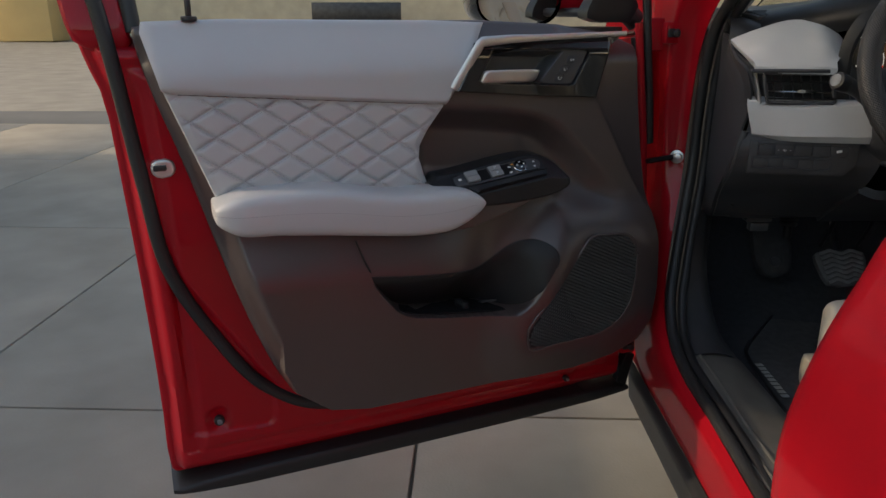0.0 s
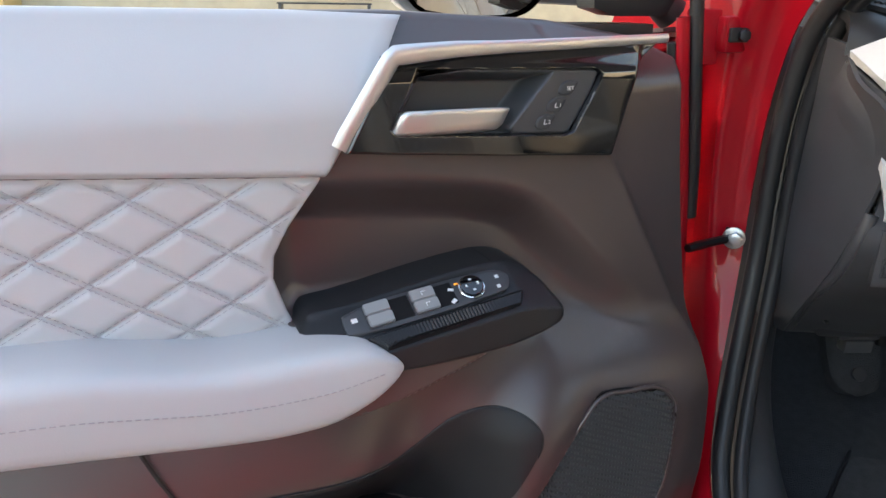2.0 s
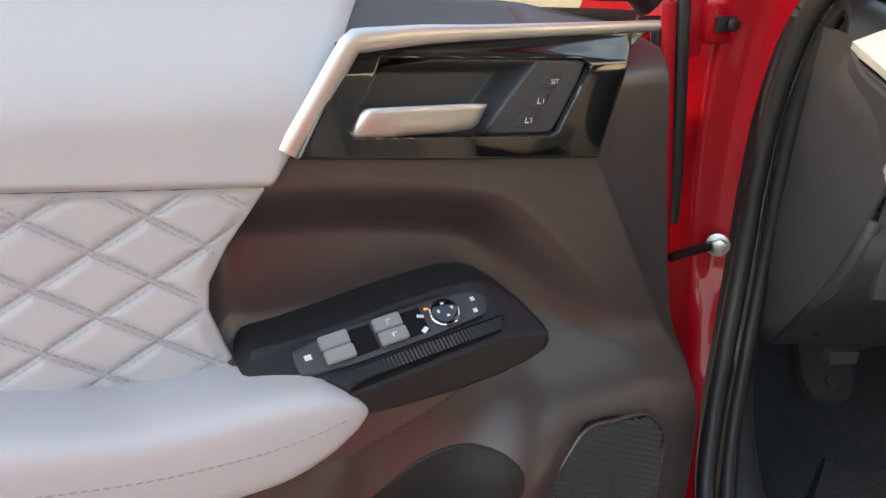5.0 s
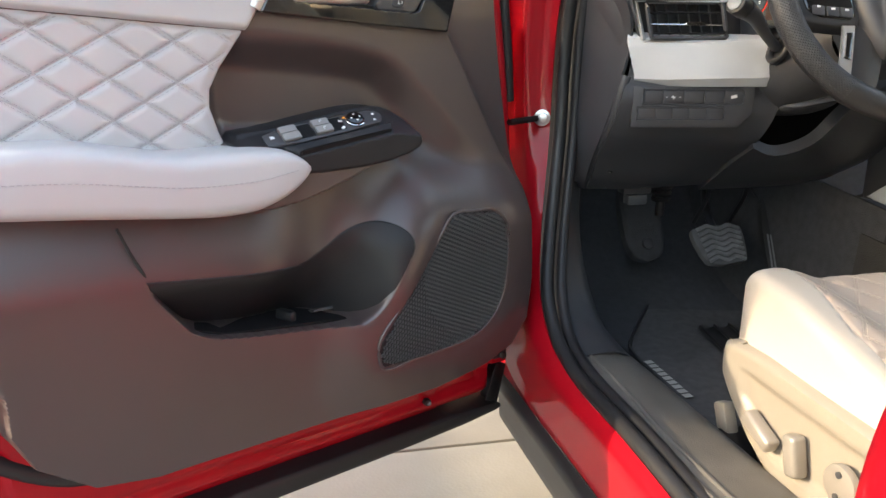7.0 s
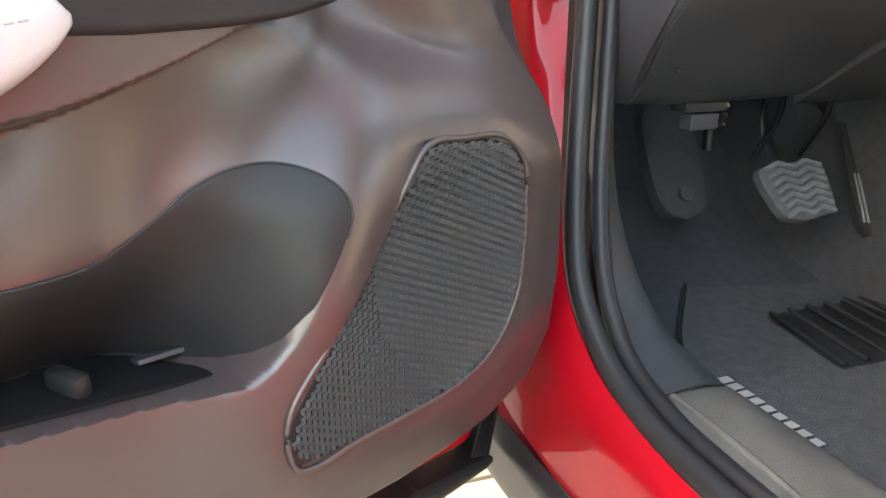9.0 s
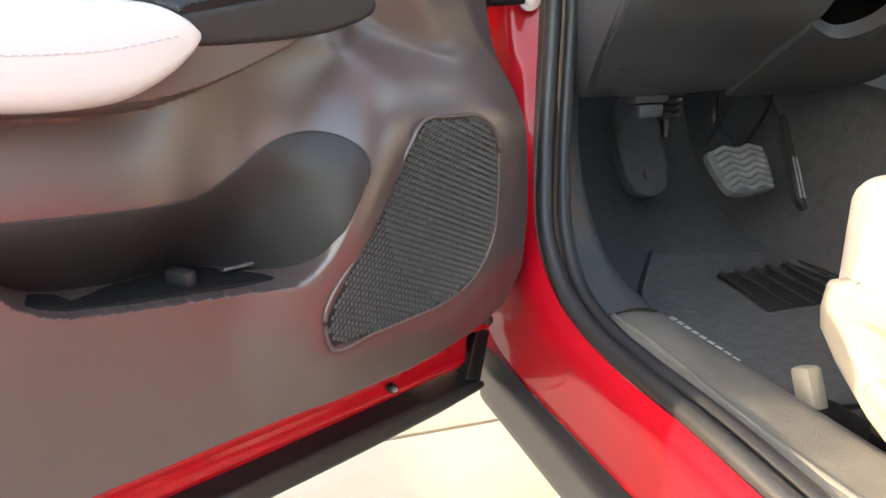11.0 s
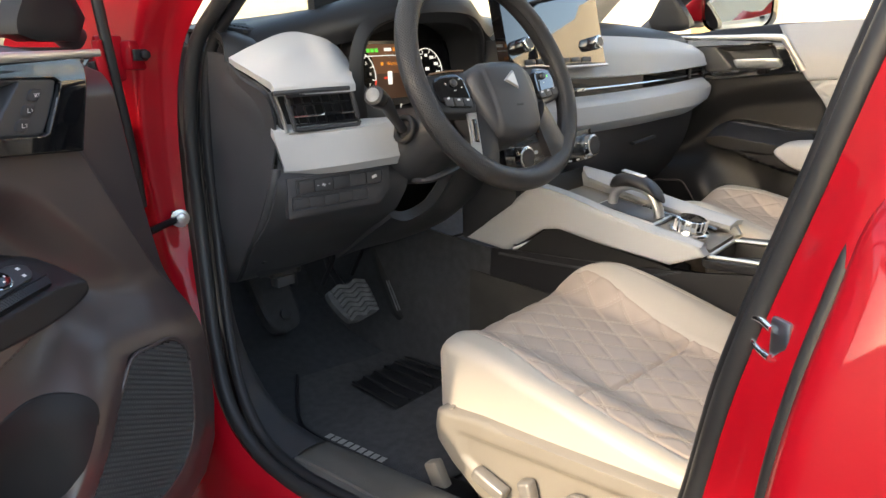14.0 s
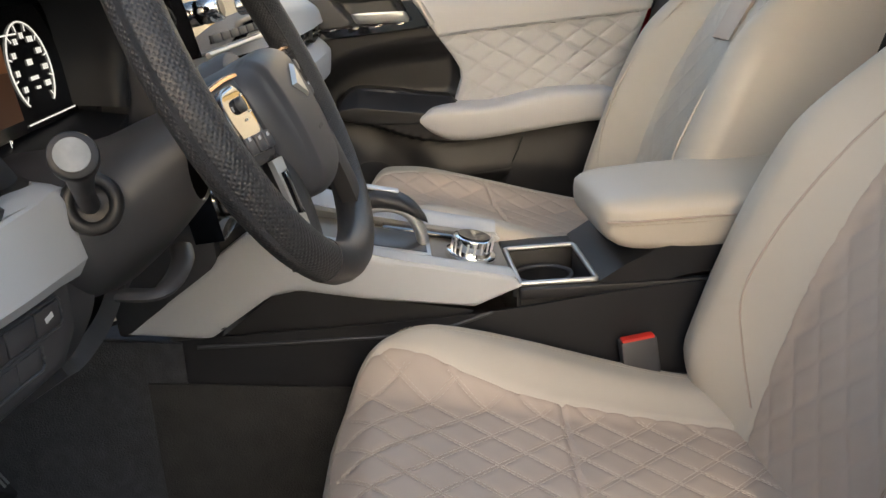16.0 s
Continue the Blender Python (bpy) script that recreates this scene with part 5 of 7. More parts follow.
def dashboard():
    d = thing("dashboard", pose(1.25, 1.6, 0.8), "black dashboard with light grey padded panels and black gloss trim", "dashboard")
    d.matrix_world = Matrix()
    rear = [(0.598, 1.575, 1.140), (0.72, 1.537, 1.164), (0.80, 1.465, 1.186), (0.87, 1.432, 1.206), (0.97, 1.42, 1.214), (1.08, 1.43, 1.204), (1.15, 1.45, 1.172), (1.28, 1.46, 1.155), (1.50, 1.42, 1.148), (1.75, 1.37, 1.137), (1.955, 1.34, 1.118)]
    front = [(0.62, 1.74, 1.178), (0.72, 1.79, 1.19), (0.80, 1.83, 1.19), (0.87, 1.85, 1.19), (0.97, 1.88, 1.19), (1.08, 1.90, 1.19), (1.15, 1.91, 1.19), (1.28, 1.92, 1.19), (1.50, 1.90, 1.19), (1.75, 1.82, 1.19), (1.90, 1.72, 1.18)]
    mid = [tuple(0.55 * np.array(a) + 0.45 * np.array(b) + np.array((0, 0, 0.012))) for a, b in zip(rear, front)]
    lip = [(x, y - 0.004, z - 0.010) for x, y, z in rear]
    under = [(x, y + 0.012, z - 0.032) for x, y, z in rear]
    skin("top_cover", [front, mid, rear, lip, under], SOFT, d, "soft black dash top", n=90, m=26, thick=0.005)
    # small demister outlet on the top cover
    m = facing(0.668, 1.60, 1.176, 78, 14)
    tv = sheet("top_vent", [(-0.045, 0.018), (0.04, 0.024), (0.045, -0.012), (-0.03, -0.028)], 0.003, -0.004, BLACK, d, "black demister vent", 8, 6, place=flat_on(m), edge=0.002, rounding=0)
    for i in range(6):
        tube("slat", [(m @ Vector((-0.034 + 0.002 * i, 0.014 - 0.007 * i, 0.004)))[:], (m @ Vector((0.036, 0.018 - 0.006 * i, 0.004)))[:]], 0.0018, RUBBER, tv, straight=True, n=2, sides=4)
    # end of the dash beside the doorway
    e0 = [(0.590, 1.555, 1.135), (0.590, 1.520, 1.100), (0.604, 1.480, 1.072), (0.616, 1.478, 1.01), (0.608, 1.486, 0.95), (0.602, 1.512, 0.88), (0.605, 1.580, 0.79), (0.622, 1.640, 0.735)]
    e1 = [(0.594, 1.60, 1.14), (0.596, 1.58, 1.10), (0.600, 1.57, 1.06), (0.602, 1.57, 1.00), (0.600, 1.575, 0.94), (0.598, 1.59, 0.88), (0.600, 1.63, 0.80), (0.612, 1.665, 0.735)]
    e2 = [(0.597, 1.69, 1.15), (0.600, 1.69, 1.10), (0.605, 1.69, 1.06), (0.606, 1.69, 1.0), (0.605, 1.69, 0.94), (0.604, 1.69, 0.88), (0.606, 1.70, 0.80), (0.616, 1.70, 0.735)]
    skin("end_panel", [e0, e1, e2], BLACK, d, "black dash end panel", n=40, m=12, thick=0.005)
    skin("corner_block", [[(0.590, 1.60, 1.168), (0.615, 1.575, 1.162), (0.645, 1.562, 1.150)], [(0.588, 1.56, 1.150), (0.612, 1.548, 1.145), (0.64, 1.543, 1.138)], [(0.588, 1.556, 1.122), (0.610, 1.540, 1.120), (0.636, 1.537, 1.124)]], SOFT, d, "black corner block under the pillar", n=12, m=10, thick=0.01)
    # driver's upper pad
    a0 = [(0.587, 1.545, 1.119), (0.63, 1.538, 1.136), (0.718, 1.531, 1.156), (0.748, 1.510, 1.146), (0.775, 1.505, 1.130), (0.785, 1.498, 1.113)]
    a1 = [(0.600, 1.513, 1.100), (0.638, 1.500, 1.115), (0.71, 1.492, 1.122), (0.742, 1.478, 1.116), (0.764, 1.478, 1.104), (0.771, 1.474, 1.095)]
    a2 = [(0.614, 1.481, 1.077), (0.645, 1.472, 1.077), (0.70, 1.458, 1.077), (0.73, 1.452, 1.077), (0.745, 1.449, 1.077), (0.755, 1.449, 1.078)]
    a3 = [(x, y + 0.001, z - 0.008) for x, y, z in a2]
    skin("upper_pad", [a0, a1, a2, a3], PADW, d, "light grey padded panel", n=40, m=24, thick=0.014, across=True, sharp=25)
    skin("pad_cheek", [[(0.5875, 1.547, 1.117), (0.600, 1.515, 1.098), (0.6135, 1.483, 1.073), (0.620, 1.480, 1.030)], [(0.590, 1.560, 1.100), (0.594, 1.540, 1.075), (0.604, 1.505, 1.050), (0.614, 1.490, 1.015)], [(0.592, 1.580, 1.080), (0.597, 1.560, 1.055), (0.603, 1.530, 1.030), (0.610, 1.505, 1.000)]], BLACK, d, "black cheek under the padded panel", n=16, m=8, thick=0.004)
    # outer vent with its silver bar
    m = facing(0.694, 1.450, 1.040, 4, -11)
    vent(d, m, 0.124, 0.056, 0.006, "black louvred air vent")
    tube("vent_accent", [(0.612, 1.474, 1.072), (0.628, 1.466, 1.010)], 0.0075, SILVER, d, "satin silver accent bar", straight=True, n=4, sides=8, flat=0.5)
    tube("vent_ledge", [(0.630, 1.468, 1.0065), (0.70, 1.447, 1.0065), (0.785, 1.43, 1.008)], 0.0036, SILVER, d, "satin silver ledge under the vent", sides=6)
    tube("vent_brow", [(0.603, 1.464, 1.0725), (0.67, 1.449, 1.0735), (0.742, 1.438, 1.0735)], 0.0042, CUP, d, "dark grey ledge over the vent", sides=6)
    skin("vent_cheek", [[(0.606, 1.478, 1.074), (0.618, 1.480, 1.04), (0.626, 1.484, 1.005)], [(0.598, 1.468, 1.073), (0.612, 1.470, 1.04), (0.628, 1.472, 1.006)]], CUP, d, "", n=8, m=4, thick=0.004)
    # driver's lower pad
    b0 = [(0.614, 1.498, 1.008), (0.70, 1.472, 1.006), (0.80, 1.450, 1.005), (0.832, 1.446, 1.004), (0.846, 1.456, 1.002)]
    b1 = [(0.609, 1.485, 1.005), (0.70, 1.457, 1.002), (0.80, 1.435, 1.001), (0.840, 1.431, 0.999), (0.856, 1.451, 0.997)]
    b2 = [(0.628, 1.486, 0.952), (0.70, 1.451, 0.949), (0.80, 1.429, 0.949), (0.842, 1.425, 0.949), (0.858, 1.451, 0.951)]
    b3 = [(x, y + 0.022, z + 0.003) for x, y, z in b2]
    skin("lower_pad", [b0, b1, b2, b3], PADW, d, "light grey padded panel", n=40, m=20, thick=0.014, across=True, sharp=25)
    # black fascia behind and below the pads
    f0 = [(0.60, 1.50, 1.08), (0.80, 1.475, 1.08), (0.86, 1.475, 1.02)]
    f1 = [(0.618, 1.490, 0.953), (0.75, 1.462, 0.950), (0.868, 1.445, 0.946)]
    f2 = [(0.604, 1.480, 0.925), (0.75, 1.446, 0.922), (0.868, 1.432, 0.918)]
    f3 = [(0.603, 1.500, 0.880), (0.74, 1.466, 0.868), (0.862, 1.452, 0.860)]
    f4 = [(0.606, 1.560, 0.815), (0.74, 1.54, 0.805), (0.85, 1.53, 0.80)]
    f5 = [(0.622, 1.640, 0.738), (0.74, 1.635, 0.735), (0.86, 1.63, 0.738)]
    f6 = [(0.63, 1.70, 0.735), (0.74, 1.72, 0.73), (0.88, 1.72, 0.735)]
    skin("knee_panel", [f0, f1, f2, f3, f4, f5, f6], BLACK, d, "black knee panel", n=30, m=50, thick=0.006)
    g1 = [(0.855, 1.47, 0.845), (0.90, 1.475, 0.830), (0.955, 1.465, 0.845), (1.01, 1.45, 0.905), (1.155, 1.43, 0.985)]
    g2 = [(0.855, 1.54, 0.80), (0.93, 1.56, 0.775), (1.02, 1.55, 0.775), (1.10, 1.52, 0.80), (1.16, 1.50, 0.84)]
    g3 = [(0.86, 1.64, 0.738), (0.93, 1.66, 0.735), (1.02, 1.66, 0.735), (1.10, 1.65, 0.74), (1.16, 1.64, 0.75)]
    skin("column_panel", [g1, g2, g3], BLACK, d, "black panel under the steering column", n=30, m=14, thick=0.02)
    skin("cavity_back", [[(0.84, 1.56, 1.03), (1.16, 1.56, 1.03)], [(0.84, 1.58, 0.78), (1.16, 1.58, 0.78)]], RUBBER, d, "", n=4, m=4, thick=0.005)
    rbox("pad_end", (1.154, 1.505, 1.045), (0.016, 0.21, 0.20), 0.004, BLACK, d, "black end wall of the dash pad")
    rbox("binnacle_side", (1.20, 1.54, 1.085), (0.13, 0.10, 0.17), 0.01, BLACK, d, "black block beside the instruments")
    rbox("dash_core", (1.28, 1.63, 0.975), (1.30, 0.05, 0.37), 0.01, RUBBER, d, "black inner dash body")
    tube("panel_joint", [(0.612, 1.484, 0.952), (0.606, 1.486, 0.925), (0.605, 1.506, 0.880), (0.608, 1.568, 0.815), (0.624, 1.642, 0.738)], 0.0085, BLACK, d, "rounded black edge of the dash end", n=40, sides=8)
    # switch blocks
    m = facing(0.716, 1.4505, 0.914, -3, -12)
    fr = sheet("switch_panel", [(-0.098, 0.022), (0.104, 0.022), (0.104, -0.022), (0.082, -0.046), (-0.098, -0.046)], 0.004, -0.01, BLACK, d, "black switch panel", 20, 12, place=flat_on(m), edge=0.003, rounding=0)
    for b0, b1, x0, x1, lab in ((0.018, -0.008, -0.083, 0.086, "recess frame of the switches"), (-0.011, -0.033, -0.091, 0.056, "recess frame of the blanks")):
        tube("switch_frame", [(m @ Vector((x, b, 0.0045)))[:] for x, b in ((x0, b0), (x1, b0), (x1, b1), (x0, b1))], 0.0016, CUP, fr, lab, closed=True, straight=True, n=48, sides=6)
    for x0, x1, lab in ((-0.080, -0.051, "blank switch cover"), (-0.050, -0.016, "dark push button"), (-0.015, 0.018, "blank switch cover"), (0.019, 0.051, "blank switch cover"), (0.052, 0.083, "dark push button")):
        rbox("switch_button", (m @ Vector(((x0 + x1) / 2, 0.005, 0.004)))[:], (x1 - x0 - 0.0008, 0.021, 0.005), 0.0012, BLACK, fr, lab, m=m.to_3x3().to_4x4())
    for i in range(5):
        rbox("blank_button", (m @ Vector((-0.0745 + 0.0285 * i, -0.022, 0.003)))[:], (0.0275, 0.018, 0.004), 0.0012, BLACK, fr, "blank switch cover", m=m.to_3x3().to_4x4())
    for a, b, wd, hg, tn in ((-0.033, 0.005, 0.007, 0.0022, 0), (-0.033, 0.005, 0.0022, 0.006, 0.4), (-0.022, 0.005, 0.003, 0.001, 0), (-0.044, 0.005, 0.003, 0.001, 0), (0.068, 0.006, 0.010, 0.005, 0.25)):
        bars("switch_symbol", [(a, b, wd, hg, tn)], ICON, fr, "white switch symbol", place=lambda a, b, h: flat_on(m)(a, b, 0.0068 + h))
    m2 = facing(0.72, 1.585, 0.785, -42, -3)
    fl = sheet("fuse_cover", [(-0.07, 0.05), (0.085, 0.05), (0.085, -0.028), (0.03, -0.062), (-0.09, -0.062)], 0.012, 0.002, BLACK, d, "black fuse box cover", 12, 10, place=flat_on(m2), edge=0.002, rounding=1)
    rbox("finger_notch", (m2 @ Vector((-0.078, -0.004, 0.012)))[:], (0.006, 0.016, 0.004), 0.001, RUBBER, fl)
    # instrument binnacle
    r0 = [(0.792, 1.452, 1.016), (0.782, 1.448, 1.07), (0.784, 1.445, 1.125), (0.80, 1.440, 1.162), (0.86, 1.428, 1.192), (0.96, 1.418, 1.203), (1.06, 1.424, 1.192), (1.115, 1.438, 1.155), (1.128, 1.448, 1.10), (1.122, 1.455, 1.03)]
    cen = np.array((0.95, 1.515, 1.088))
    r1 = [tuple(cen + (np.array(p) - cen) * np.array((0.93, 0, 0.86))) for p in r0]
    r00 = [(0.772, 1.462, 1.010), (0.766, 1.460, 1.07), (0.770, 1.458, 1.13), (0.788, 1.452, 1.172), (0.855, 1.436, 1.202), (0.96, 1.424, 1.212), (1.07, 1.432, 1.202), (1.135, 1.448, 1.165), (1.155, 1.46, 1.10), (1.16, 1.47, 1.03)]
    skin("binnacle", [r00, r0, [tuple(0.5 * np.array(a) + 0.5 * np.array(b)) for a, b in zip(r0, r1)], r1], SOFT, d, "black instrument hood", n=60, m=16, thick=0.004)
    skin("binnacle_floor", [[(0.79, 1.45, 1.014), (0.95, 1.44, 1.006), (1.13, 1.455, 1.02)], [(0.80, 1.515, 1.03), (0.95, 1.515, 1.028), (1.12, 1.515, 1.03)]], SOFT, d, "", n=12, m=6, thick=0.01)
    m = facing(0.95, 1.512, 1.088, 6, 0)
    sheet("binnacle_back", [(-0.18, 0.14), (0.18, 0.14), (0.19, -0.09), (-0.19, -0.09)], -0.012, -0.03, SOFT, d, "black backing round the display", 6, 6, place=flat_on(m), edge=0, rounding=0)
    dp = sheet("instrument_display", [(-0.165, 0.062), (0.165, 0.062), (0.168, -0.058), (-0.168, -0.058)], 0, -0.01, DIAL, d, "dark digital instrument display", 6, 6, place=flat_on(m), edge=0, rounding=0)
    pl = flat_on(m)
    # These three fields paint the brown reflection lying over the display.
    sheet("info_header", [(-0.095, 0.056), (0.038, 0.056), (0.038, 0.0365), (-0.075, 0.0365)], 0.0006, 0, BROWN_REFLECT, dp, "header field with a painted brown reflection", 4, 4, place=pl, edge=0, rounding=0)
    sheet("info_field", [(-0.070, 0.034), (0.038, 0.034), (0.034, 0.002), (-0.062, 0.002)], 0.0006, 0, BROWN_REFLECT, dp, "information field with a painted brown reflection", 4, 4, place=pl, edge=0, rounding=0)
    sheet("info_field", [(-0.062, 0.002), (0.034, 0.002), (0.034, -0.045), (-0.072, -0.045)], 0.0006, 0, BROWN_REFLECT_LOW, dp, "information field with the reflection's darker lower part", 4, 4, place=pl, edge=0, rounding=0)
    words("gear_letter", "P", 0.010, m @ Matrix.Translation((-0.006, -0.0605, 0.001)), LIT_WHITE, dp)
    for cx, n in ((-0.112, 9), (0.085, 10)):
        tube("dial_ring", [pl(cx + 0.046 * math.cos(a), 0.0 + 0.046 * math.sin(a), 0.001) for a in np.linspace(-0.9, 4.0, 30)], 0.0009, LIT_WHITE, dp, "lit dial ring", sides=5, n=40)
        bars("dial_ticks", [(cx + 0.041 * math.cos(a), 0.041 * math.sin(a), 0.007, 0.0016, a) for a in np.linspace(-0.8, 3.9, n)], LIT_WHITE, dp, "lit dial ticks", place=lambda a, b, h: pl(a, b, 0.0008 + h))
        bars("dial_readout", [(cx, 0.006, 0.012, 0.006, 0), (cx, -0.010, 0.018, 0.004, 0), (cx + 0.002, -0.02, 0.010, 0.003, 0)], LIT_WHITE, dp, "lit dial readout", place=lambda a, b, h: pl(a, b, 0.0008 + h))
    for k, a in enumerate(np.linspace(3.75, -0.6, 9)):
        bars("dial_figure", [(0.085 + 0.0325 * math.cos(a) + dx, 0.0325 * math.sin(a), 0.0034, 0.0058, 0) for dx in ((-0.0045, 0.0, 0.0045) if k > 4 else (-0.0023, 0.0023))], LIT_WHITE, dp, "lit dial figure", place=lambda a, b, h: pl(a, b, 0.0008 + h))
    tube("red_zone", [pl(-0.112 + 0.046 * math.cos(a), 0.046 * math.sin(a), 0.0014) for a in np.linspace(-0.95, -0.2, 8)], 0.0012, LIT_RED, dp, "lit red zone", sides=5)
    for i, a in enumerate(np.linspace(3.3, -0.55, 7)):
        words("dial_number", str(i + 1), 0.008, m @ Matrix.Translation((-0.112 + 0.033 * math.cos(a), 0.033 * math.sin(a), 0.001)), LIT_WHITE, dp)
    bars("status_bar", [(-0.02, 0.035, 0.19, 0.0016, 0), (0.10, -0.052, 0.12, 0.0016, 0)], LIT_WHITE, dp, "lit white status line", place=lambda a, b, h: pl(a, b, 0.0008 + h))
    bars("lamp_telltales", [(-0.078, 0.045, 0.009, 0.007, 0), (-0.067, 0.045, 0.009, 0.007, 0), (-0.056, 0.045, 0.009, 0.007, 0)], LIT_GREEN, dp, "lit green lamp telltales", place=lambda a, b, h: pl(a, b, 0.0008 + h))
    for spot in ((-0.006, 0.046, 0.009, 0.007, 0), (-0.045, 0.020, 0.007, 0.006, 0)):
        bars("warning_sign", [spot], LIT_AMBER, dp, "lit amber warning triangle", place=lambda a, b, h: pl(a, b, 0.0008 + h))
    words("warning_text", "Warning", 0.010, m @ Matrix.Translation((-0.014, 0.020, 0.001)), LIT_AMBER, dp)
    for spot in ((-0.025, 0.046, 0.02, 0.006, 0), (0.018, 0.046, 0.025, 0.006, 0)):
        bars("trip_readout", [spot], LIT_WHITE, dp, "lit trip readout", place=lambda a, b, h: pl(a, b, 0.0008 + h))
    rbox("car_symbol", pl(-0.028, -0.012, 0.001), (0.012, 0.0006, 0.036), 0, LIT_WHITE, dp, "lit white car symbol")
    rbox("open_door_symbol", pl(-0.038, -0.006, 0.001), (0.012, 0.0006, 0.004), 0, LIT_RED, dp, "lit red open-door symbol")
    # column shroud and stalks
    S = []
    for y, rx, rz, cz in ((1.55, 0.092, 0.070, 0.950), (1.46, 0.092, 0.072, 0.955), (1.41, 0.088, 0.070, 0.965), (1.375, 0.076, 0.064, 0.985), (1.345, 0.060, 0.055, 1.005), (1.325, 0.050, 0.048, 1.020)):
        S.append([(0.915 + rx * math.cos(a), y, cz + rz * math.sin(a)) for a in np.linspace(-math.pi / 2, 1.5 * math.pi, 24)])
    skin("column_shroud", S, BLACK, d, "black steering column shroud", n=32, m=14, thick=0.003)
    s = tube("light_stalk", [(0.826, 1.398, 0.998), (0.795, 1.388, 1.020), (0.757, 1.372, 1.048), (0.738, 1.365, 1.056)], 0.0105, BLACK, d, "black light stalk", taper=(0.8, 0.8, 1.1, 1.5))
    disc("stalk_knob", (0.726, 1.361, 1.060), 0.0165, 0.024, SOFT, s, "ribbed black stalk end", m=Matrix.Rotation(radians(-70), 4, "Y") @ Matrix.Rotation(radians(20), 4, "X"), bevel=0.003)
    disc("stalk_face", (0.726 - 0.0117, 1.361 - 0.0040, 1.060 + 0.0043), 0.0115, 0.002, PEDAL, s, "grey stalk end face", m=Matrix.Rotation(radians(-70), 4, "Y") @ Matrix.Rotation(radians(20), 4, "X"), bevel=0.0005)
    tube("stalk_ring", [(0.829 + 0.006 * math.sin(t), 1.397 + 0.020 * math.cos(t), 0.998 + 0.020 * math.sin(t)) for t in np.arange(16) * math.pi / 8], 0.006, RUBBER, s, "black rubber stalk boot", closed=True, sides=8)
    tube("adjust_lever", [(0.86, 1.40, 0.902), (0.845, 1.362, 0.908), (0.895, 1.352, 0.918), (0.925, 1.36, 0.922)], 0.011, BLACK, d, "black column adjuster lever", flat=0.5)
    tube("wiper_stalk", [(0.99, 1.40, 1.01), (1.03, 1.385, 1.03), (1.06, 1.38, 1.04)], 0.009, BLACK, d, "black wiper stalk")
    # centre screen
    m = facing(1.270, 1.352, 1.168, 12, -5)
    sc = sheet("centre_screen", [(-0.17, 0.09), (0.17, 0.09), (0.17, -0.085), (-0.17, -0.085)], 0.0, -0.03, SCREEN, d, "black gloss centre touchscreen", 8, 8, place=flat_on(m), edge=0.004, rounding=0)
    tube("screen_bar", [(m @ Vector((-0.165, -0.085, 0.002)))[:], (m @ Vector((0.168, -0.085, 0.002)))[:]], 0.0035, SILVER, sc, "silver bar under the screen", straight=True, n=3, sides=8)
    for a in (-0.132, 0.118):
        k = disc("screen_knob", (m @ Vector((a, -0.038, 0.012)))[:], 0.0145, 0.024, CHROME, sc, "chrome rotary knob", m=m.to_3x3().to_4x4(), bevel=0.002)
        disc("knob_face", (m @ Vector((a, -0.038, 0.0245)))[:], 0.010, 0.002, CUP, k, m=m.to_3x3().to_4x4())
    for i in range(6):
        rbox("screen_key", (m @ Vector((-0.11 + 0.04 * i, -0.070, 0.0)))[:], (0.034, 0.010, 0.004), 0.001, BLACK, sc, "black screen key", m=m.to_3x3().to_4x4())
    # passenger side
    c0 = [(1.16, 1.445, 1.150), (1.30, 1.425, 1.148), (1.46, 1.398, 1.142), (1.70, 1.355, 1.132), (1.88, 1.332, 1.116), (1.950, 1.325, 1.100), (1.968, 1.335, 1.085)]
    c1 = [(1.16, 1.415, 1.115), (1.30, 1.395, 1.115), (1.46, 1.370, 1.110), (1.70, 1.328, 1.102), (1.88, 1.305, 1.094), (1.955, 1.302, 1.084), (1.975, 1.325, 1.075)]
    c2 = [(1.16, 1.40, 1.060), (1.30, 1.38, 1.058), (1.46, 1.358, 1.054), (1.70, 1.318, 1.054), (1.88, 1.296, 1.060), (1.958, 1.296, 1.062), (1.980, 1.322, 1.060)]
    skin("passenger_pad", [c0, c1, c2], PADW, d, "light grey padded panel", n=50, m=16, thick=0.014, across=True, sharp=25)
    s0 = [(1.16, 1.412, 1.058), (1.46, 1.368, 1.054), (1.70, 1.328, 1.054), (1.965, 1.308, 1.060)]
    s1 = [(1.16, 1.412, 1.008), (1.46, 1.366, 1.010), (1.70, 1.326, 1.016), (1.965, 1.305, 1.026)]
    skin("gloss_strip", [s0, s1], GLOSS, d, "black gloss strip with a hidden vent", n=30, m=4, thick=0.006)
    tube("strip_bar", [(1.18, 1.405, 1.030), (1.46, 1.360, 1.031), (1.70, 1.320, 1.035), (1.95, 1.298, 1.042)], 0.0022, CHROME, d, "thin chrome vent bar", sides=6)
    rbox("vent_slider", (1.40, 1.365, 1.031), (0.035, 0.008, 0.008), 0.002, CHROME, d, "chrome vent slider")
    tube("silver_line", [(1.18, 1.405, 1.010), (1.46, 1.358, 1.011), (1.70, 1.318, 1.017), (1.965, 1.296, 1.027)], 0.0032, SILVER, d, "satin silver line", sides=8)
    tube("strip_end", [(1.972, 1.302, 1.062), (1.968, 1.298, 1.026)], 0.004, SILVER, d, "silver end of the gloss strip", straight=True, n=3, sides=6)
    vent(d, facing(1.925, 1.297, 1.046, 2, -6), 0.075, 0.032, -0.004, "black louvred passenger vent")
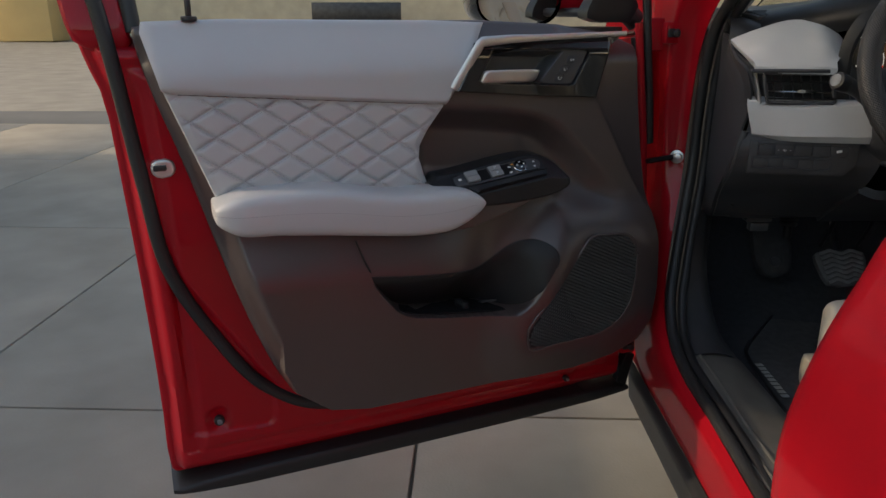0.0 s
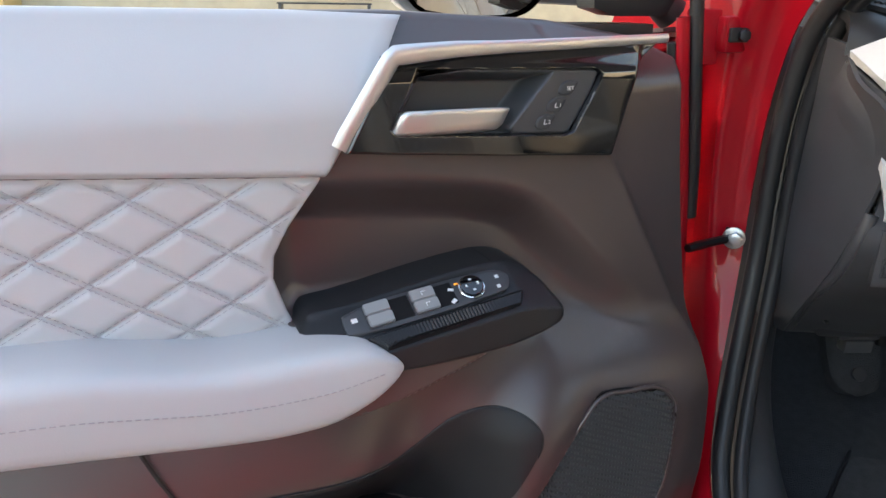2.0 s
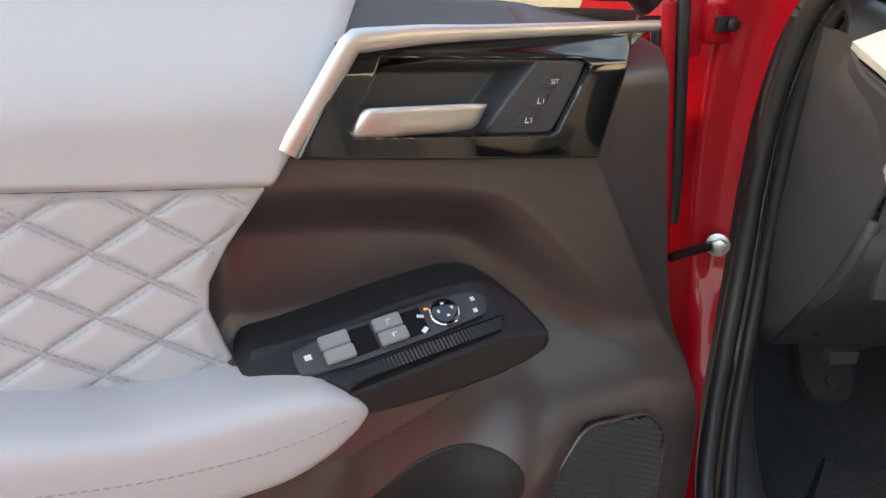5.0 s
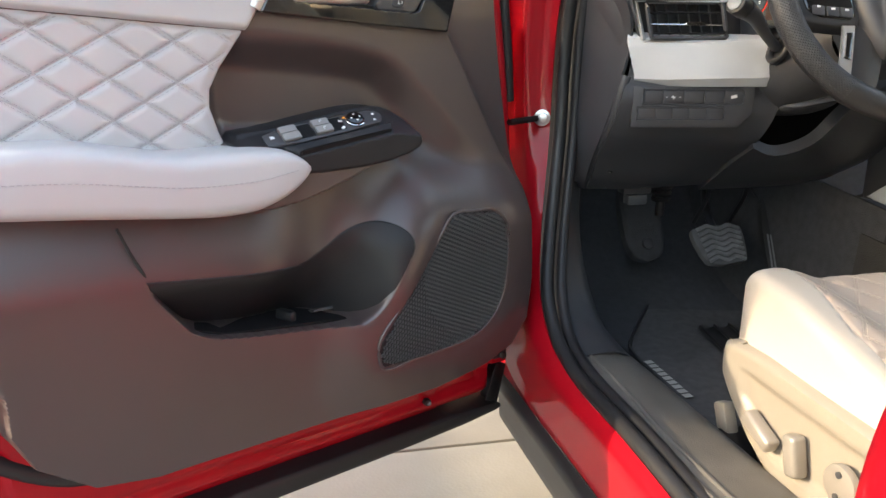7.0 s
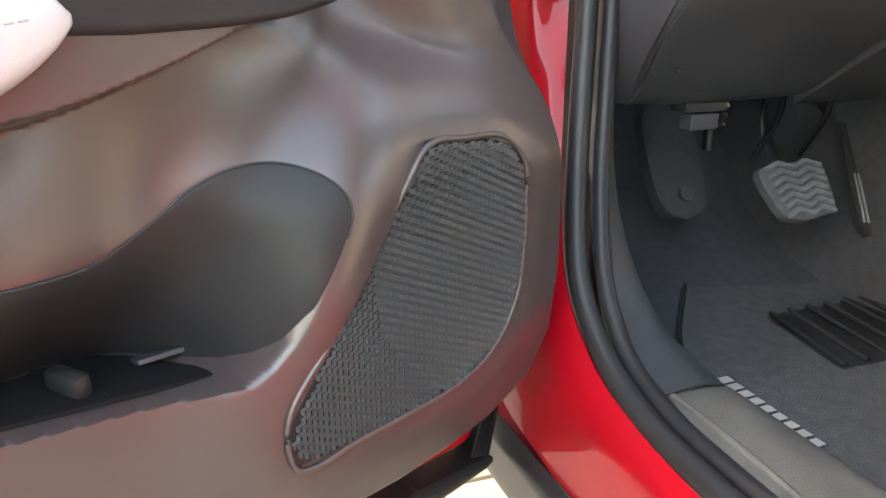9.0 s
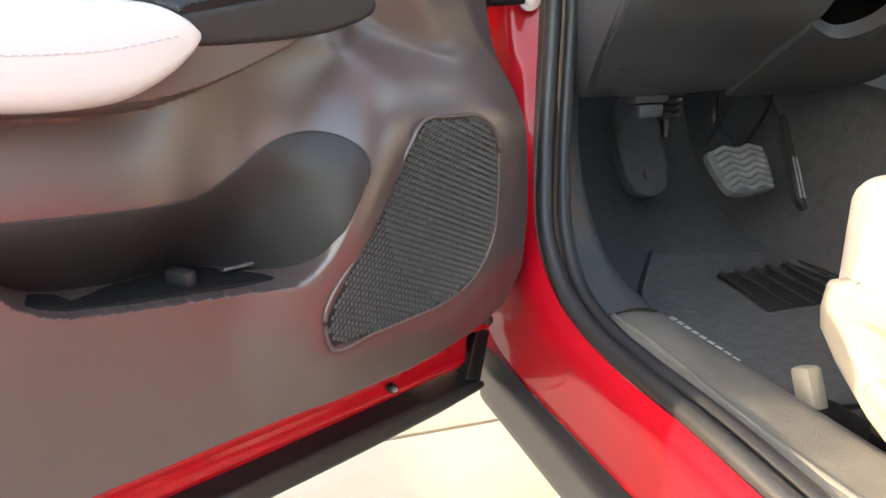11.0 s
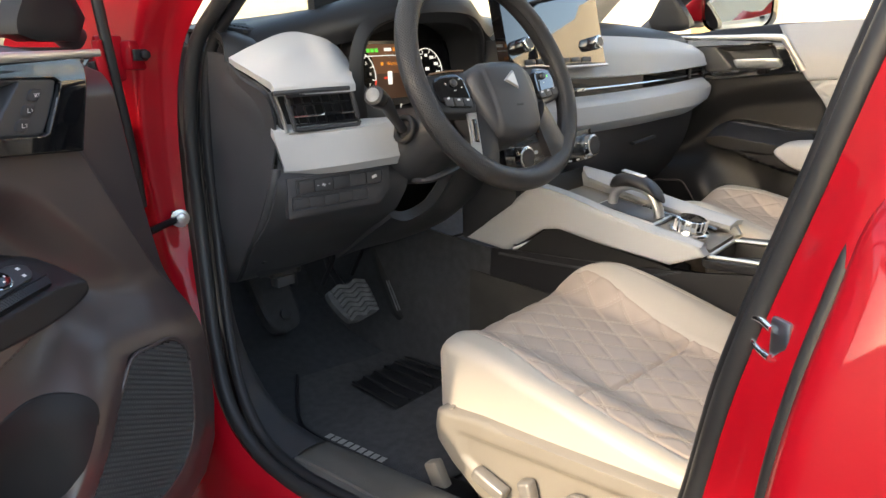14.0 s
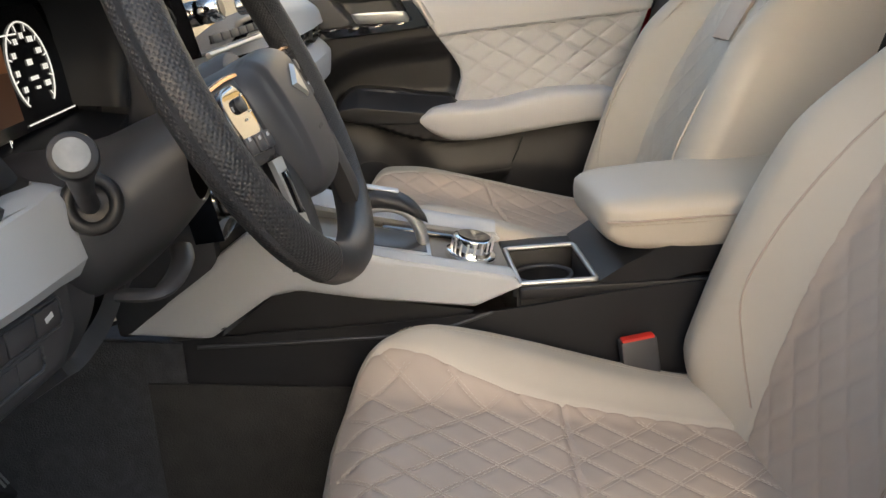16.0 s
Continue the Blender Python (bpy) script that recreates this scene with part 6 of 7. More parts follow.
    w0 = [(1.16, 1.408, 1.004), (1.46, 1.362, 1.006), (1.70, 1.322, 1.012), (1.90, 1.300, 1.021), (1.965, 1.305, 1.022), (1.985, 1.33, 1.020)]
    w1 = [(1.16, 1.388, 0.990), (1.46, 1.340, 0.990), (1.70, 1.300, 0.994), (1.90, 1.278, 1.002), (1.968, 1.286, 1.006), (1.992, 1.32, 1.010)]
    w2 = [(1.16, 1.386, 0.962), (1.46, 1.338, 0.960), (1.70, 1.298, 0.964), (1.90, 1.278, 0.978), (1.965, 1.288, 0.990), (1.988, 1.322, 1.000)]
    w3 = [(1.16, 1.408, 0.945), (1.46, 1.360, 0.942), (1.70, 1.320, 0.948), (1.90, 1.300, 0.964), (1.96, 1.306, 0.980), (1.984, 1.33, 0.994)]
    skin("passenger_lower_pad", [w0, w1, w2, w3], PADW, d, "light grey padded panel", n=50, m=16, thick=0.014, across=True, sharp=25)
    skin("glove_box", [[(1.21, 1.405, 0.95), (1.50, 1.365, 0.946), (1.94, 1.31, 0.972)], [(1.21, 1.39, 0.87), (1.50, 1.37, 0.86), (1.94, 1.33, 0.88)], [(1.21, 1.46, 0.76), (1.50, 1.45, 0.74), (1.94, 1.42, 0.75)], [(1.21, 1.60, 0.70), (1.50, 1.60, 0.68), (1.94, 1.58, 0.70)]], BLACK, d, "black glove box and lower dash", n=30, m=20, thick=0.006)
    tube("glove_handle", [(1.62, 1.338, 0.885), (1.68, 1.328, 0.890), (1.72, 1.326, 0.893)], 0.008, CUP, d, "dark glove box handle", flat=0.5)
    rbox("radio_body", (1.268, 1.46, 0.83), (0.215, 0.15, 0.24), 0.01, BLACK, d, "black body below the centre screen")
    # heater panel
    m = facing(1.245, 1.345, 0.908, 6, -5)
    hp = sheet("heater_panel", [(-0.16, 0.034), (0.155, 0.038), (0.155, -0.036), (-0.15, -0.042)], 0.0, -0.04, GLOSS, d, "black gloss heater panel", 10, 6, place=flat_on(m), edge=0.004, rounding=0)
    for a in (-0.118, 0.122):
        k = disc("heater_knob", (m @ Vector((a, 0.002, 0.012)))[:], 0.024, 0.026, CHROME, hp, "chrome-ringed heater knob", m=m.to_3x3().to_4x4(), bevel=0.002)
        disc("knob_face", (m @ Vector((a, 0.002, 0.0255)))[:], 0.019, 0.002, BLACK, k, m=m.to_3x3().to_4x4())
    bars("markings", [(-0.06 + 0.03 * i, 0.008, 0.012, 0.007, 0) for i in range(5)] + [(-0.09 + 0.03 * i, -0.026, 0.012, 0.004, 0) for i in range(8)], ICON, hp, "white heater symbols", place=lambda a, b, h: flat_on(m)(a, b, 0.0006 + h))
    return d


dashboard()


# ---- steering wheel ----
def steering_wheel():
    c, q = math.cos(radians(24.4)), math.sin(radians(24.4))
    m = pose(0.919, 1.2675, 1.084, 0, 0, -3.9) @ Matrix(((1, 0, 0, 0), (0, q, -c, 0), (0, c, q, 0), (0, 0, 0, 1)))
    w = thing("steering_wheel", m, "black leather steering wheel with silver spokes", "steering wheel")
    R = 0.190
    flat = lambda a, b, h: (a, b, h)

    def rim_at(a):
        r = R * (1 - 0.02 * max(0, -math.sin(a)) ** 4)
        return (r * math.cos(a), r * math.sin(a), 0)
    # perforated arcs at the sides, smooth leather above and below
    sides, n = 24, 140
    for lo, hi in ((-0.95, 1.12), (math.pi - 1.12, math.pi + 0.95)):
        arcs = tube("rim", [rim_at(a) for a in np.linspace(lo, hi, 40)], 0.0185, RIM_LEATHER, w, "perforated black leather rim", sides=sides, n=n, up=(0, 0, 1))
        uv = arcs.data.uv_layers.new(name="wrap")
        arc = R * (hi - lo) / 0.0034
        for loop in arcs.data.loops:
            i, j = divmod(loop.vertex_index, sides)
            uv.data[loop.index].uv = (arc * i / (n - 1), 34.0 * j / sides)
    tube("rim_lower", [rim_at(a) for a in np.linspace(math.pi + 0.94, 2 * math.pi - 0.94, 24)], 0.0192, SOFTLEATHER, w, "smooth black lower rim", sides=16, n=40, up=(0, 0, 1))
    tube("rim_upper", [rim_at(a) for a in np.linspace(1.11, math.pi - 1.11, 24)], 0.0190, SOFTLEATHER, w, "smooth black upper rim", sides=16, n=40, up=(0, 0, 1))
    for a in (-0.95, math.pi + 0.95, 1.12, math.pi - 1.12):
        p = np.array(rim_at(a))
        t = np.array((-math.sin(a), math.cos(a), 0))
        tube("rim_joint", [tuple(p - t * 0.0012), tuple(p + t * 0.0012)], 0.0189, RUBBER, w, sides=16, straight=True, n=2)
    tagged(stitches("rim_stitching", [[(r * math.cos(a), r * math.sin(a), h) for a in np.linspace(lo, hi, 80)] for r, h in ((0.1752, 0.009), (0.1722, 0.006)) for lo, hi in ((-0.85, 1.05), (math.pi - 1.05, math.pi + 0.85))], RUBBER, w, pitch=0.006, length=0.005, r=0.0012, label="black rim stitching"), kind="stuff")
    # airbag cover: broad at the top, drawn in below, with a soft upper shoulder
    out = [(-0.064, 0.014), (-0.03, 0.019), (0.03, 0.019), (0.064, 0.014), (0.083, -0.002), (0.084, -0.030), (0.072, -0.080), (0.055, -0.110), (0.025, -0.120), (-0.025, -0.120), (-0.055, -0.110), (-0.072, -0.080), (-0.084, -0.030), (-0.083, -0.002)]
    hub = sheet("airbag_cover", out, lambda a, b: 0.022 + 0.010 * (1 - np.clip((a / 0.085) ** 2 + ((b + 0.045) / 0.08) ** 2, 0, 1)) - 0.004 * smoothstep(np.abs(a), 0.050, 0.056), -0.050, BLACK, w, "grained black airbag cover", 60, 60, place=flat, edge=0.018)
    bm = bmesh.new()
    bmesh.ops.create_cone(bm, cap_ends=True, segments=3, radius1=0.0200, radius2=0.016, depth=0.004)
    bmesh.ops.transform(bm, matrix=Matrix.Translation((0, -0.022, 0.033)) @ Matrix.Rotation(radians(90), 4, "Z"), verts=bm.verts)
    part("badge", bm, SILVER, hub, "plain silver badge", smooth=False)
    bars("airbag_mark", [(0.0, -0.060, 0.015, 0.003, 0), (0.0, -0.066, 0.018, 0.004, 0), (0.0, -0.055, 0.004, 0.003, 0)], SOFT, hub, "embossed dark mark", place=lambda a, b, h: (a, b, 0.0310 + h))
    # side spokes: gloss key pads with a copper line above them
    for sg in (-1, 1):
        sp = sheet("spoke", [(sg * 0.070, 0.012), (sg * 0.12, 0.012), (sg * 0.178, 0.008), (sg * 0.178, -0.048), (sg * 0.12, -0.062), (sg * 0.070, -0.064)], lambda a, b: 0.006 - 0.06 * np.clip(np.abs(a) - 0.10, 0, 1), -0.024, BLACK, w, "black spoke", 20, 12, place=flat, edge=0.006, rounding=1)
        key_z = lambda a: 0.0105 - 0.05 * np.clip(np.abs(a) - 0.10, 0, 1)
        sheet("key_pad", [(sg * 0.088, 0.004), (sg * 0.150, 0.004), (sg * 0.162, -0.014), (sg * 0.154, -0.046), (sg * 0.100, -0.056), (sg * 0.082, -0.050)], lambda a, b: key_z(a), -0.004, GLOSS, sp, "black gloss key pad", 14, 10, place=flat, edge=0.003, rounding=1)
        for x in (0.101, 0.121, 0.142):
            rbox("wheel_key", (sg * x, -0.0455 + 0.10 * (x - 0.10), float(key_z(x)) + 0.0002), (0.0185, 0.014, 0.003), 0.001, BLACK, sp, "dark wheel key", m=Matrix.Rotation(sg * 0.10, 4, "Z"))
        disc("thumb_roller", (sg * 0.120, -0.012, float(key_z(0.120)) + 0.002), 0.0062, 0.006, CUP, sp, "small grey thumb roller", bevel=0.0015, seg=16)
        marks = ((0.104, -0.006, 0.004, 0.0016), (0.104, -0.020, 0.004, 0.0016), (0.136, -0.012, 0.0016, 0.004), (0.120, -0.024, 0.005, 0.0014), (0.101, -0.042, 0.006, 0.0030), (0.121, -0.040, 0.006, 0.0030), (0.142, -0.036, 0.005, 0.0030))
        for x, y, ww, hh in marks:
            low = y < -0.03
            lit = LIT_GREEN if sg > 0 and abs(x - 0.136) < 0.002 else ICON
            bars("key_symbol", [(sg * x, y, ww, hh, 0)], lit, sp, "small key symbol", place=lambda a, b, h: (a, b, float(key_z(x)) + (0.0018 if low else 0.0004) + h))
        tube("spoke_trim", [(sg * 0.084, 0.0085, 0.008), (sg * 0.12, 0.0090, 0.007), (sg * 0.160, 0.0070, 0.005)], 0.0022, BRONZE, sp, "copper-toned trim line", sides=6)
    # lower spokes, open between them, running into the lower rim
    for sg in (-1, 1):
        skin("lower_spoke", [[(sg * 0.080, -0.060, 0.004), (sg * 0.098, -0.096, 0.000), (sg * 0.112, -0.126, -0.004), (sg * 0.126, -0.148, -0.006)], [(sg * 0.064, -0.082, 0.008), (sg * 0.074, -0.118, 0.004), (sg * 0.088, -0.146, 0.000), (sg * 0.100, -0.164, -0.004)], [(sg * 0.048, -0.100, 0.004), (sg * 0.056, -0.132, 0.000), (sg * 0.064, -0.156, -0.004), (sg * 0.072, -0.178, -0.006)]], SOFTLEATHER, w, "smooth black lower spoke", n=16, m=12, thick=0.016)
    skin("lower_trim", [[(-0.106, -0.062, 0.006), (-0.112, -0.096, 0.004), (-0.122, -0.138, 0.000)], [(-0.090, -0.064, 0.010), (-0.096, -0.098, 0.007), (-0.106, -0.146, 0.003)]], SILVER, w, "bright silver spoke trim", n=14, m=4, thick=0.005)
    sheet("trim_inlay", [(-0.104, -0.074), (-0.095, -0.074), (-0.102, -0.112), (-0.111, -0.110)], lambda a, b: 0.0102 + 0.10 * np.clip(b + 0.08, -1, 0), 0.0, GLOSS, w, "dark inlay of the silver trim", 6, 10, place=flat, edge=0.0008, rounding=0)
    tube("lower_trim", [(0.046, -0.109, 0.012), (0.085, -0.127, 0.008), (0.128, -0.147, 0.004)], 0.0030, BRONZE, w, "copper-toned trim line", sides=6)
    disc("hub_core", (0, -0.03, -0.04), 0.060, 0.06, BLACK, w, "black wheel hub", bevel=0.006)
    return w


steering_wheel()


# ---- centre console ----
def console():
    k = thing("centre_console", Matrix(), "black centre console with light grey side rails", "console")
    side = lambda x0: (lambda a, b, h: (x0 - h, b, a))
    skin("console_side", [[(1.168, 1.50, 0.70), (1.166, 1.0, 0.715), (1.166, 0.80, 0.735), (1.166, 0.35, 0.735)], [(1.155, 1.50, 0.60), (1.158, 1.0, 0.61), (1.158, 0.35, 0.61)], [(1.145, 1.50, 0.38), (1.15, 1.0, 0.38), (1.15, 0.35, 0.38)]], SOFT, k, "black grained console side", n=30, m=14, thick=0.006)
    skin("kick_panel", [[(1.1475, 1.50, 0.648), (1.1485, 1.336, 0.630), (1.149, 1.21, 0.616), (1.149, 0.62, 0.600)], [(1.1425, 1.50, 0.57), (1.1435, 1.336, 0.56), (1.144, 1.21, 0.56), (1.144, 0.62, 0.55)], [(1.1355, 1.50, 0.42), (1.137, 1.336, 0.41), (1.139, 1.21, 0.40), (1.139, 0.62, 0.40)]], KICK, k, "charcoal carpeted lower panel", n=24, m=8, thick=0.004)
    rbox("console_core", (1.272, 0.925, 0.52), (0.18, 1.15, 0.28), 0.01, SOFT, k, "black console body")
    # light grey rail with its pointed front
    WING = [(0.716, 1.525), (0.850, 1.345), (0.838, 1.28), (0.800, 1.15), (0.764, 0.99), (0.748, 0.978), (0.722, 1.045), (0.742, 1.18), (0.764, 1.285), (0.758, 1.325), (0.700, 1.412)]
    for x0, lab in ((1.176, "light grey leather console rail"), ):
        sheet("side_rail", WING, 0.016, -0.012, PADW, k, lab, 14, 60, place=side(x0), edge=0.006, rounding=0)
    sheet("side_rail", WING, 0.016, -0.012, PADW, k, "light grey leather console rail", 14, 60, place=lambda a, b, h: (1.372 + h, b, a), edge=0.006, rounding=0)
    for x0, x1 in ((1.164, 1.212), (1.384, 1.336)):
        skin("rail_top", [[(x0, 1.345, 0.851), (x0, 1.28, 0.839), (x0, 1.15, 0.801), (x0, 0.985, 0.763)], [(0.6 * x0 + 0.4 * x1, 1.338, 0.853), (0.6 * x0 + 0.4 * x1, 1.28, 0.842), (0.6 * x0 + 0.4 * x1, 1.15, 0.805), (0.6 * x0 + 0.4 * x1, 0.988, 0.767)], [(x1, 1.31, 0.836), (x1, 1.28, 0.828), (x1, 1.15, 0.793), (x1, 0.992, 0.760)]], PADW, k, "light grey rail top", n=24, m=10, thick=0.01)
    skin("centre_plate", [[(1.208, 1.32, 0.824), (1.208, 1.15, 0.786), (1.208, 0.985, 0.750)], [(1.340, 1.32, 0.824), (1.340, 1.15, 0.786), (1.340, 0.985, 0.750)]], BEIGE, k, "pale satin centre plate", n=16, m=8, thick=0.008)
    skin("front_tray", [[(1.18, 1.33, 0.80), (1.18, 1.40, 0.79), (1.18, 1.47, 0.80)], [(1.37, 1.33, 0.80), (1.37, 1.40, 0.79), (1.37, 1.47, 0.80)]], RUBBER, k, "black storage tray", n=8, m=6, thick=0.06)
    disc("power_socket", (1.20, 1.39, 0.815), 0.018, 0.03, BLACK, k, "black power socket cap", m=Matrix.Rotation(radians(70), 4, "X"), bevel=0.004)
    # storage recess below the rail
    sheet("side_pocket", [(0.696, 1.40), (0.760, 1.315), (0.758, 1.28), (0.735, 1.16), (0.712, 1.045), (0.700, 1.06)], 0.002, -0.05, RUBBER, k, "black side pocket", 10, 30, place=side(1.176), edge=0, rounding=0)
    tube("pocket_lip", [(1.158, 1.43, 0.692), (1.156, 1.25, 0.690), (1.158, 1.09, 0.694), (1.162, 1.02, 0.713)], 0.003, BLACK, k, "black pocket lip", sides=8)
    # gear selector
    slope = Matrix.Rotation(radians(12), 4, "X")
    sp = rbox("selector_plate", (1.262, 1.165, 0.794), (0.092, 0.135, 0.008), 0.003, SILVER, k, "silver-framed selector plate", m=slope)
    rbox("selector_well", (1.262, 1.165, 0.7965), (0.080, 0.123, 0.006), 0.002, CUP, sp, "", m=slope)
    a = tube("selector_arch", [(1.262, 1.212, 0.800), (1.262, 1.205, 0.832), (1.262, 1.180, 0.846), (1.262, 1.130, 0.836), (1.262, 1.112, 0.806), (1.262, 1.108, 0.788)], 0.009, SILVER, k, "satin silver selector frame", sides=10, flat=1.6, up=(1, 0, 0))
    V = []
    for q, (y, z, r) in enumerate(catmull([(1.215, 0.846, 0.008), (1.205, 0.853, 0.018), (1.175, 0.860, 0.024), (1.14, 0.853, 0.025), (1.115, 0.838, 0.023), (1.102, 0.824, 0.010)], 24)):
        for t in np.arange(16) * 2 * np.pi / 16:
            V.append((1.262 + r * 1.0 * math.cos(t), y + 0.35 * r * 0.6 * math.sin(t), z + r * 0.62 * math.sin(t)))
    kb = link_mesh("selector_knob", V, grid_faces(24, 16, wrap=True) + [tuple(range(15, -1, -1)), tuple(range(23 * 16, 24 * 16))], SOFTLEATHER, k, "black leather selector knob", sharp=70)
    rbox("knob_inlay", (1.262, 1.165, 0.8735), (0.018, 0.05, 0.003), 0.001, SILVER, kb, "silver inlay", m=slope)
    rbox("button_strip", (1.325, 1.09, 0.779), (0.028, 0.16, 0.006), 0.002, GLOSS, k, "black gloss button strip", m=slope)
    # drive mode dial
    b = disc("dial_base", (1.245, 1.040, 0.770), 0.038, 0.012, CHROME, k, "chrome dial base", m=slope, bevel=0.003)
    disc("mode_dial", (1.245, 1.037, 0.786), 0.030, 0.024, CHROME, b, "ribbed chrome drive mode dial", m=slope, seg=40, bevel=0.002)
    disc("dial_face", (1.245, 1.034, 0.7985), 0.024, 0.003, GLOSS, b, "black dial face", m=slope)
    V = [(1.245 + 0.0305 * math.cos(t), 1.037 + 0.0305 * math.sin(t)) for t in np.arange(36) * 2 * np.pi / 36]
    for x, y in V[::2]:
        rbox("grip_rib", (x, y, 0.786), (0.0025, 0.0025, 0.018), 0, SILVER, b, m=slope)
    # cup holders
    z = 0.741
    for c, s_, in (((1.174, 0.70, z - 0.008), (0.014, 0.56, 0.016)), ((1.352, 0.70, z - 0.008), (0.052, 0.56, 0.016)), ((1.262, 0.983, z - 0.008), (0.17, 0.012, 0.016)), ((1.262, 0.82, z - 0.008), (0.17, 0.09, 0.016))):
        rbox("console_top", c, s_, 0.003, SOFT, k, "black console top")
    fr = tube("cup_frame", [(1.182, 0.977, z + 0.003), (1.322, 0.977, z + 0.003), (1.326, 0.866, z + 0.003), (1.182, 0.866, z + 0.003)], 0.0042, SILVER, k, "satin silver cup holder frame", closed=True, straight=True, n=60, sides=8)
    for c, s_ in (((1.254, 0.979, 0.69), (0.146, 0.006, 0.10)), ((1.254, 0.864, 0.69), (0.146, 0.006, 0.10)), ((1.179, 0.92, 0.69), (0.006, 0.115, 0.10)), ((1.328, 0.92, 0.69), (0.006, 0.115, 0.10)), ((1.254, 0.92, 0.664), (0.146, 0.115, 0.006))):
        rbox("cup_well", c, s_, 0.001, RUBBER, fr)
    for cx, r in ((1.285, 0.036), (1.215, 0.034)):
        P = [(cx + r * math.cos(t), 0.922 + r * 1.25 * math.sin(t), 0.712) for t in np.arange(24) * 2 * np.pi / 24]
        tube("cup_ring", P, 0.004, BLACK, fr, "black cup holder ring", closed=True, sides=8)
        skin("cup_sleeve", [P + P[:1], [(x, y, 0.667) for x, y, q in P + P[:1]]], RUBBER, fr, n=25, m=4, thick=0.002)
    # armrest
    skin("armrest_base", [[(1.172, 0.865, 0.745), (1.172, 0.82, 0.772), (1.172, 0.40, 0.775)], [(1.372, 0.865, 0.745), (1.372, 0.82, 0.772), (1.372, 0.40, 0.775)]], SOFT, k, "black armrest base", n=12, m=6, thick=0.05)
    V = []
    for y, x0, x1, z0, z1 in catmull([(0.862, 1.215, 1.345, 0.822, 0.840), (0.852, 1.188, 1.372, 0.798, 0.852), (0.83, 1.176, 1.384, 0.784, 0.858), (0.78, 1.170, 1.388, 0.778, 0.862), (0.60, 1.168, 1.388, 0.778, 0.868), (0.42, 1.168, 1.388, 0.778, 0.868), (0.36, 1.19, 1.37, 0.79, 0.85)], 30):
        for t in np.arange(32) * 2 * np.pi / 32:
            c, s_ = math.cos(t), math.sin(t)
            V.append(((x0 + x1) / 2 + (x1 - x0) / 2 * math.copysign(abs(c) ** 0.35, c), y, (z0 + z1) / 2 + (z1 - z0) / 2 * math.copysign(abs(s_) ** 0.45, s_)))
    link_mesh("armrest_lid", V, grid_faces(30, 32, wrap=True) + [tuple(range(31, -1, -1)), tuple(range(29 * 32, 30 * 32))], CREAM, k, "cream leather armrest lid", sharp=60)
    tagged(stitches("lid_stitching", [[(1.166, y, 0.826) for y in np.linspace(0.84, 0.40, 40)]], THREADC, k, label="cream lid stitching"), kind="stuff")
    tube("lid_seam", [(1.1705, 0.858, 0.832), (1.166, 0.835, 0.832), (1.1655, 0.78, 0.833), (1.1655, 0.60, 0.835), (1.1655, 0.42, 0.836)], 0.0017, TAUPE, k, "taupe sewn joint", sides=6)
    return k


console()


# ---- seats ----
CUSH = [(-0.215, 1.222), (-0.12, 1.244), (0.04, 1.246), (0.15, 1.222), (0.215, 1.145), (0.238, 0.95), (0.235, 0.54), (-0.235, 0.54), (-0.245, 0.95), (-0.243, 1.12), (-0.236, 1.195)]
INSERT = [(-0.165, 1.226), (-0.08, 1.237), (0.03, 1.238), (0.125, 1.222), (0.168, 1.180), (0.158, 1.12), (0.142, 1.05), (0.131, 0.957), (0.125, 0.56), (-0.190, 0.56), (-0.212, 0.92), (-0.204, 1.03), (-0.178, 1.14)]


def cushion_base(x, y):
    z = 0.628 + 0.22 * (y - 0.956)
    z = z + np.where(x < 0, 0.45, 1.0) * (0.030 + 0.040 * smoothstep(y, 0.75, 1.15)) * smoothstep(np.abs(x), 0.105, 0.185) * (1 - 0.35 * smoothstep(y, 1.10, 1.21))
    return z - 0.030 * smoothstep(y, 1.165, 1.246) ** 2


def puff(x, y, px, py, ox=0.0, oy=0.0):
    a, b = (x - ox) / px, (y - oy) / py
    return 1 - (1 - np.clip(np.minimum(np.abs((a + b + 0.5) % 1 - 0.5), np.abs((a - b + 0.5) % 1 - 0.5)) * 3.4, 0, 1)) ** 2.6


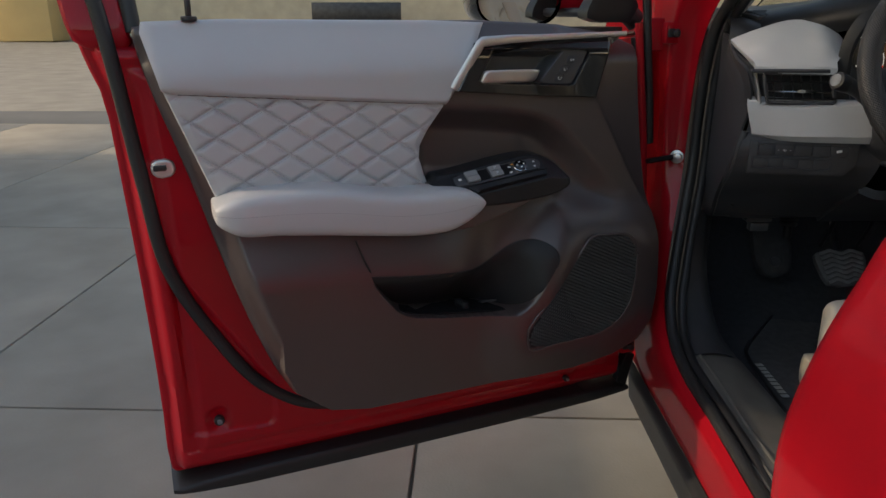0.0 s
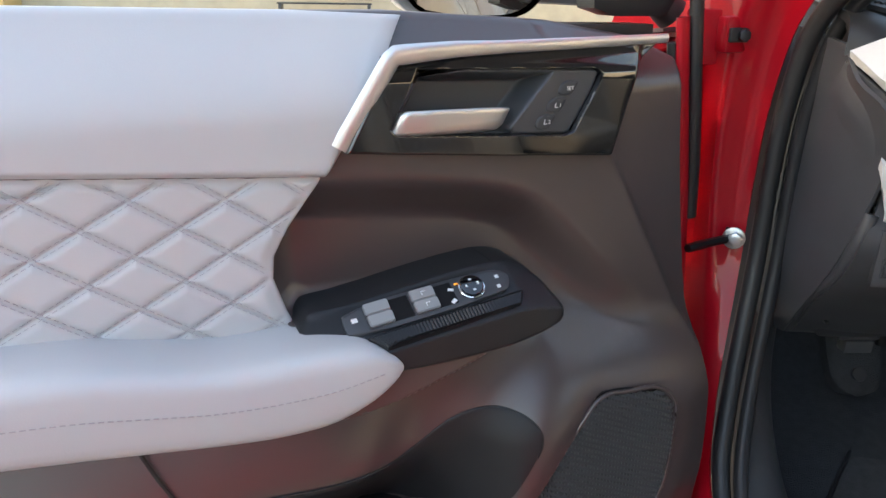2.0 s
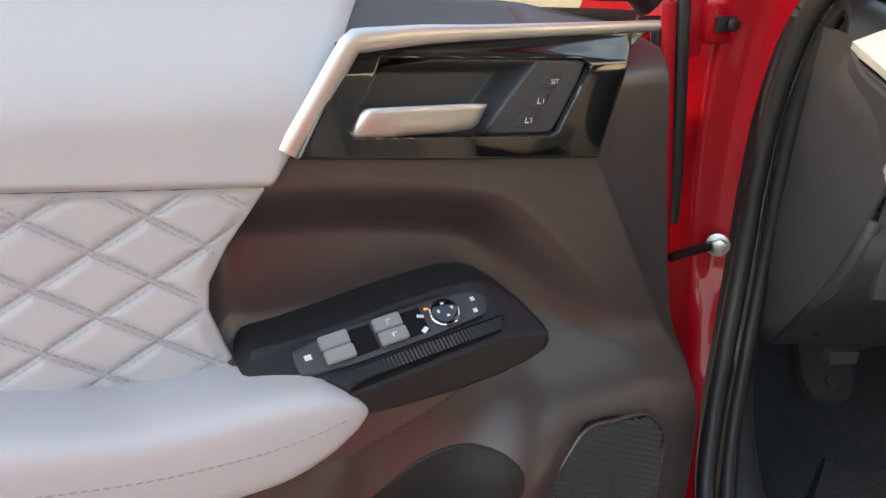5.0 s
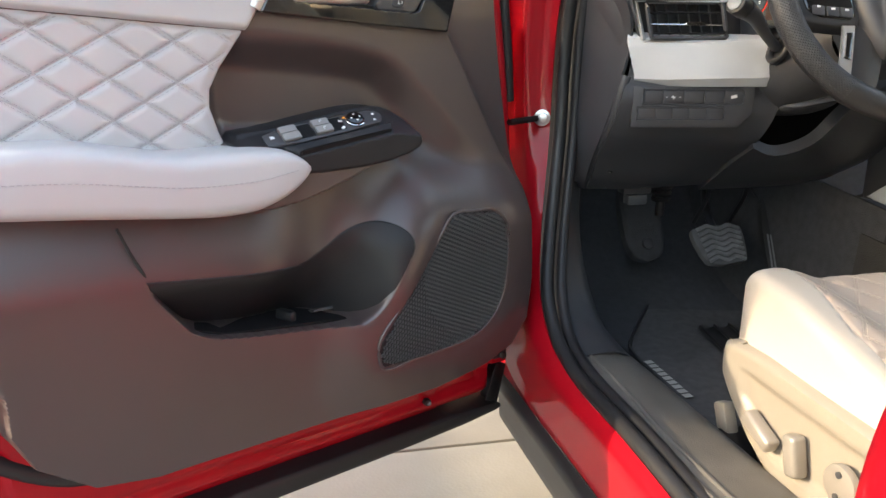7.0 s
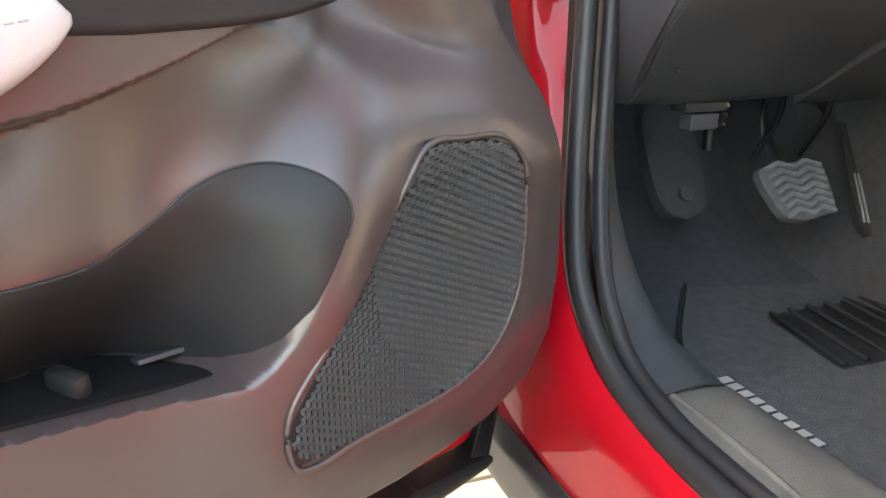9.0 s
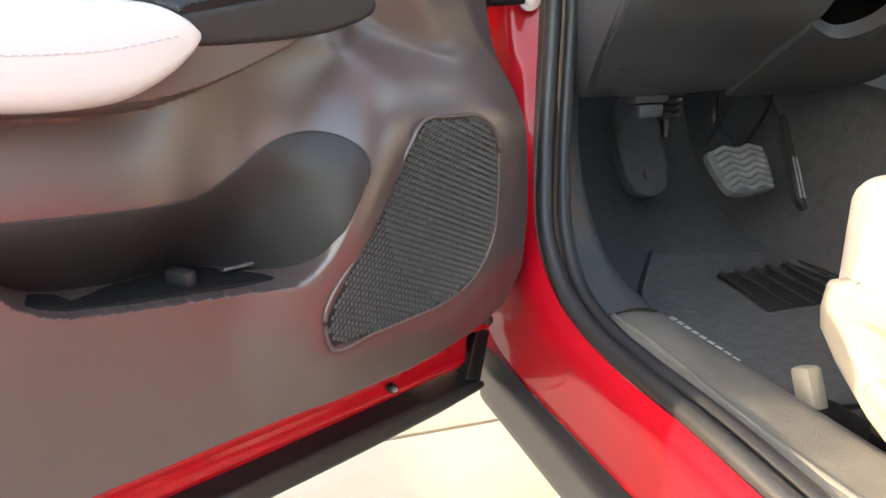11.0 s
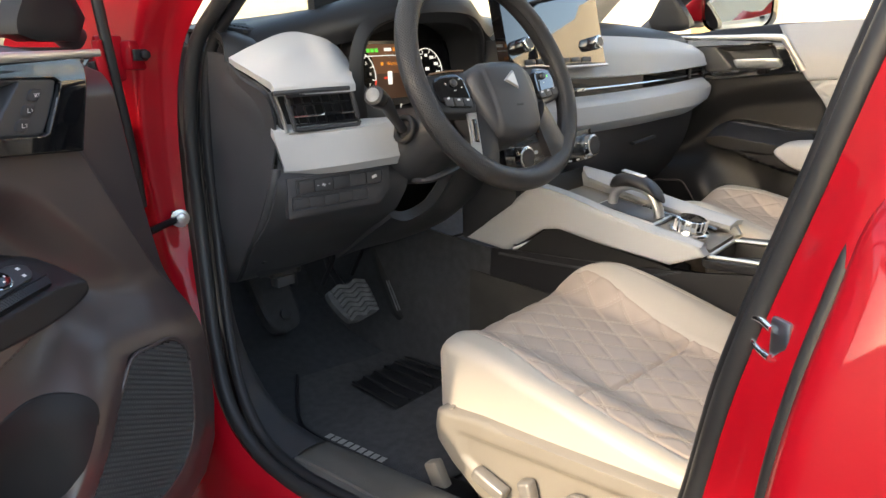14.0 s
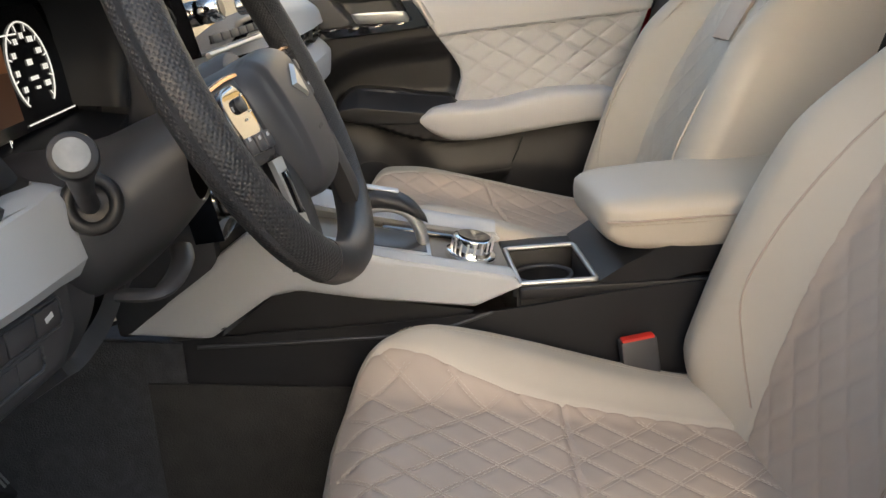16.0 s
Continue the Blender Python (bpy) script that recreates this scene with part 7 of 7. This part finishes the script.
def seat(m, label, mirror, detail):
    s = thing("seat", m, label, "car seat", group="front seats")
    FLIP[0] = mirror
    flat = lambda a, b, h: (a, b, h)

    def bolster(x, y):
        return cushion_base(x, y) - 0.012 * smoothstep(inside_depth(INSERT, x, y), 0.0, 0.006)
    sheet("cushion", CUSH, bolster, lambda a, b: 0.575 + 0 * a, CREAM, s, "cream leather seat cushion", 90, 100, place=flat, edge=0.024)

    def insert(x, y):
        seam = np.abs(y - 0.962 + 0.10 * x)
        return cushion_base(x, y) - 0.002 + 0.0026 * puff(x, y, 0.056, 0.070, 0.0, 1.05) - 0.005 * (1 - smoothstep(seam, 0, 0.006))
    sheet("cushion_insert", INSERT, insert, lambda a, b: cushion_base(a, b) - 0.03, TAUPE, s, "taupe leather insert quilted in diamonds", 130, 260, place=flat, edge=0.006, rounding=1)
    S = []
    for fam in (1, -1):
        for c in range(-14, 15):
            for off in (-0.05, 0.05):
                P = []
                for x in np.linspace(-0.21, 0.16, 80):
                    y = 1.05 + 0.070 * ((c + off) - fam * x / 0.056)
                    if inside_depth(INSERT, np.array([x]), np.array([y]))[0] > 0.006:
                        P.append((x, y, float(insert(np.array([x]), np.array([y]))[0]) + 0.0007))
                if len(P) > 2:
                    S.append(P)
    if detail:
        for sg in (-1, 1):
            for dx in (0.0, 0.007):
                S.append([(sg * (0.196 + dx), y, float(cushion_base(np.array([sg * (0.196 + dx)]), np.array([y]))[0]) - 0.0125 + 0.0035) for y in np.linspace(0.72, 1.13, 60)])
        for inset in (0.026, 0.032):
            S.append([(x - inset, y, float(bolster(np.array([x - inset]), np.array([y]))[0]) + 0.0006) for x, y in zip(np.interp(np.linspace(0.62, 1.17, 60), (0.54, 0.95, 1.145, 1.17), (0.235, 0.238, 0.215, 0.196)), np.linspace(0.62, 1.17, 60))])
        tagged(stitches("stitching", S, THREADC, s, r=0.0005, label="rows of cream stitching"), kind="stuff")
    # backrest: up along the recline, h towards the front
    rec = radians(24)
    U, N = np.array((0, -math.sin(rec), math.cos(rec))), np.array((0, math.cos(rec), math.sin(rec)))
    org = np.array((0, 0.705, 0.585))

    def back(a, b, h):
        a, b, h = np.broadcast_arrays(a, b, h)
        return tuple(org[k] + (1 if k == 0 else 0) * a + U[k] * b + N[k] * h for k in range(3))
    BACK = [(-0.225, -0.17), (0.225, -0.17), (0.248, 0.02), (0.262, 0.20), (0.258, 0.36), (0.228, 0.46), (0.215, 0.56), (0.17, 0.665), (0.0, 0.69), (-0.17, 0.665), (-0.215, 0.56), (-0.228, 0.46), (-0.258, 0.36), (-0.262, 0.20), (-0.248, 0.02)]
    BINS = [(-0.10, -0.06), (0.10, -0.06), (0.125, 0.15), (0.122, 0.40), (0.09, 0.60), (-0.09, 0.60), (-0.122, 0.40), (-0.125, 0.15)]

    def back_base(x, b):
        return 0.075 * smoothstep(np.abs(x), 0.10, 0.20) * smoothstep(b, -0.08, 0.06) * (1 - 0.75 * smoothstep(b, 0.36, 0.60)) + 0.02 * np.sin(np.clip(b, 0, 0.6) * 5.2)
    sheet("backrest", BACK, lambda a, b: back_base(a, b) - 0.010 * smoothstep(inside_depth(BINS, a, b), 0, 0.006), -0.12, CREAM, s, "cream leather backrest", 80, 80, place=back, edge=0.045)
    sheet("backrest_insert", BINS, lambda a, b: back_base(a, b) - 0.001 + 0.0028 * puff(a, b, 0.056, 0.070), lambda a, b: back_base(a, b) - 0.03, TAUPE if mirror > 0 else CREAM, s, "quilted leather backrest insert", 90, 150, place=back, edge=0.006, rounding=1)
    if mirror < 0:
        sheet("upper_stripe", [(-0.035, 0.40), (0.035, 0.40), (0.045, 0.62), (-0.045, 0.62)], lambda a, b: back_base(a, b) + 0.009, lambda a, b: back_base(a, b) - 0.02, TAUPE, s, "taupe suede stripe", 10, 20, place=back, edge=0.003, rounding=0)
    for sg in (-1, 1):
        tube("backrest_piping", [back(sg * x, b, float(back_base(np.array([x]), np.array([b]))[0]) + 0.001) for x, b in (((0.118, 0.03), (0.145, 0.09), (0.165, 0.15), (0.166, 0.23), (0.157, 0.32), (0.146, 0.40), (0.12, 0.52)) if detail else ((0.165, 0.05), (0.19, 0.15), (0.192, 0.28), (0.17, 0.42), (0.15, 0.54)))], 0.0016 if detail else 0.0022, TAUPE if detail else CREAM, s, "sewn piping seam", sides=6)
    # lower valance and hardware on the door side
    val = [(1.190, 0.605), (1.203, 0.575), (1.192, 0.535), (1.10, 0.458), (1.03, 0.442), (0.55, 0.445), (0.55, 0.58), (0.70, 0.585), (0.90, 0.592)]
    v = sheet("side_valance", [(b, a) for a, b in val], lambda a, b: 0.010 - 0.008 * smoothstep(inside_depth([(0.575, 1.15), (0.53, 1.15), (0.475, 1.07), (0.465, 0.60), (0.56, 0.60)], a, b), 0, 0.012), -0.03, BEIGE, s, "beige plastic seat valance", 30, 60, place=lambda a, b, h: (-0.250 - h, b, a), edge=0.008, rounding=1)
    skin("front_valance", [[(-0.25, 1.175, 0.60), (-0.18, 1.195, 0.605), (0.0, 1.205, 0.61), (0.18, 1.185, 0.605), (0.23, 1.12, 0.60)], [(-0.25, 1.17, 0.53), (-0.18, 1.19, 0.53), (0.0, 1.195, 0.53), (0.18, 1.175, 0.53), (0.23, 1.11, 0.53)]], BEIGE, s, "beige plastic front valance", n=24, m=8, thick=0.006)
    if detail:
        rbox("slide_switch", (-0.266, 1.090, 0.510), (0.022, 0.060, 0.022), 0.006, SEATKEY, v, "grey slide switch", m=Matrix.Rotation(radians(22), 4, "X"), seg=3)
        rbox("recline_switch", (-0.266, 1.022, 0.512), (0.022, 0.023, 0.054), 0.006, SEATKEY, v, "grey recline switch", m=Matrix.Rotation(radians(-14), 4, "X"), seg=3)
        k = disc("lumbar_switch", (-0.266, 0.944, 0.520), 0.025, 0.012, SEATKEY, v, "round grey lumbar switch", m=Matrix.Rotation(radians(90), 4, "Y"), bevel=0.004)
        for y, z in ((0.0, 0.014), (0.0, -0.014)):
            disc("press_dot", (-0.2725, 0.944 + y, 0.520 + z), 0.004, 0.003, CUP, k, m=Matrix.Rotation(radians(90), 4, "Y"))
    for x in (-0.205, 0.195):
        rbox("seat_rail", (x, 0.92, 0.405), (0.05, 0.64, 0.05), 0.008, BARK_METAL, s, "dark steel seat rail")
        rbox("rail_bracket", (x - 0.005, 1.235, 0.438), (0.022, 0.03, 0.065), 0.006, BEIGE, s, "beige rail end cover", m=Matrix.Rotation(radians(-25), 4, "X"))
        rbox("seat_leg", (x, 1.10, 0.47), (0.035, 0.10, 0.13), 0.01, BARK_METAL, s, "")
        rbox("seat_leg", (x, 0.72, 0.47), (0.035, 0.10, 0.13), 0.01, BARK_METAL, s, "")
    rbox("seat_pan", (0, 0.90, 0.50), (0.42, 0.52, 0.05), 0.02, BARK_METAL, s, "dark seat pan")
    FLIP[0] = 1
    return s


seat(pose(0.905, 0, 0), "cream and taupe leather driver seat with quilted insert", 1, True)
seat(pose(1.60, -0.035, 0.065), "cream leather passenger seat beside the console", -1, False)


def buckle():
    m = Matrix.Translation((1.128, 0.812, 0.615)) @ Matrix.Rotation(radians(-8), 4, "X") @ Matrix.Rotation(radians(6), 4, "Y")
    b = thing("seat_belt_buckle", m, "black seat belt buckle with a red button", "seat belt")
    rbox("buckle_body", (0, 0, 0), (0.022, 0.052, 0.115), 0.004, BLACK, b)
    rbox("release_button", (-0.002, 0, 0.0575), (0.016, 0.046, 0.006), 0.002, REDPL, b, "red release button")
    rbox("buckle_stalk", (0.004, 0.0, -0.12), (0.012, 0.035, 0.13), 0.003, BLACK, b, "black buckle stalk")


buckle()


# ---- footwell ----
def pedals():
    p = thing("brake_pedal", pose(0.994, 1.727, 0.573), "grey ribbed rubber brake pedal on a steel arm", "pedal")
    mm = Matrix.Rotation(radians(52), 4, "X")
    pad = sheet("pad", [(-0.066, 0.030), (-0.052, 0.046), (0.054, 0.046), (0.064, 0.034), (0.058, -0.030), (0.046, -0.046), (-0.030, -0.048), (-0.048, -0.036)], 0.005, -0.012, PEDALBASE, p, "grey rubber pad", 20, 16, place=flat_on(mm), edge=0.004, rounding=1)
    for i in range(7):
        b = 0.036 - 0.0125 * i
        w0, w1 = (-0.052 + 0.002 * i, 0.054 - 0.001 * i)
        P = [(mm @ Vector((x, b + (0.010 if q % 2 else 0.0), 0.0055)))[:] for q, x in enumerate(np.linspace(w0, w1, 5))]
        P = [v for v in P if (mm.inverted() @ Vector(v)).y > -0.044]
        if len(P) > 2:
            tube("tread_rib", P, 0.0042, PEDAL, pad, straight=True, n=16, sides=6)
    tube("pedal_arm", [(0.012, 0.02, 0.0), (0.015, 0.09, 0.06), (0.005, 0.10, 0.22), (0.005, 0.10, 0.28)], 0.010, BARK_METAL, p, "dark steel pedal arm", flat=0.5)
    a = thing("accelerator_pedal", pose(1.143, 1.744, 0.551), "grey ribbed rubber accelerator pedal", "pedal")
    am = Matrix.Rotation(radians(9), 4, "Y") @ Matrix.Rotation(radians(60), 4, "X")
    ap = sheet("pad", [(-0.022, 0.125), (0.012, 0.130), (0.026, 0.03), (0.034, -0.065), (-0.016, -0.074), (-0.026, 0.02)], 0.006, -0.010, RUBBER, a, "black rubber pad", 10, 30, place=flat_on(am), edge=0.004, rounding=1)
    for x in (-0.012, -0.003, 0.007, 0.017):
        tube("tread_rib", [(am @ Vector((x, -0.05, 0.006)))[:], (am @ Vector((x - 0.004, 0.03, 0.006)))[:]], 0.0026, PEDAL, ap, straight=True, n=3, sides=5)
    tube("pedal_arm", [(am @ Vector((0, 0.10, -0.005)))[:], (0.0, 0.14, 0.16), (0, 0.20, 0.22)], 0.010, BARK_METAL, a, "dark pedal arm")
    f = thing("foot_rest", pose(0.875, 1.870, 0.590), "black carpeted foot rest with a round fastener", "foot rest")
    fm = Matrix.Rotation(radians(62), 4, "X")
    fp = sheet("pad", [(-0.045, 0.12), (0.05, 0.12), (0.055, -0.05), (0.035, -0.085), (-0.02, -0.090), (-0.048, -0.05)], 0.008, -0.02, CARPET, f, "black carpeted pad", 16, 20, place=flat_on(fm), edge=0.006)
    disc("fastener", (fm @ Vector((0.004, -0.048, 0.011)))[:], 0.013, 0.008, CUP, fp, "round plastic fastener", m=fm, bevel=0.002)
    o = thing("diagnostic_socket", pose(0.735, 1.655, 0.712), "grey diagnostic socket hanging below the dash", "socket")
    rbox("flange", (0, 0, 0.012), (0.060, 0.03, 0.016), 0.003, CUP, o)
    rbox("plug_face", (0.002, -0.002, -0.008), (0.042, 0.024, 0.020), 0.003, CUP, o, "grey plug face")
    g = thing("column_boot", pose(0.88, 1.80, 0.71), "ribbed black rubber steering boot", "boot")
    for i in range(4):
        tube("bellow", [(0.020 * math.cos(t) * (1 - 0.08 * i), 0.020 * math.sin(t) * (1 - 0.08 * i), -0.014 * i) for t in np.arange(16) * 2 * np.pi / 16], 0.006, RUBBER, g, closed=True, sides=6)
    tube("shaft", [(0, 0, -0.08), (0, 0, 0.10)], 0.010, BARK_METAL, g, straight=True, n=2)
    h = thing("wiring_bracket", pose(1.02, 1.76, 0.745), "dark bracket and wiring under the dash", "bracket")
    rbox("plate", (0, 0, 0), (0.16, 0.05, 0.02), 0.004, BARK_METAL, h)
    for x in (-0.05, 0.045):
        tube("cable", [(x, 0.0, 0.0), (x + 0.01, 0.01, -0.06), (x + 0.005, 0.05, -0.14)], 0.005, BARK_METAL, h)


pedals()


def floor_mat():
    f = thing("floor_mat", pose(0, 0, 0), "black carpet floor mat with a ribbed heel pad", "floor mat")
    out = [(0.715, 1.26), (0.722, 1.40), (0.735, 1.60), (0.752, 1.665), (0.85, 1.785), (0.95, 1.895), (1.04, 1.925), (1.12, 1.925), (1.14, 1.86), (1.19, 1.815), (1.185, 1.70), (1.13, 1.58), (1.11, 1.26)]

    def lie(x, y):
        return 0.386 + 0.16 * np.clip(y - 1.70, 0, 1) + 0.003 * np.sin(9 * x + 4 * y)
    sheet("carpet", out, lie, lambda a, b: lie(a, b) - 0.012, MATC, f, "black carpet pile", 40, 50, place=lambda a, b, h: (a, b, h), edge=0.004, rounding=1)
    P = chaikin(out, 2)
    tube("binding", [(x, y, float(lie(np.array([x]), np.array([y]))[0]) - 0.001) for x, y in P], 0.0042, RUBBER, f, "black stitched binding", closed=True, sides=6, n=160)
    pad = sheet("heel_pad", [(0.905, 1.53), (1.115, 1.53), (1.135, 1.705), (0.94, 1.705)], lambda a, b: lie(a, b) + 0.002, lambda a, b: lie(a, b) - 0.003, RUBBER, f, "black heel pad", 10, 10, place=lambda a, b, h: (a, b, h), edge=0.002, rounding=0)
    for i in range(6):
        t = i / 5
        x0, x1 = 0.915 + 0.20 * t, 0.948 + 0.18 * t
        tube("pad_rib", [(x0 + 0.003, 1.535, 0.391), (x1, 1.70, 0.394)], 0.0042, RUBBER, pad, straight=True, n=3, sides=6)
    for i in range(9):
        bars("woven_mark", [(0.7395 + 0.0006 * i, 1.412 + 0.0185 * i, 0.017, 0.013, 0.05)], WOVEN, f, "pale grey woven bar", place=lambda a, b, h: (a, b, 0.391 + h))


floor_mat()
